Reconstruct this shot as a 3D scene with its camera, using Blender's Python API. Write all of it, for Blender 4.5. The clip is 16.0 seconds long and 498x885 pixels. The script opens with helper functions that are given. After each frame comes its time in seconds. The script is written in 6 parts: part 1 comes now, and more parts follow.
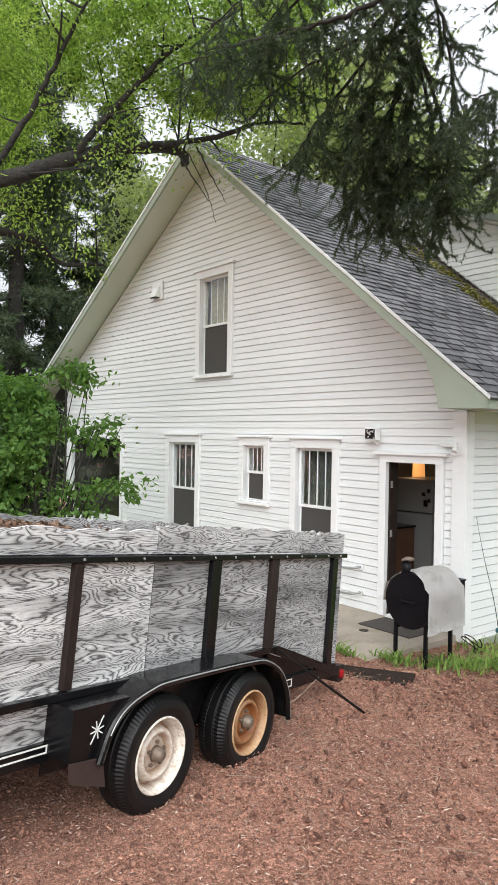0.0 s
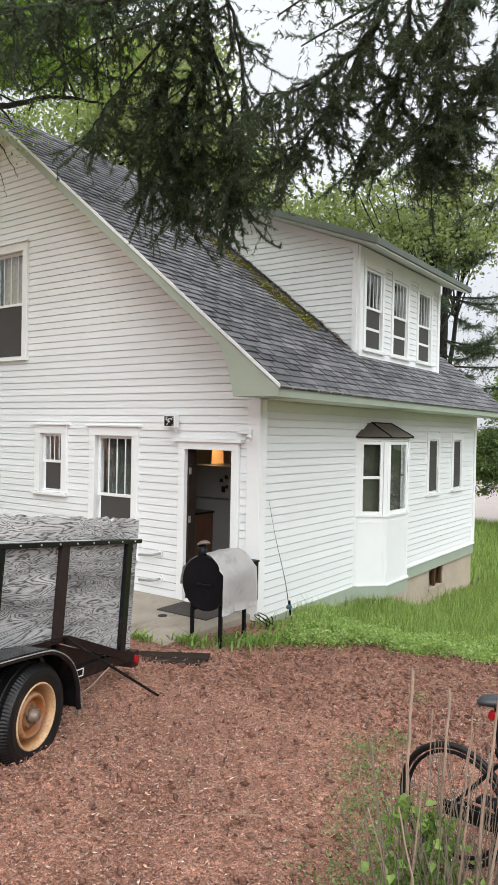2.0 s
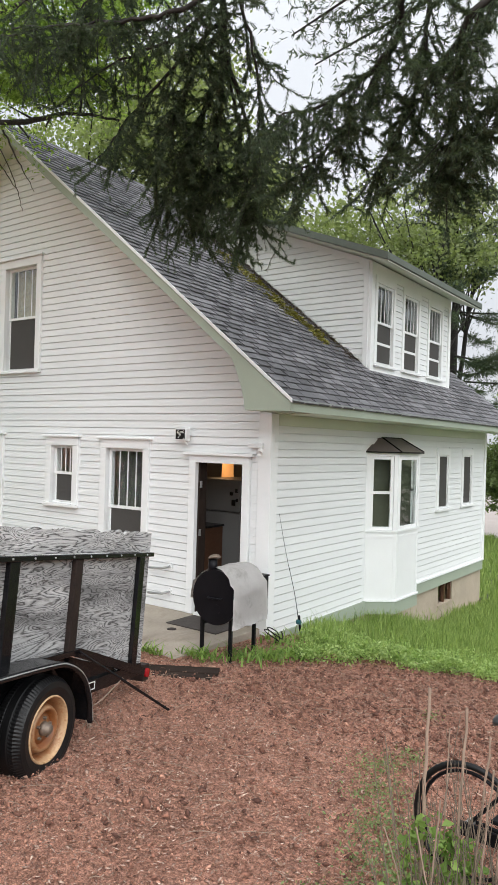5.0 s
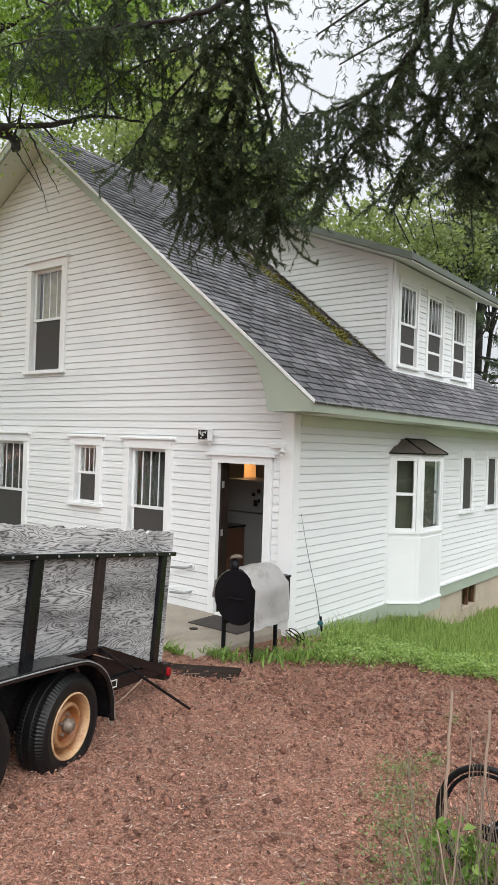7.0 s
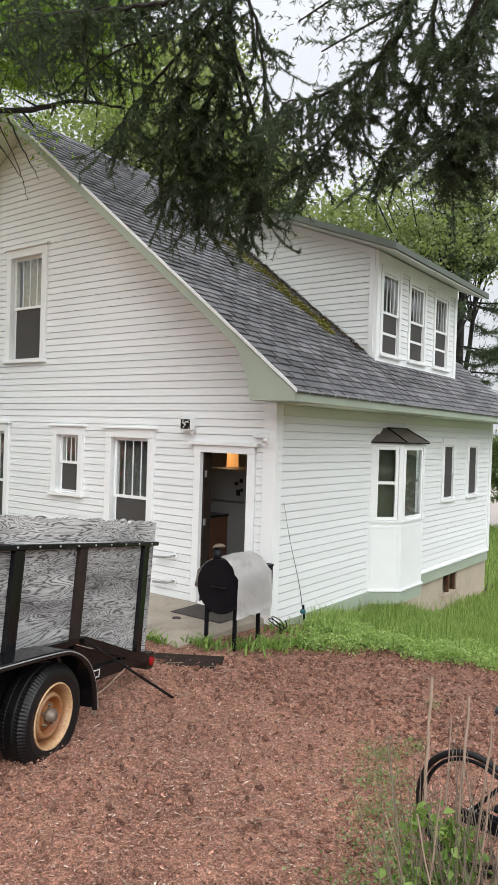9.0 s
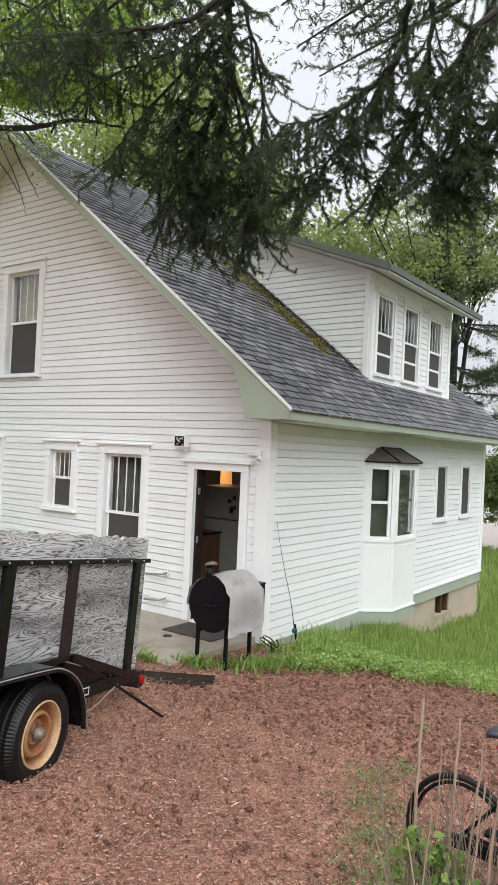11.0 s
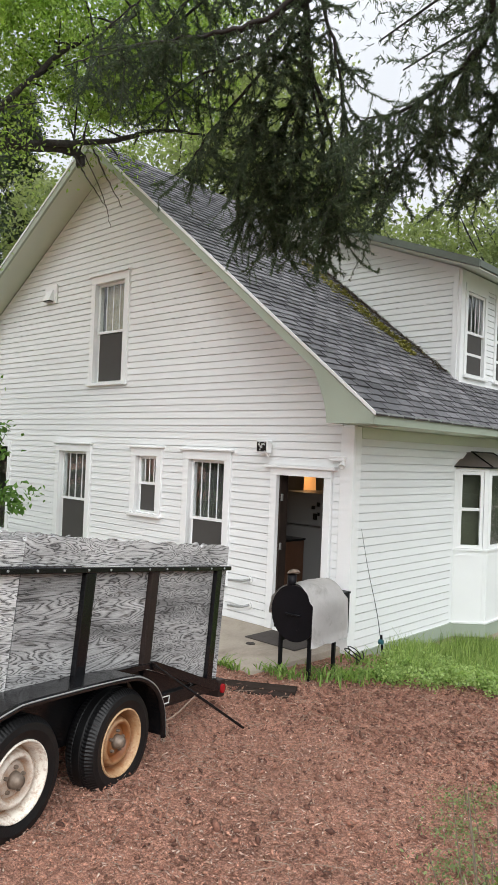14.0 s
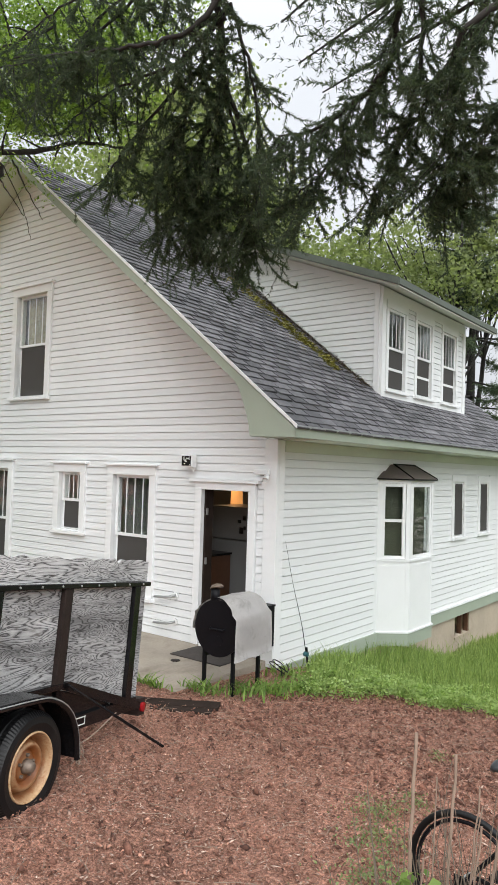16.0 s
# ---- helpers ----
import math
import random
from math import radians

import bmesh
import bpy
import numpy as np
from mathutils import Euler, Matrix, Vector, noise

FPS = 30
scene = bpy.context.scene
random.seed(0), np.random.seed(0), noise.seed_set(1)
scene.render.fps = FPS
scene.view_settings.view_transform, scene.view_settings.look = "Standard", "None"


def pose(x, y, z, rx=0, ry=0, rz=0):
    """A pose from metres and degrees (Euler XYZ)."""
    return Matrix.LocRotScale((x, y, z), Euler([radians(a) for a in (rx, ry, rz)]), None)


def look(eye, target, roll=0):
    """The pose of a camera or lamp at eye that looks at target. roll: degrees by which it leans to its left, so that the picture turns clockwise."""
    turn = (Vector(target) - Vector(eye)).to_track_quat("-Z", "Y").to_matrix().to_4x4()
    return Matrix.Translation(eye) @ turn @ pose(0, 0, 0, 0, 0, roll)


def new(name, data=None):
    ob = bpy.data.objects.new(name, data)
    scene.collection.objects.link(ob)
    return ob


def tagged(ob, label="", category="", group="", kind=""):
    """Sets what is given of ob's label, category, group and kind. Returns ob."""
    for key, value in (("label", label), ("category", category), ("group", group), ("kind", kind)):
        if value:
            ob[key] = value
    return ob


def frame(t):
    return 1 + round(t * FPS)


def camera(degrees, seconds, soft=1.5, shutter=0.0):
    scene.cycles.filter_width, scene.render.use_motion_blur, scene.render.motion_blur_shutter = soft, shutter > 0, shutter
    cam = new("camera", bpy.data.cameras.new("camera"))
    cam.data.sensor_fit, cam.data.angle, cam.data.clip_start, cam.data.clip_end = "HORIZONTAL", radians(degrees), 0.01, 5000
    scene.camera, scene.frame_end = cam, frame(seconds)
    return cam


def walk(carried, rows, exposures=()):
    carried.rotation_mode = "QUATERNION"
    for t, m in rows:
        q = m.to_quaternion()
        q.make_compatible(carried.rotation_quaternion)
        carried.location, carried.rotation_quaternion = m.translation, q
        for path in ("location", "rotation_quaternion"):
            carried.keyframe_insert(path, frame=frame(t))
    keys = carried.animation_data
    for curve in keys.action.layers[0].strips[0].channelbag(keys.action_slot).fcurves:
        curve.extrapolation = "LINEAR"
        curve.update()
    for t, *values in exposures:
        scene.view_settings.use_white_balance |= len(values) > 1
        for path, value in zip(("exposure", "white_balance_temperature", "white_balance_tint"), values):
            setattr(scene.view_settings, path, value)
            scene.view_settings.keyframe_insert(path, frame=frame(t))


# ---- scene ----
cam = camera(39.0, 16.0)
PATH = [
    (0, (-0.05, 0.04, 2.391), (-1.601, 1.302, 2.375), 1.0),
    (0.5, (-0.05, 0.037, 2.39), (-1.56, 1.349, 2.364), 1.6),
    (1, (-0.038, 0.077, 2.376), (-1.427, 1.516, 2.337), 1.7),
    (1.5, (0.008, 0.097, 2.367), (-1.248, 1.653, 2.329), 1.4),
    (2, (0.033, 0.125, 2.344), (-1.123, 1.757, 2.312), 1.1),
    (2.5, (0.036, 0.103, 2.356), (-1.064, 1.773, 2.343), 1.3),
    (3, (0.028, 0.086, 2.354), (-1.061, 1.764, 2.359), 1.7),
    (3.5, (0.007, 0.082, 2.355), (-1.099, 1.748, 2.367), 2.2),
    (4, (-0.003, 0.085, 2.358), (-1.137, 1.733, 2.365), 2.3),
    (6.5, (0.019, 0.071, 2.36), (-1.193, 1.663, 2.368), 1.4),
    (7, (0.011, 0.078, 2.355), (-1.214, 1.659, 2.359), 1.9),
    (7.5, (0.008, 0.084, 2.355), (-1.222, 1.661, 2.351), 2.2),
    (8, (0.009, 0.085, 2.36), (-1.218, 1.665, 2.344), 2.3),
    (8.5, (0.008, 0.089, 2.352), (-1.202, 1.681, 2.329), 2.1),
    (9, (0.013, 0.085, 2.356), (-1.173, 1.696, 2.331), 1.8),
    (11.5, (0.019, 0.074, 2.362), (-1.155, 1.692, 2.398), 2.7),
    (12, (0.011, 0.083, 2.35), (-1.196, 1.678, 2.391), 2.4),
    (12.5, (0.01, 0.1, 2.349), (-1.237, 1.663, 2.391), 2.0),
    (13, (-0.007, 0.243, 2.367), (-1.326, 1.745, 2.417), 1.3),
    (13.5, (-0.003, 0.241, 2.379), (-1.378, 1.693, 2.431), 1.5),
    (14, (-0.024, 0.209, 2.375), (-1.387, 1.673, 2.403), 2.3),
    (14.5, (0.015, 0.276, 2.368), (-1.302, 1.781, 2.406), 1.8),
    (15, (0.06, 0.308, 2.372), (-1.21, 1.853, 2.424), 1.7),
    (15.5, (0.072, 0.32, 2.364), (-1.17, 1.886, 2.431), 1.6),
    (16, (0.07, 0.308, 2.358), (-1.152, 1.889, 2.437), 1.7),
]
walk(cam, [(t, look(eye, target, roll)) for t, eye, target, roll in PATH],
     [(0, 0.99), (0.5, 1.0), (1, 0.97), (1.75, 0.90), (2.5, 0.86), (4, 0.80), (16, 0.80)])

# ---- world and light: overcast afternoon ----
world = bpy.data.worlds.new("overcast_sky")
scene.world = world
world.use_nodes = True
wn = world.node_tree
sky = wn.nodes.new("ShaderNodeTexSky")
sky.sky_type, sky.sun_disc = "NISHITA", False
sky.sun_elevation, sky.sun_rotation = radians(55), radians(200)
sky.air_density, sky.dust_density = 1.0, 4.0
grey = wn.nodes.new("ShaderNodeMix")
grey.data_type = "RGBA"
grey.inputs["Factor"].default_value = 0.86
grey.inputs["B"].default_value = (8.55, 8.85, 9.3, 1)
wn.links.new(sky.outputs["Color"], grey.inputs["A"])
# an overcast sky is about three times as bright overhead as near the horizon
direction = wn.nodes.new("ShaderNodeTexCoord")
height = wn.nodes.new("ShaderNodeSeparateXYZ")
wn.links.new(direction.outputs["Generated"], height.inputs[0])
rise = wn.nodes.new("ShaderNodeValToRGB")
for e_, (p_, v_) in zip([rise.color_ramp.elements[0], rise.color_ramp.elements[1], rise.color_ramp.elements.new(0.45)], ((0.0, 0.35), (1.0, 1.0), (0.45, 0.45))):
    e_.position, e_.color = p_, (v_, v_, v_, 1)
rise.color_ramp.interpolation = "EASE"
wn.links.new(height.outputs["Z"], rise.inputs["Fac"])
dome = wn.nodes.new("ShaderNodeMix")
dome.data_type, dome.blend_type = "RGBA", "MULTIPLY"
dome.inputs["Factor"].default_value = 1.0
wn.links.new(grey.outputs["Result"], dome.inputs["A"])
wn.links.new(rise.outputs["Color"], dome.inputs["B"])
wn.links.new(dome.outputs["Result"], wn.nodes["Background"].inputs["Color"])
wn.nodes["Background"].inputs["Strength"].default_value = 0.15
sun = new("sun", bpy.data.lights.new("sun", "SUN"))
sun.data.energy, sun.data.angle, sun.data.color = 1.95, radians(60), (0.98, 0.99, 0.985)
# the sun stands over the open lawn beside the house, veiled by cloud
sun.matrix_world = look((12, -7, 19), (-5, 6, 0))


# ---- materials ----
def nodes_of(name):
    m = bpy.data.materials.new(name)
    m.use_nodes = True
    return m, m.node_tree, m.node_tree.nodes["Principled BSDF"]


def coords(nt, scale=(1, 1, 1), kind="Object"):
    tc = nt.nodes.new("ShaderNodeTexCoord")
    mp = nt.nodes.new("ShaderNodeMapping")
    mp.inputs["Scale"].default_value = scale
    nt.links.new(tc.outputs[kind], mp.inputs["Vector"])
    return mp.outputs["Vector"]


def noise_tex(nt, vec, scale, detail=4.0, rough=0.6, distort=0.0):
    n = nt.nodes.new("ShaderNodeTexNoise")
    n.inputs["Scale"].default_value = scale
    n.inputs["Detail"].default_value = detail
    n.inputs["Roughness"].default_value = rough
    n.inputs["Distortion"].default_value = distort
    nt.links.new(vec, n.inputs["Vector"])
    return n.outputs["Fac"]


def ramp(nt, fac, stops):
    r = nt.nodes.new("ShaderNodeValToRGB")
    el = r.color_ramp.elements
    while len(el) < len(stops):
        el.new(0.5)
    for e, (p, c) in zip(el, stops):
        e.position, e.color = p, (*c, 1)
    nt.links.new(fac, r.inputs["Fac"])
    return r.outputs["Color"]


def mix(nt, fac, a, b, mode="MIX"):
    m = nt.nodes.new("ShaderNodeMix")
    m.data_type, m.blend_type = "RGBA", mode
    for key, v in (("Factor", fac), ("A", a), ("B", b)):
        if isinstance(v, (int, float)):
            m.inputs[key].default_value = v
        elif isinstance(v, tuple):
            m.inputs[key].default_value = (*v, 1)
        else:
            nt.links.new(v, m.inputs[key])
    return m.outputs["Result"]


def bump(nt, bs, height, strength=0.3, dist=0.01):
    b = nt.nodes.new("ShaderNodeBump")
    b.inputs["Strength"].default_value, b.inputs["Distance"].default_value = strength, dist
    nt.links.new(height, b.inputs["Height"])
    nt.links.new(b.outputs["Normal"], bs.inputs["Normal"])


def shade(c, k):
    return tuple(min(1.0, v * k) for v in c)


def plain(name, base, rough=0.6, metal=0.0, var=0.25, scale=3.0, fine=60.0, relief=0.15, kind="Object", spread=0.0, dirt=None, depth=0.004):
    """A surface with broad stains, fine grain and a little relief."""
    m, nt, bs = nodes_of(name)
    vec = coords(nt, kind=kind)
    big = noise_tex(nt, vec, scale, 5)
    small = noise_tex(nt, vec, fine, 3)
    col = ramp(nt, big, [(0.3, shade(base, 1 - var)), (0.7, shade(base, 1 + var * 0.6))])
    col = mix(nt, 0.35, col, ramp(nt, small, [(0.35, shade(base, 1 - var)), (0.65, shade(base, 1 + var * 0.5))]))
    if dirt:
        f = ramp(nt, noise_tex(nt, vec, scale * 0.7, 8, 0.7, 0.5), [(0.52, (0, 0, 0)), (0.75, (0.8, 0.8, 0.8))])
        col = mix(nt, f, col, dirt)
    if spread:
        oi = nt.nodes.new("ShaderNodeObjectInfo")
        col = mix(nt, 1.0, col, ramp(nt, oi.outputs["Random"], [(0.0, shade((1, 1, 1), 1 - spread)), (1.0, (1, 1, 1))]), "MULTIPLY")
    nt.links.new(col, bs.inputs["Base Color"])
    bs.inputs["Roughness"].default_value, bs.inputs["Metallic"].default_value = rough, metal
    if relief:
        bump(nt, bs, small, relief, depth)
    return m


WHITE = plain("white_house_paint", (0.83, 0.845, 0.845), 0.55, var=0.05, scale=1.2, fine=90, relief=0.08, spread=0.06)
TRIM = plain("white_trim_paint", (0.85, 0.86, 0.86), 0.5, var=0.04, scale=2, fine=70, relief=0.08)
GREEN = plain("pale_green_paint", (0.36, 0.41, 0.33), 0.6, var=0.08, scale=1.5, fine=60, relief=0.1)
SOFFIT = plain("pale_soffit_paint", (0.66, 0.70, 0.60), 0.6, var=0.06, scale=1.5, fine=60, relief=0.1)
CONCRETE = plain("worn_concrete", (0.37, 0.32, 0.265), 0.9, var=0.28, scale=1.6, fine=40, relief=0.3, dirt=(0.15, 0.115, 0.085))
FOUNDATION = plain("tan_parging", (0.46, 0.385, 0.30), 0.9, var=0.15, scale=2, fine=30, relief=0.4, dirt=(0.3, 0.24, 0.18))
BLACK = plain("chipped_black_steel", (0.006, 0.006, 0.007), 0.2, 0.0, var=0.5, scale=4, fine=40, relief=0.15, dirt=(0.022, 0.016, 0.013))
GRILL_BLACK = plain("sooty_black_steel", (0.006, 0.006, 0.008), 0.45, 0.0, var=0.4, scale=5, fine=40, relief=0.15)
RUST = plain("rust_brown_steel", (0.026, 0.016, 0.013), 0.6, 0.1, var=0.6, scale=7, fine=60, relief=0.3, dirt=(0.01, 0.009, 0.009))
FLAP = plain("brown_rubber_flap", (0.04, 0.022, 0.017), 0.8, var=0.3, scale=5, fine=50, relief=0.2)
RUBBER = plain("tyre_rubber", (0.005, 0.005, 0.0055), 0.5, var=0.4, scale=6, fine=80, relief=0.3, dirt=(0.012, 0.011, 0.01))
GREASE = plain("greasy_hub_steel", (0.20, 0.155, 0.12), 0.55, 0.3, var=0.4, scale=12, fine=60)
RED_LENS = plain("red_plastic_lens", (0.28, 0.008, 0.012), 0.2, var=0.1)
FABRIC = plain("weathered_grey_cover", (0.64, 0.62, 0.60), 0.85, var=0.12, scale=5, fine=150, relief=0.25, dirt=(0.3, 0.28, 0.25))
MAT = plain("dark_doormat_fibre", (0.07, 0.06, 0.055), 0.95, var=0.3, scale=8, fine=200, relief=0.5)
BARK = plain("dark_ridged_bark", (0.034, 0.031, 0.028), 0.95, var=0.7, scale=6, fine=22, relief=1.0, depth=0.04, dirt=(0.02, 0.024, 0.014))
TWIG = plain("dark_twig_bark", (0.032, 0.028, 0.025), 0.95, var=0.3, scale=6, fine=40, relief=0.3)
STALK = plain("dry_straw_stalk", (0.30, 0.215, 0.16), 0.85, var=0.25, scale=9, fine=60, relief=0.3)
DARK_STEM = plain("olive_brown_stem", (0.17, 0.135, 0.10), 0.9, var=0.35, scale=7, fine=60, relief=0.3)
FRIDGE = plain("white_enamel", (0.21, 0.21, 0.21), 0.35, var=0.03)
CABINET = plain("brown_stained_wood", (0.11, 0.05, 0.026), 0.5, var=0.3, scale=5, fine=40)
PLASTER = plain("cream_plaster", (0.55, 0.52, 0.46), 0.8, var=0.06)
FLOORWOOD = plain("worn_floor_lino", (0.2, 0.16, 0.12), 0.5, var=0.15)
BROWN_METAL = plain("brown_metal_roofing", (0.15, 0.125, 0.115), 0.45, 0.3, var=0.2, scale=4, fine=40)
SCREEN_BACKING = plain("grey_screen_and_backing", (0.06, 0.056, 0.052), 0.8, var=0.1, scale=3, fine=300)
REFLECTED_GREEN = plain("dark_green_reflection", (0.035, 0.04, 0.02), 0.7, var=0.5, scale=4, fine=30)
CURTAIN = plain("lace_curtain", (0.46, 0.41, 0.29), 0.9, var=0.45, scale=14, fine=60)
DARK_CURTAIN = plain("grey_patterned_curtain", (0.10, 0.10, 0.095), 0.9, var=0.3, scale=6, fine=40)
GALV = plain("galvanised_steel", (0.45, 0.46, 0.46), 0.4, 0.7, var=0.15)
TEAL = plain("teal_plastic", (0.02, 0.10, 0.12), 0.4, var=0.1)
SADDLE = plain("black_saddle_vinyl", (0.03, 0.032, 0.035), 0.4, var=0.2)
SILVER = plain("brushed_silver_paint", (0.5, 0.5, 0.5), 0.35, 0.6, var=0.1)
PAINT_MARK = plain("white_paint_marking", (0.75, 0.75, 0.72), 0.6, var=0.1)
DIRT_LOAD = plain("dry_leaf_debris", (0.085, 0.05, 0.035), 0.95, var=0.5, scale=10, fine=60, relief=0.8)
OLD_PLANK = plain("wet_dark_plank", (0.03, 0.021, 0.017), 0.92, var=0.4, scale=6, fine=50, relief=0.4)
for mat_, level in ((OLD_PLANK, 0.1), (GRILL_BLACK, 0.18), (BLACK, 0.32), (RUST, 0.3), (RUBBER, 0.35), (DIRT_LOAD, 0.1)):
    mat_.node_tree.nodes["Principled BSDF"].inputs["Specular IOR Level"].default_value = level
ROADM = plain("pale_gravel_road", (0.33, 0.29, 0.265), 0.95, var=0.12, scale=0.6, fine=12, relief=0.3)


def rim_material(name, paint, rust, bands):
    """Enamel with rust that follows the rings of a wheel; the bands also paint in the shading of its ridges."""
    m, nt, bs = nodes_of(name)
    vec = coords(nt)
    flat = nt.nodes.new("ShaderNodeVectorMath")
    flat.operation = "MULTIPLY"
    flat.inputs[1].default_value = (0, 1, 1)
    nt.links.new(vec, flat.inputs[0])
    ln = nt.nodes.new("ShaderNodeVectorMath")
    ln.operation = "LENGTH"
    nt.links.new(flat.outputs[0], ln.inputs[0])
    wob = nt.nodes.new("ShaderNodeMath")
    wob.operation, wob.inputs[1].default_value = "MULTIPLY_ADD", 0.03
    nt.links.new(noise_tex(nt, vec, 14, 5, 0.7), wob.inputs[0])
    nt.links.new(ln.outputs["Value"], wob.inputs[2])
    sc = nt.nodes.new("ShaderNodeMath")
    sc.operation, sc.inputs[1].default_value = "MULTIPLY", 4.0
    nt.links.new(wob.outputs[0], sc.inputs[0])
    f = ramp(nt, sc.outputs[0], bands)
    speck = ramp(nt, noise_tex(nt, vec, 30, 6, 0.75), [(0.46, (0, 0, 0)), (0.68, (0.75, 0.75, 0.75))])
    col = mix(nt, f, paint, mix(nt, noise_tex(nt, vec, 40, 4), rust, shade(rust, 0.45)))
    col = mix(nt, speck, col, rust)
    nt.links.new(col, bs.inputs["Base Color"])
    bs.inputs["Roughness"].default_value = 0.5
    bump(nt, bs, noise_tex(nt, vec, 60, 3), 0.2, 0.003)
    return m


def greys(*stops):
    return [(p, (v, v, v)) for p, v in stops]


RIM_WHITE = rim_material("chipped_white_rim", (0.78, 0.74, 0.66), (0.30, 0.14, 0.055), greys((0.0, 0.9), (0.28, 0.6), (0.40, 0.45), (0.46, 0.8), (0.54, 0.2), (0.66, 0.4), (0.72, 1.0), (0.80, 0.03)))
RIM_RUST = rim_material("rusted_yellow_rim", (0.60, 0.42, 0.24), (0.25, 0.07, 0.01), greys((0.0, 0.5), (0.28, 0.8), (0.44, 1.0), (0.52, 0.9), (0.60, 0.5), (0.70, 1.0), (0.78, 0.8), (0.86, 0.15)))

# glass
GLASS, nt, bs = nodes_of("window_glass")
bs.inputs["Base Color"].default_value = (0.93, 0.97, 0.96, 1)
bs.inputs["Roughness"].default_value, bs.inputs["IOR"].default_value = 0.015, 1.5
bs.inputs["Transmission Weight"].default_value = 1.0
bump(nt, bs, noise_tex(nt, coords(nt), 2.5, 1), 0.05, 0.02)

# lamp shade that is switched on
LAMP, nt, bs = nodes_of("lit_lamp_shade")
bs.inputs["Base Color"].default_value = (0.8, 0.45, 0.2, 1)
bs.inputs["Emission Color"].default_value = (1.0, 0.42, 0.12, 1)
bs.inputs["Emission Strength"].default_value = 0.4

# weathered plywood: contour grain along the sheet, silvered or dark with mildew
def plywood(name, stains):
    m, nt, bs = nodes_of(name)
    vec = coords(nt, (1.0, 0.5, 3.2))
    oi = nt.nodes.new("ShaderNodeObjectInfo")
    shift = nt.nodes.new("ShaderNodeVectorMath")
    shift.operation = "MULTIPLY_ADD"
    shift.inputs[1].default_value = (9, 31, 17)
    rnd = nt.nodes.new("ShaderNodeCombineXYZ")
    for key in "XYZ":
        nt.links.new(oi.outputs["Random"], rnd.inputs[key])
    nt.links.new(rnd.outputs[0], shift.inputs[0])
    nt.links.new(vec, shift.inputs[2])
    field = noise_tex(nt, shift.outputs[0], 2.2, 3.0, 0.5, 0.6)
    stretch = nt.nodes.new("ShaderNodeMapping")
    stretch.inputs["Scale"].default_value = (1, 3.0, 14.0)
    nt.links.new(shift.outputs[0], stretch.inputs["Vector"])
    fibre = noise_tex(nt, stretch.outputs[0], 4.0, 5, 0.7)
    mul = nt.nodes.new("ShaderNodeMath")
    mul.operation, mul.inputs[1].default_value = "MULTIPLY", 50.0
    jit = nt.nodes.new("ShaderNodeMath")
    jit.operation, jit.inputs[1].default_value = "MULTIPLY_ADD", 0.045
    nt.links.new(fibre, jit.inputs[0])
    nt.links.new(field, jit.inputs[2])
    nt.links.new(jit.outputs[0], mul.inputs[0])
    pp = nt.nodes.new("ShaderNodeMath")
    pp.operation, pp.inputs[1].default_value = "PINGPONG", 1.0
    nt.links.new(mul.outputs[0], pp.inputs[0])
    grain = ramp(nt, pp.outputs[0], [(0.0, (0.025, 0.023, 0.022)), (0.17, (0.07, 0.067, 0.065)), (0.28, (0.50, 0.495, 0.49)), (1.0, (0.86, 0.855, 0.85))])
    stain = ramp(nt, noise_tex(nt, shift.outputs[0], 1.6, 6, 0.65), stains)
    spots = ramp(nt, noise_tex(nt, shift.outputs[0], 9, 3, 0.6), [(0.28, (0.35, 0.33, 0.31)), (0.4, (1, 1, 1))])
    grain = mix(nt, 0.22, grain, ramp(nt, fibre, [(0.3, (0.14, 0.135, 0.13)), (0.65, (0.68, 0.675, 0.67))]))
    sheet = ramp(nt, oi.outputs["Random"], [(0.0, (0.72, 0.72, 0.72)), (0.5, (0.92, 0.92, 0.92)), (1.0, (1.1, 1.1, 1.1))])
    col = mix(nt, 1.0, mix(nt, 1.0, mix(nt, 1.0, grain, stain, "MULTIPLY"), spots, "MULTIPLY"), sheet, "MULTIPLY")
    nt.links.new(col, bs.inputs["Base Color"])
    bs.inputs["Roughness"].default_value = 0.85
    bump(nt, bs, pp.outputs[0], 0.35, 0.004)
    return m


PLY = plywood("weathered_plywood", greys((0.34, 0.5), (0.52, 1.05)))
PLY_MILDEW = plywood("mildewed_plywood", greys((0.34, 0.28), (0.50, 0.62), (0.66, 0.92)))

# shingles: grey granules, each tab its own tone
SHADED_GREEN = plain("weathered_shaded_green_trim", (0.12, 0.14, 0.115), 0.7, var=0.2, scale=3, fine=50, relief=0.2)
SHINGLE, nt, bs = nodes_of("grey_asphalt_shingle")
vec = coords(nt, kind="Generated")
geo = nt.nodes.new("ShaderNodeNewGeometry")
pos = geo.outputs["Position"]
oi = nt.nodes.new("ShaderNodeObjectInfo")
add = nt.nodes.new("ShaderNodeMath")
add.operation = "ADD"
nt.links.new(oi.outputs["Random"], add.inputs[0])
nt.links.new(geo.outputs["Random Per Island"], add.inputs[1])
fr = nt.nodes.new("ShaderNodeMath")
fr.operation = "FRACT"
nt.links.new(add.outputs[0], fr.inputs[0])
tone = ramp(nt, fr.outputs[0], [(0, (0.085, 0.084, 0.09)), (0.5, (0.145, 0.144, 0.153)), (1, (0.19, 0.188, 0.199))])
gran = ramp(nt, noise_tex(nt, pos, 130, 2), [(0.3, (0.6, 0.6, 0.6)), (0.7, (1.25, 1.25, 1.25))])
col = mix(nt, 1.0, tone, gran, "MULTIPLY")
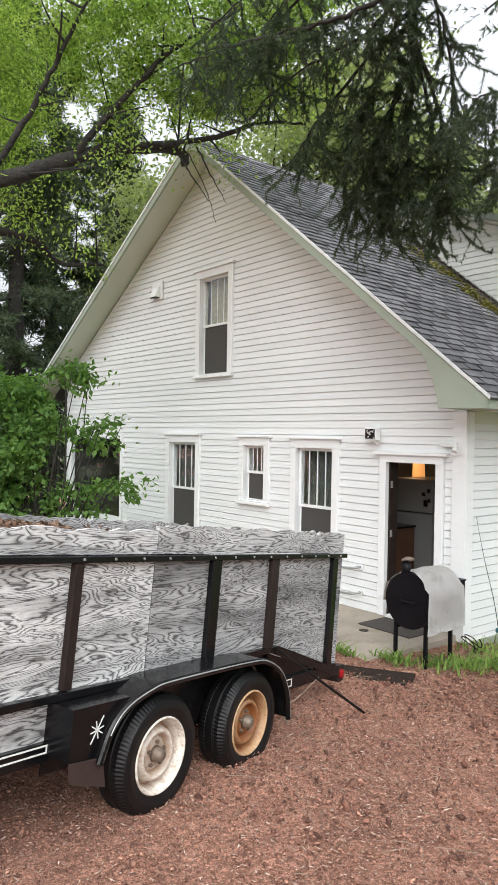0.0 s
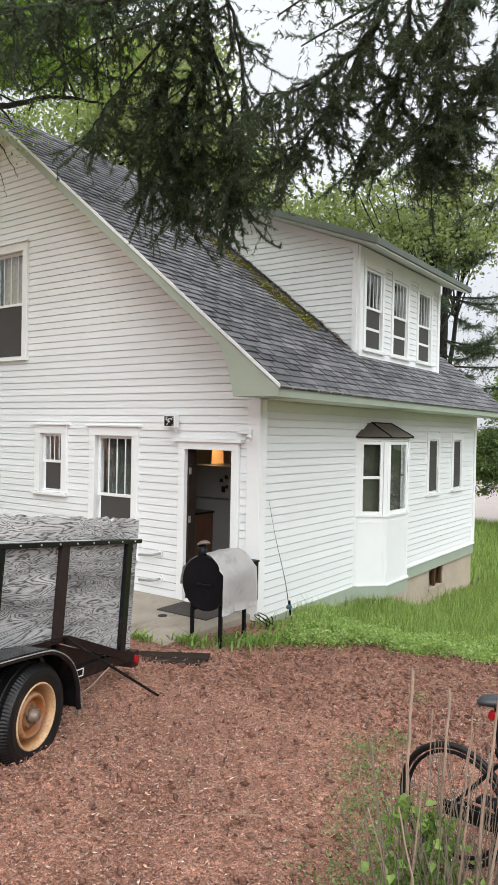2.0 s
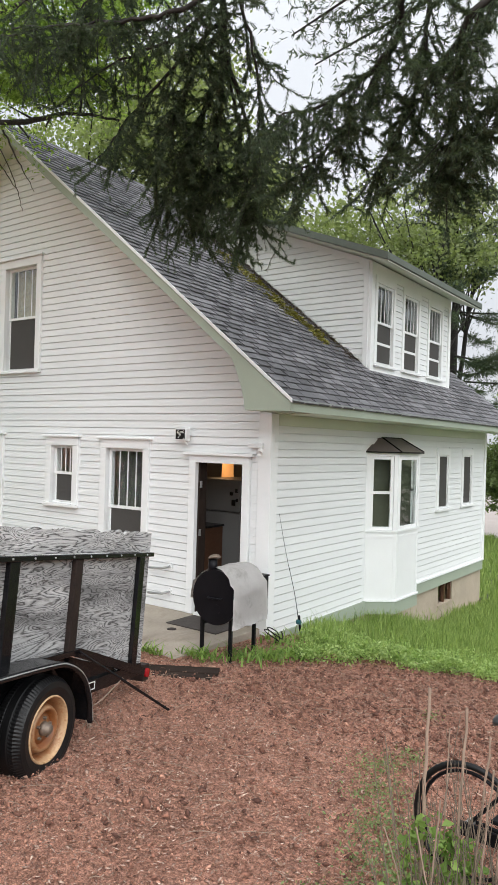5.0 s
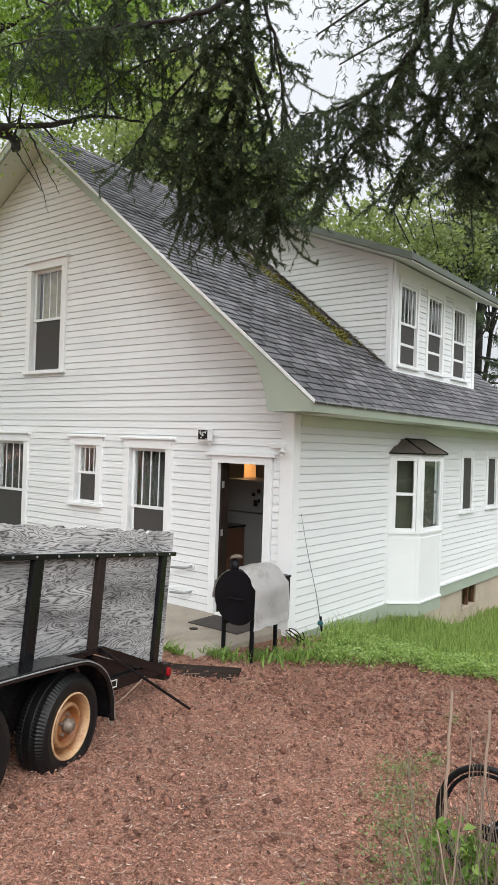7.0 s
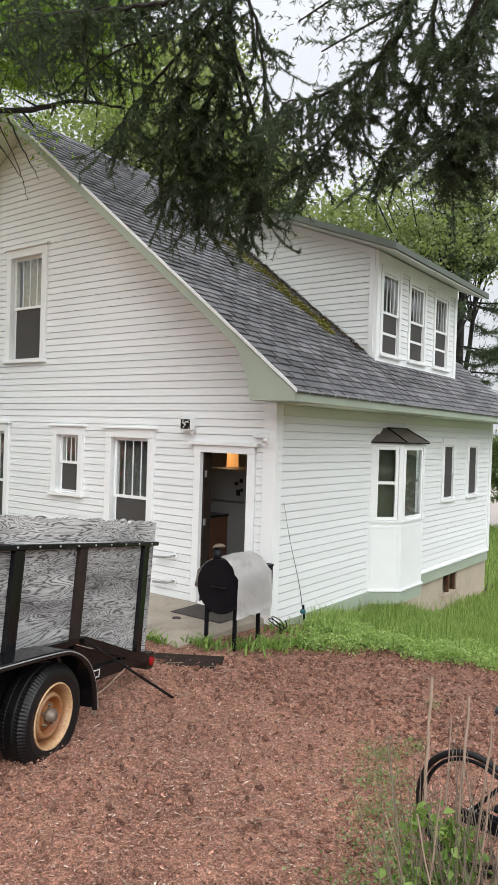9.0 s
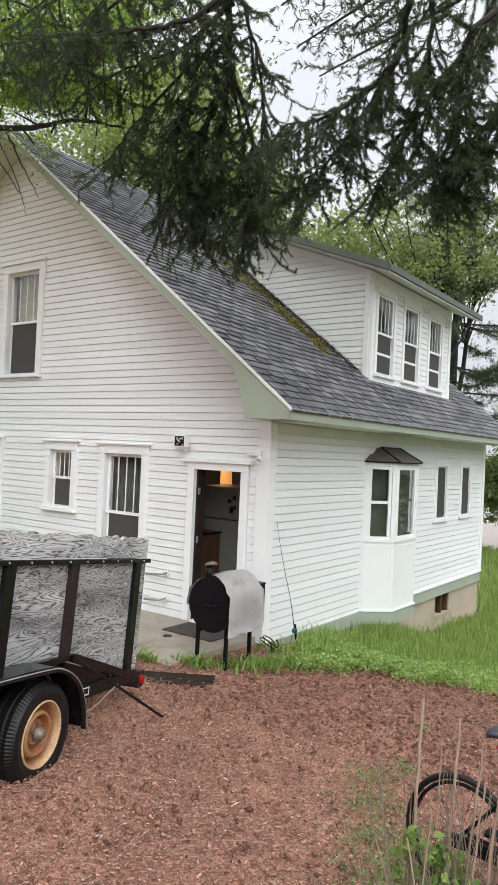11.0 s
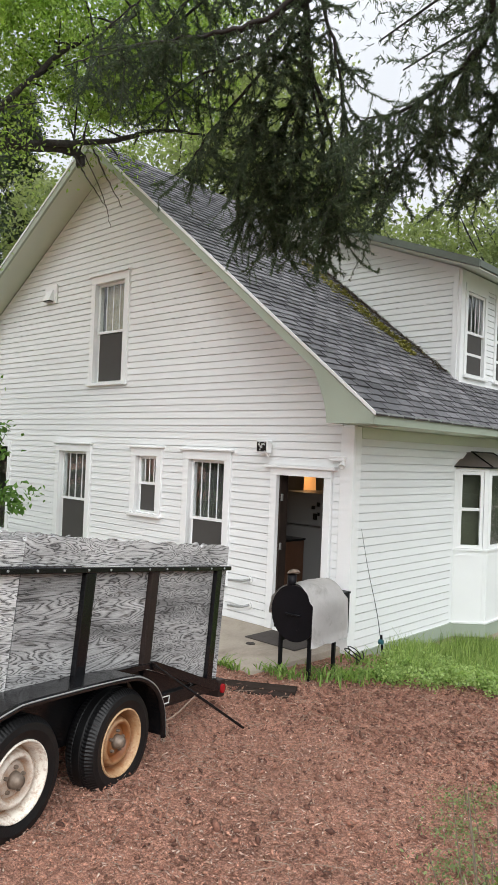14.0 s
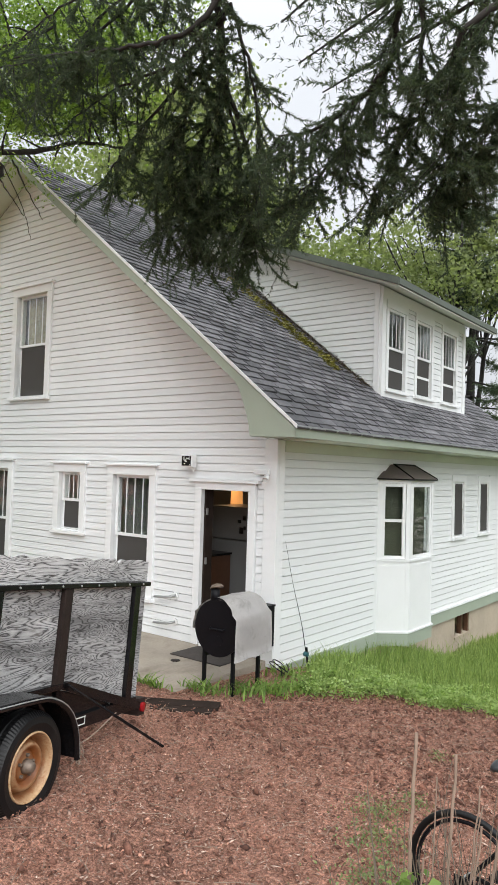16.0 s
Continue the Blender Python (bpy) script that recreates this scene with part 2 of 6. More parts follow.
wear = ramp(nt, noise_tex(nt, pos, 1.3, 5), [(0.4, (0.75, 0.75, 0.75)), (0.65, (1.15, 1.13, 1.12))])
col = mix(nt, 1.0, col, wear, "MULTIPLY")
nt.links.new(col, bs.inputs["Base Color"])
bs.inputs["Roughness"].default_value = 0.75
bump(nt, bs, noise_tex(nt, pos, 160, 2), 0.4, 0.003)

MOSS = plain("yellow_green_moss", (0.26, 0.245, 0.05), 0.95, var=0.5, scale=6, fine=50, relief=0.8)


def leaf_material(name, dark, light, trans=0.35):
    """Leaves: each one its own green, some light coming through."""
    m, nt, bs = nodes_of(name)
    geo = nt.nodes.new("ShaderNodeNewGeometry")
    col = ramp(nt, geo.outputs["Random Per Island"], [(0.0, dark), (1.0, light)])
    nt.links.new(col, bs.inputs["Base Color"])
    bs.inputs["Roughness"].default_value = 0.65
    bs.inputs["Specular IOR Level"].default_value = 0.25
    tr = nt.nodes.new("ShaderNodeBsdfTranslucent")
    nt.links.new(mix(nt, 1.0, col, (1.5, 1.6, 0.8), "MULTIPLY"), tr.inputs["Color"])
    ms = nt.nodes.new("ShaderNodeMixShader")
    ms.inputs["Fac"].default_value = trans
    nt.links.new(bs.outputs[0], ms.inputs[1])
    nt.links.new(tr.outputs[0], ms.inputs[2])
    nt.links.new(ms.outputs[0], nt.nodes["Material Output"].inputs["Surface"])
    return m


LEAF = leaf_material("maple_leaf", (0.09, 0.15, 0.035), (0.36, 0.48, 0.145), 0.6)
SHRUB_LEAF = leaf_material("shrub_leaf", (0.06, 0.13, 0.03), (0.15, 0.26, 0.07), 0.4)
FAR_LEAF = leaf_material("far_leaf", (0.15, 0.185, 0.09), (0.27, 0.31, 0.165), 0.55)
NEEDLE = leaf_material("spruce_needle", (0.03, 0.048, 0.03), (0.095, 0.125, 0.072), 0.28)
DEAD_NEEDLE = leaf_material("dry_needle", (0.05, 0.035, 0.025), (0.09, 0.065, 0.045), 0.1)
DEAD_LEAF = leaf_material("dead_leaf", (0.06, 0.035, 0.022), (0.24, 0.145, 0.10), 0.1)
DRY_WEED = leaf_material("creeping_weed", (0.12, 0.165, 0.07), (0.25, 0.31, 0.14), 0.3)
GRASS = leaf_material("meadow_grass", (0.12, 0.20, 0.045), (0.36, 0.45, 0.15), 0.25)
WEED = leaf_material("weed_leaf", (0.18, 0.27, 0.08), (0.42, 0.52, 0.23), 0.45)

# ground: red-brown bark mulch and soil, with grass farther off
SOIL, nt, bs = nodes_of("red_brown_mulch_soil")
vec = coords(nt)
big = noise_tex(nt, vec, 0.7, 5, 0.6)
mid = noise_tex(nt, vec, 9, 6, 0.7, 0.4)
fine = noise_tex(nt, vec, 120, 6, 0.8)
crumb = noise_tex(nt, vec, 42, 5, 0.7, 0.6)
col = ramp(nt, mid, [(0.3, (0.15, 0.067, 0.045)), (0.5, (0.42, 0.205, 0.14)), (0.7, (0.60, 0.32, 0.22))])
col = mix(nt, 0.6, col, ramp(nt, fine, [(0.37, (0.05, 0.022, 0.016)), (0.5, (0.36, 0.175, 0.12)), (0.63, (0.76, 0.48, 0.36))]))
col = mix(nt, 1.0, col, ramp(nt, big, [(0.35, (0.80, 0.765, 0.75)), (0.65, (1.30, 1.25, 1.24))]), "MULTIPLY")
nt.links.new(col, bs.inputs["Base Color"])
bs.inputs["Roughness"].default_value = 0.95
col = mix(nt, 1.0, col, ramp(nt, crumb, [(0.34, (0.42, 0.38, 0.36)), (0.5, (1.0, 1.0, 1.0)), (0.64, (1.5, 1.5, 1.5))]), "MULTIPLY")
nt.links.new(col, bs.inputs["Base Color"])
bump(nt, bs, mix(nt, 0.35, crumb, fine), 1.0, 0.05)
LAWN = plain("grassy_earth", (0.10, 0.115, 0.05), 0.95, var=0.35, scale=0.8, fine=20, relief=0.6)


# ---- mesh helpers ----
def mesh_from(name, verts, faces, material, smooth=False):
    me = bpy.data.meshes.new(name)
    me.from_pydata(verts, [], faces)
    me.materials.append(material)
    if smooth:
        me.polygons.foreach_set("use_smooth", [True] * len(me.polygons))
    me.update()
    return me


def part(name, bm, material, parent=None, label="", smooth=False):
    """Link a bmesh (or a ready mesh) as one object, under a thing or a part."""
    if isinstance(bm, bpy.types.Mesh):
        me = bm
    else:
        bmesh.ops.recalc_face_normals(bm, faces=bm.faces)
        me = bpy.data.meshes.new(name)
        bm.to_mesh(me)
        bm.free()
        me.materials.append(material)
        if smooth:
            me.polygons.foreach_set("use_smooth", [True] * len(me.polygons))
    ob = new(name, me)
    if parent is not None:
        ob.parent = parent
    if label:
        tagged(ob, label)
    return ob


def thing(name, label, category, group="", kind="", m=None):
    e = new(name)
    e.empty_display_size = 0.1
    if m is not None:
        e.matrix_world = m
    return tagged(e, label, category, group, kind)


def add_box(bm, x0, x1, y0, y1, z0, z1, bevel=0.0, m=None):
    r = bmesh.ops.create_cube(bm, size=1)
    mat = Matrix.Translation(((x0 + x1) / 2, (y0 + y1) / 2, (z0 + z1) / 2)) @ Matrix.Diagonal((x1 - x0, y1 - y0, z1 - z0, 1))
    bmesh.ops.transform(bm, matrix=(m @ mat) if m is not None else mat, verts=r["verts"])
    if bevel:
        edges = list({e for v in r["verts"] for e in v.link_edges})
        bmesh.ops.bevel(bm, geom=edges, offset=bevel, segments=2, affect="EDGES", profile=0.5)
    return bm


def box(*a, bevel=0.0, m=None):
    return add_box(bmesh.new(), *a, bevel=bevel, m=m)


def prism(pts, axis, a, b):
    """A polygon pushed out along an axis from a to b. pts are (x, z) for axis y, (y, z) for x, (x, y) for z."""
    bm = bmesh.new()
    put = {"y": lambda p, t: (p[0], t, p[1]), "x": lambda p, t: (t, p[0], p[1]), "z": lambda p, t: (p[0], p[1], t)}[axis]
    lo = [bm.verts.new(put(p, a)) for p in pts]
    hi = [bm.verts.new(put(p, b)) for p in pts]
    bm.faces.new(lo)
    bm.faces.new(hi[::-1])
    for i in range(len(pts)):
        j = (i + 1) % len(pts)
        bm.faces.new((lo[i], lo[j], hi[j], hi[i]))
    return bm


def lathe(profile, n=32, axis="x", caps=True):
    """Turned shape: profile of (along, radius)."""
    bm = bmesh.new()
    rings = []
    for t, r in profile:
        ring = []
        for k in range(n):
            a = 2 * math.pi * k / n
            c, s = r * math.cos(a), r * math.sin(a)
            ring.append(bm.verts.new({"x": (t, c, s), "y": (c, t, s), "z": (c, s, t)}[axis]))
        rings.append(ring)
    for p, q in zip(rings, rings[1:]):
        for k in range(n):
            bm.faces.new((p[k], p[(k + 1) % n], q[(k + 1) % n], q[k]))
    for ring in (rings[0], rings[-1]):
        if caps and profile[0 if ring is rings[0] else -1][1] > 1e-4:
            bm.faces.new(ring)
    return bm


def tube(pts, radii, n=8, bm=None):
    """A bent round bar through pts, tapering by radii."""
    bm = bm or bmesh.new()
    P = [Vector(p) for p in pts]
    if isinstance(radii, (int, float)):
        radii = [radii] * len(P)
    rings = []
    for i, p in enumerate(P):
        d = (P[min(i + 1, len(P) - 1)] - P[max(i - 1, 0)]).normalized()
        u = d.orthogonal().normalized() if i == 0 else (u - d * u.dot(d)).normalized()
        w = d.cross(u)
        rings.append([bm.verts.new(p + radii[i] * (math.cos(2 * math.pi * k / n) * u + math.sin(2 * math.pi * k / n) * w)) for k in range(n)])
    for a, b in zip(rings, rings[1:]):
        for k in range(n):
            bm.faces.new((a[k], a[(k + 1) % n], b[(k + 1) % n], b[k]))
    bm.faces.new(rings[0][::-1])
    bm.faces.new(rings[-1])
    return bm


def bent(pts, n=6, wob=0.0, rng=random):
    """A smooth line through pts (Catmull-Rom), a little uneven."""
    P = [Vector(p) for p in pts]
    Q = [P[0] * 2 - P[1], *P, P[-1] * 2 - P[-2]]
    out = []
    for i in range(1, len(Q) - 2):
        a, b, c, d = Q[i - 1 : i + 3]
        for k in range(n):
            t = k / n
            v = 0.5 * (2 * b + (c - a) * t + (2 * a - 5 * b + 4 * c - d) * t * t + (3 * b - a - 3 * c + d) * t ** 3)
            out.append(v + Vector((rng.uniform(-wob, wob), rng.uniform(-wob, wob), rng.uniform(-wob, wob))))
    out.append(P[-1])
    return out


def lerp(a, b, t):
    return a + (b - a) * t


# ---- foliage helpers ----
RNG = np.random.default_rng(3)


def leaf_mesh(name, P, size, material, aspect=0.55, up=0.3, fold=0.25, droop=None):
    """Many single leaves: each a folded four-sided blade at P with its own turn."""
    n = len(P)
    nrm = RNG.normal(size=(n, 3)) + np.array([0, 0, up])
    nrm /= np.linalg.norm(nrm, axis=1)[:, None]
    d = RNG.normal(size=(n, 3))
    if droop is not None:
        d = d * 0.6 + np.array(droop)
    d -= nrm * (d * nrm).sum(1)[:, None]
    d /= np.linalg.norm(d, axis=1)[:, None] + 1e-9
    s = np.cross(nrm, d)
    L = (size * RNG.uniform(0.6, 1.3, n))[:, None]
    W = L * aspect
    V = np.stack([P, P + d * L * 0.45 + s * W * 0.5 + nrm * W * fold, P + d * L, P + d * L * 0.45 - s * W * 0.5 + nrm * W * fold], 1).reshape(-1, 3)
    F = np.arange(4 * n).reshape(-1, 4)
    T3 = np.concatenate([F[:, [0, 1, 2]], F[:, [0, 2, 3]]]).reshape(n * 2, 3)
    me = bpy.data.meshes.new(name)
    me.vertices.add(len(V))
    me.vertices.foreach_set("co", V.ravel())
    me.loops.add(T3.size)
    me.loops.foreach_set("vertex_index", T3.ravel())
    me.polygons.add(len(T3))
    me.polygons.foreach_set("loop_start", np.arange(0, T3.size, 3))
    me.polygons.foreach_set("loop_total", np.full(len(T3), 3))
    me.materials.append(material)
    me.update()
    me.validate()
    return me



# ---- ground ----
def ground_z(x, y):
    """The drive slopes down to the house, and the lawn falls away beside it."""
    if y < 6.0:
        z = 0.02 + 0.078 * (6.0 - max(y, -4.0))
    elif y < 7.4:
        z = 0.02 - 0.07 * (y - 6.0) / 1.4
    elif y < 16:
        z = -0.05 - 0.17 * (y - 7.4) if y < 12.6 else -0.934 - 0.034 * (y - 12.6)
    else:
        z = -1.05 - 0.55 * (1 - math.exp(-(y - 16) / 6))
    return z


def ground_mesh(name, xs, ys, material, rough=0.0, lift=0.0):
    verts = [(x, y, ground_z(x, y) + lift + (rough * (noise.noise(Vector((x * 4, y * 4, 0))) + 0.6 * noise.noise(Vector((x * 11, y * 11, 3)))) if rough else 0)) for y in ys for x in xs]
    n = len(xs)
    faces = [(j * n + i, j * n + i + 1, (j + 1) * n + i + 1, (j + 1) * n + i) for j in range(len(ys) - 1) for i in range(n - 1)]
    return mesh_from(name, verts, faces, material, True)


def spaced(a, b, near0, near1, fine, coarse):
    out, v = [], a
    while v < b:
        out.append(v)
        v += fine if near0 <= v < near1 else coarse
    out.append(b)
    return out


ground = new("ground", ground_mesh("ground", [-2500, -400, -90] + spaced(-40, 30, -9, 3, 0.06, 1.0) + [90, 400, 2500],
                                   [-2500, -300, -60] + spaced(-14, 60, 1.5, 9, 0.06, 1.0) + [120, 400, 2500], SOIL, 0.016))
tagged(ground, "red-brown mulched soil yard with bark chips and clods", "ground", kind="structure")

# ---- house ----
GY, SX, BY = 7.341, -4.926, 15.76       # front gable plane, side wall plane, back wall
RX, RZ = -10.09, 7.49                   # ridge
EX, EZ, RP, LP = -4.278, 2.867, 0.795, 0.613
FY, KY = 6.80, 16.30                    # roof edges front and back
LEFT = -13.30                           # end of the ground floor wall at the porch
T = 0.14


def roof_z(x):
    return EZ + RP * (EX - x) if x > RX else RZ - LP * (RX - x)


def under_z(x):
    return roof_z(x) - 0.09


def split_span(a, b, cuts):
    """What is left of [a, b] between the cuts (each a pair)."""
    out, at = [], a
    for c, d in sorted(cuts):
        if c > at:
            out.append((at, min(c, b)))
        at = max(at, d)
    if at < b:
        out.append((at, b))
    return [(p, q) for p, q in out if q - p > 0.01]


# openings: along the wall, from, to, bottom, top (outer edge of the casing)
GABLE_HOLES = [(-10.44, -9.61, 3.49, 5.20), (-11.38, -10.51, 0.55, 2.27), (-9.12, -8.60, 1.36, 2.25), (-7.85, -7.09, 0.55, 2.24), (-6.10, -5.32, 0.06, 2.09)]
SIDE_HOLES = [(13.05, 13.53, 1.24, 2.25), (14.42, 14.91, 1.25, 2.245), (10.07, 11.63, -0.25, 2.30)]


def wall_core(name, holes, a, b, z0, top, across, thick, label, axis):
    """A wall as one thick mesh with its openings, cut into upright strips."""
    xs = sorted({a, b, *[h[0] for h in holes], *[h[1] for h in holes], *[v for v in (RX,) if a < v < b and axis == "y"]})
    bm = bmesh.new()
    for p, q in zip(xs, xs[1:]):
        cuts = [(h[2], h[3]) for h in holes if h[0] <= p + 1e-4 and h[1] >= q - 1e-4]
        ztop = max(top(p), top(q))
        for c, d in split_span(z0, ztop, cuts):
            poly = [(p, c), (q, c), (q, min(d, top(q))), (p, min(d, top(p)))]
            piece = prism(poly, axis, across, across + thick)
            me = bpy.data.meshes.new("tmp")
            piece.to_mesh(me)
            piece.free()
            bm.from_mesh(me)
            bpy.data.meshes.remove(me)
    return tagged(part(name, bm, WHITE), label, "wall", kind="structure")


gable_wall = wall_core("wall_gable", GABLE_HOLES, LEFT, SX, -0.02, lambda x: under_z(x) - 0.01, GY + 0.012, T, "white clapboard gable wall of a wooden house", "y")
wall_core("wall_gable_porch", [], -16.0, LEFT, 2.42, lambda x: under_z(x) - 0.01, GY + 0.012, T, "white clapboard gable over the open porch", "y")
side_wall = wall_core("wall_side", SIDE_HOLES, GY + 0.012 + T, BY, -0.22, lambda y: 2.74, SX - 0.012, -T, "white clapboard side wall with green base band", "x")
tagged(part("wall_back", prism([(LEFT, -0.26), (SX, -0.26), (SX, 2.7), (-5.6, under_z(-5.6) - 0.03), (RX, RZ - 0.25), (LEFT, under_z(LEFT) - 0.03)], "y", BY - 0.05, BY + 0.1), WHITE), "white back wall of the house", "wall", kind="structure")
tagged(part("wall_porch", box(LEFT, LEFT + 0.14, GY + 0.16, BY - 0.06, 0, 4.9), WHITE), "white inner wall beside the porch", "wall", kind="structure")
part("corner_trim", box(LEFT - 0.01, LEFT + 0.1, GY - 0.03, GY + 0.01, 0.02, 2.42), TRIM, gable_wall)
part("base_band", box(SX - 0.01, SX + 0.035, GY + 0.02, 10.04, -0.24, -0.04), GREEN, side_wall, "pale green base board")
part("base_band", box(SX - 0.01, SX + 0.035, 11.67, BY + 0.02, -0.26, -0.06), GREEN, side_wall, "pale green base board")
part("drip_edge", box(SX - 0.01, SX + 0.06, 11.67, BY + 0.04, -0.058, -0.03), TRIM, side_wall)
part("corner_board", box(SX - 0.16, SX + 0.036, GY - 0.032, GY + 0.01, -0.02, 2.74, bevel=0.004), TRIM, gable_wall)
part("corner_board", box(SX - 0.01, SX + 0.034, GY + 0.013, GY + 0.13, -0.036, 2.74, bevel=0.004), TRIM, side_wall)
part("corner_board", box(SX - 0.01, SX + 0.034, BY - 0.02, BY + 0.1, -0.03, 2.74, bevel=0.004), TRIM, side_wall)
part("frieze_board", box(SX - 0.01, SX + 0.03, GY + 0.14, BY - 0.03, 2.60, 2.74), SOFFIT, side_wall)
foundation = tagged(part("foundation", prism([(11.2, -1.6), (13.30, -1.6), (13.30, -0.27), (11.2, -0.27)], "x", SX - 0.3, SX - 0.03), FOUNDATION),
                    "tan parged concrete foundation", "foundation", kind="structure")
part("foundation_wall", box(SX - 0.3, SX - 0.03, 14.06, BY, -1.7, -0.27), FOUNDATION, foundation)
part("foundation_wall", box(SX - 0.3, SX - 0.03, 13.301, 14.059, -1.7, -0.66), FOUNDATION, foundation)
part("foundation_wall", box(SX - 0.3, SX - 0.03, GY + 0.1, 11.19, -1.3, -0.25), FOUNDATION, foundation)
part("foundation_wall", box(LEFT, SX - 0.031, BY - 0.05, BY + 0.08, -1.7, -0.265), FOUNDATION, foundation)
basement = thing("window_basement", "small brown-framed basement window in the foundation", "window", kind="structure")
for y in (13.31, 13.66, 14.0):
    part("frame", box(SX - 0.14, SX - 0.05, y, y + 0.05, -0.66, -0.28), CABINET, basement)
part("pane", box(SX - 0.11, SX - 0.1, 13.36, 14.0, -0.66, -0.28), GLASS, basement)
part("sill", box(SX - 0.16, SX - 0.01, 13.28, 14.08, -0.7, -0.663), FOUNDATION, basement)

# roof
roof = tagged(part("roof", prism([(EX, EZ - 0.02), (RX, RZ - 0.02), (RX, RZ - 0.086), (EX - 0.03, EZ - 0.10)], "y", FY + 0.02, KY), SHINGLE),
              "grey asphalt shingle roof with mossy patches", "roof", kind="structure")
part("roof_slope", prism([(RX, RZ), (-16.9, roof_z(-16.9)), (-16.9, roof_z(-16.9) - 0.086), (RX, RZ - 0.086)], "y", FY + 0.02, KY), SHINGLE, roof)
part("soffit", prism([(EX - 0.9, under_z(EX - 0.9)), (RX, RZ - 0.09), (RX, RZ - 0.108), (EX - 0.9, under_z(EX - 0.9) - 0.018)], "y", FY + 0.03, GY), SOFFIT, roof)
part("soffit", prism([(RX, RZ - 0.09), (-16.88, roof_z(-16.88) - 0.09), (-16.88, roof_z(-16.88) - 0.108), (RX, RZ - 0.108)], "y", FY + 0.03, GY), SOFFIT, roof)
part("rake_board", prism([(EX, EZ - 0.03), (RX, RZ - 0.03), (RX, RZ - 0.16), (-4.6, roof_z(-4.6) - 0.165), (EX, 2.747)], "y", FY - 0.02, FY + 0.02), GREEN, roof, "pale green rake board")
part("rake_board", prism([(RX, RZ - 0.03), (-16.9, roof_z(-16.9) - 0.03), (-16.9, roof_z(-16.9) - 0.14), (RX, RZ - 0.16)], "y", FY - 0.02, FY + 0.02), GREEN, roof, "pale green rake board")
part("drip_edge", prism([(EX + 0.02, EZ + 0.012), (RX, RZ + 0.012), (RX, RZ - 0.03), (EX + 0.02, EZ - 0.03)], "y", FY - 0.035, FY - 0.021), TRIM, roof)
part("drip_edge", prism([(RX, RZ + 0.012), (-16.92, roof_z(-16.92) + 0.012), (-16.92, roof_z(-16.92) - 0.03), (RX, RZ - 0.03)], "y", FY - 0.035, FY - 0.021), TRIM, roof)
part("fascia", box(EX - 0.03, EX + 0.0, FY - 0.02, KY, EZ - 0.125, EZ - 0.022), GREEN, roof, "pale green eave fascia")
part("eave_drip", box(EX - 0.01, EX + 0.025, FY - 0.03, KY, EZ - 0.02, EZ + 0.008), GALV, roof)
part("eave_soffit", box(SX + 0.04, EX - 0.031, GY + 0.02, KY - 0.02, EZ - 0.125, EZ - 0.105), SOFFIT, roof, "pale green eave soffit")
curve = [(-5.63, 3.80), (-5.444, 3.668), (-5.27, 3.515), (-5.13, 3.354), (-5.05, 3.181), (-4.985, 3.01), (-4.946, 2.875), (-4.93, 2.755)]
part("eave_return", prism(curve + [(EX - 0.031, 2.745), (EX - 0.031, EZ - 0.095)] + [(-5.60, roof_z(-5.60) - 0.092)], "y", FY - 0.016, GY + 0.012), GREEN, roof, "pale green curved eave return")
# porch
porch = thing("porch", "white porch with square post and plank floor under the gable", "porch", kind="structure")
part("post", box(-16.0, -15.84, GY + 0.0, GY + 0.16, 0.2, 2.42, bevel=0.01), TRIM, porch)
part("beam", box(-16.0, LEFT - 0.02, GY - 0.01, GY + 0.16, 2.30, 2.418), TRIM, porch)
part("parapet", box(-15.83, LEFT - 0.02, GY + 0.02, GY + 0.14, -0.1, 0.62), WHITE, porch)
pane = part("pane", box(-15.83, LEFT - 0.03, GY + 0.06, GY + 0.066, 0.63, 2.29), GLASS, porch)
pane.visible_shadow = False
# dark side and back, added to keep the space behind the pane unlit
part("porch_side", box(-16.1, -16.0, GY + 0.17, BY, 0.15, 2.5), SCREEN_BACKING, porch)
part("dark_back", box(-16.0, LEFT - 0.03, 9.4, 9.5, 0.15, 2.5), SCREEN_BACKING, porch)
part("floor", box(-16.2, LEFT - 0.02, GY + 0.17, BY, 0.05, 0.15), FLOORWOOD, porch)
part("ceiling", box(-16.2, LEFT - 0.02, GY + 0.17, BY, 2.5, 2.56), SOFFIT, porch)

# dormer
DX, DY0, DY1, DZ0 = -5.285, 10.70, 14.39, 3.52
DRX, DRZ, DP = -4.80, 5.43, 0.385


def dormer_z(x):
    return DRZ + DP * (DRX - x)


dormer = tagged(part("dormer", prism([(DX - 0.01, 3.5), (DX - 0.01, dormer_z(DX) - 0.13), (-9.6, dormer_z(-9.6) - 0.13), (-9.6, 6.9)], "y", DY0 + 0.012, DY0 + 0.13), WHITE),
                "white shed dormer with three sash windows", "dormer", kind="structure")
part("cheek", prism([(DX - 0.01, 3.5), (DX - 0.01, dormer_z(DX) - 0.13), (-9.6, dormer_z(-9.6) - 0.13), (-9.6, 6.9)], "y", DY1 - 0.13, DY1 - 0.012), WHITE, dormer)
DORMER_HOLES = [(10.95, 11.60, 3.80, 5.15), (12.08, 12.73, 3.80, 5.15), (13.28, 13.93, 3.80, 5.15)]
front = wall_core("dormer_front", DORMER_HOLES, DY0 + 0.131, DY1 - 0.131, 3.45, lambda y: dormer_z(DX) - 0.13, DX - 0.012, -0.12, "", "x")
for key in ("label", "category", "kind"):
    if key in front:
        del front[key]
front.parent = dormer
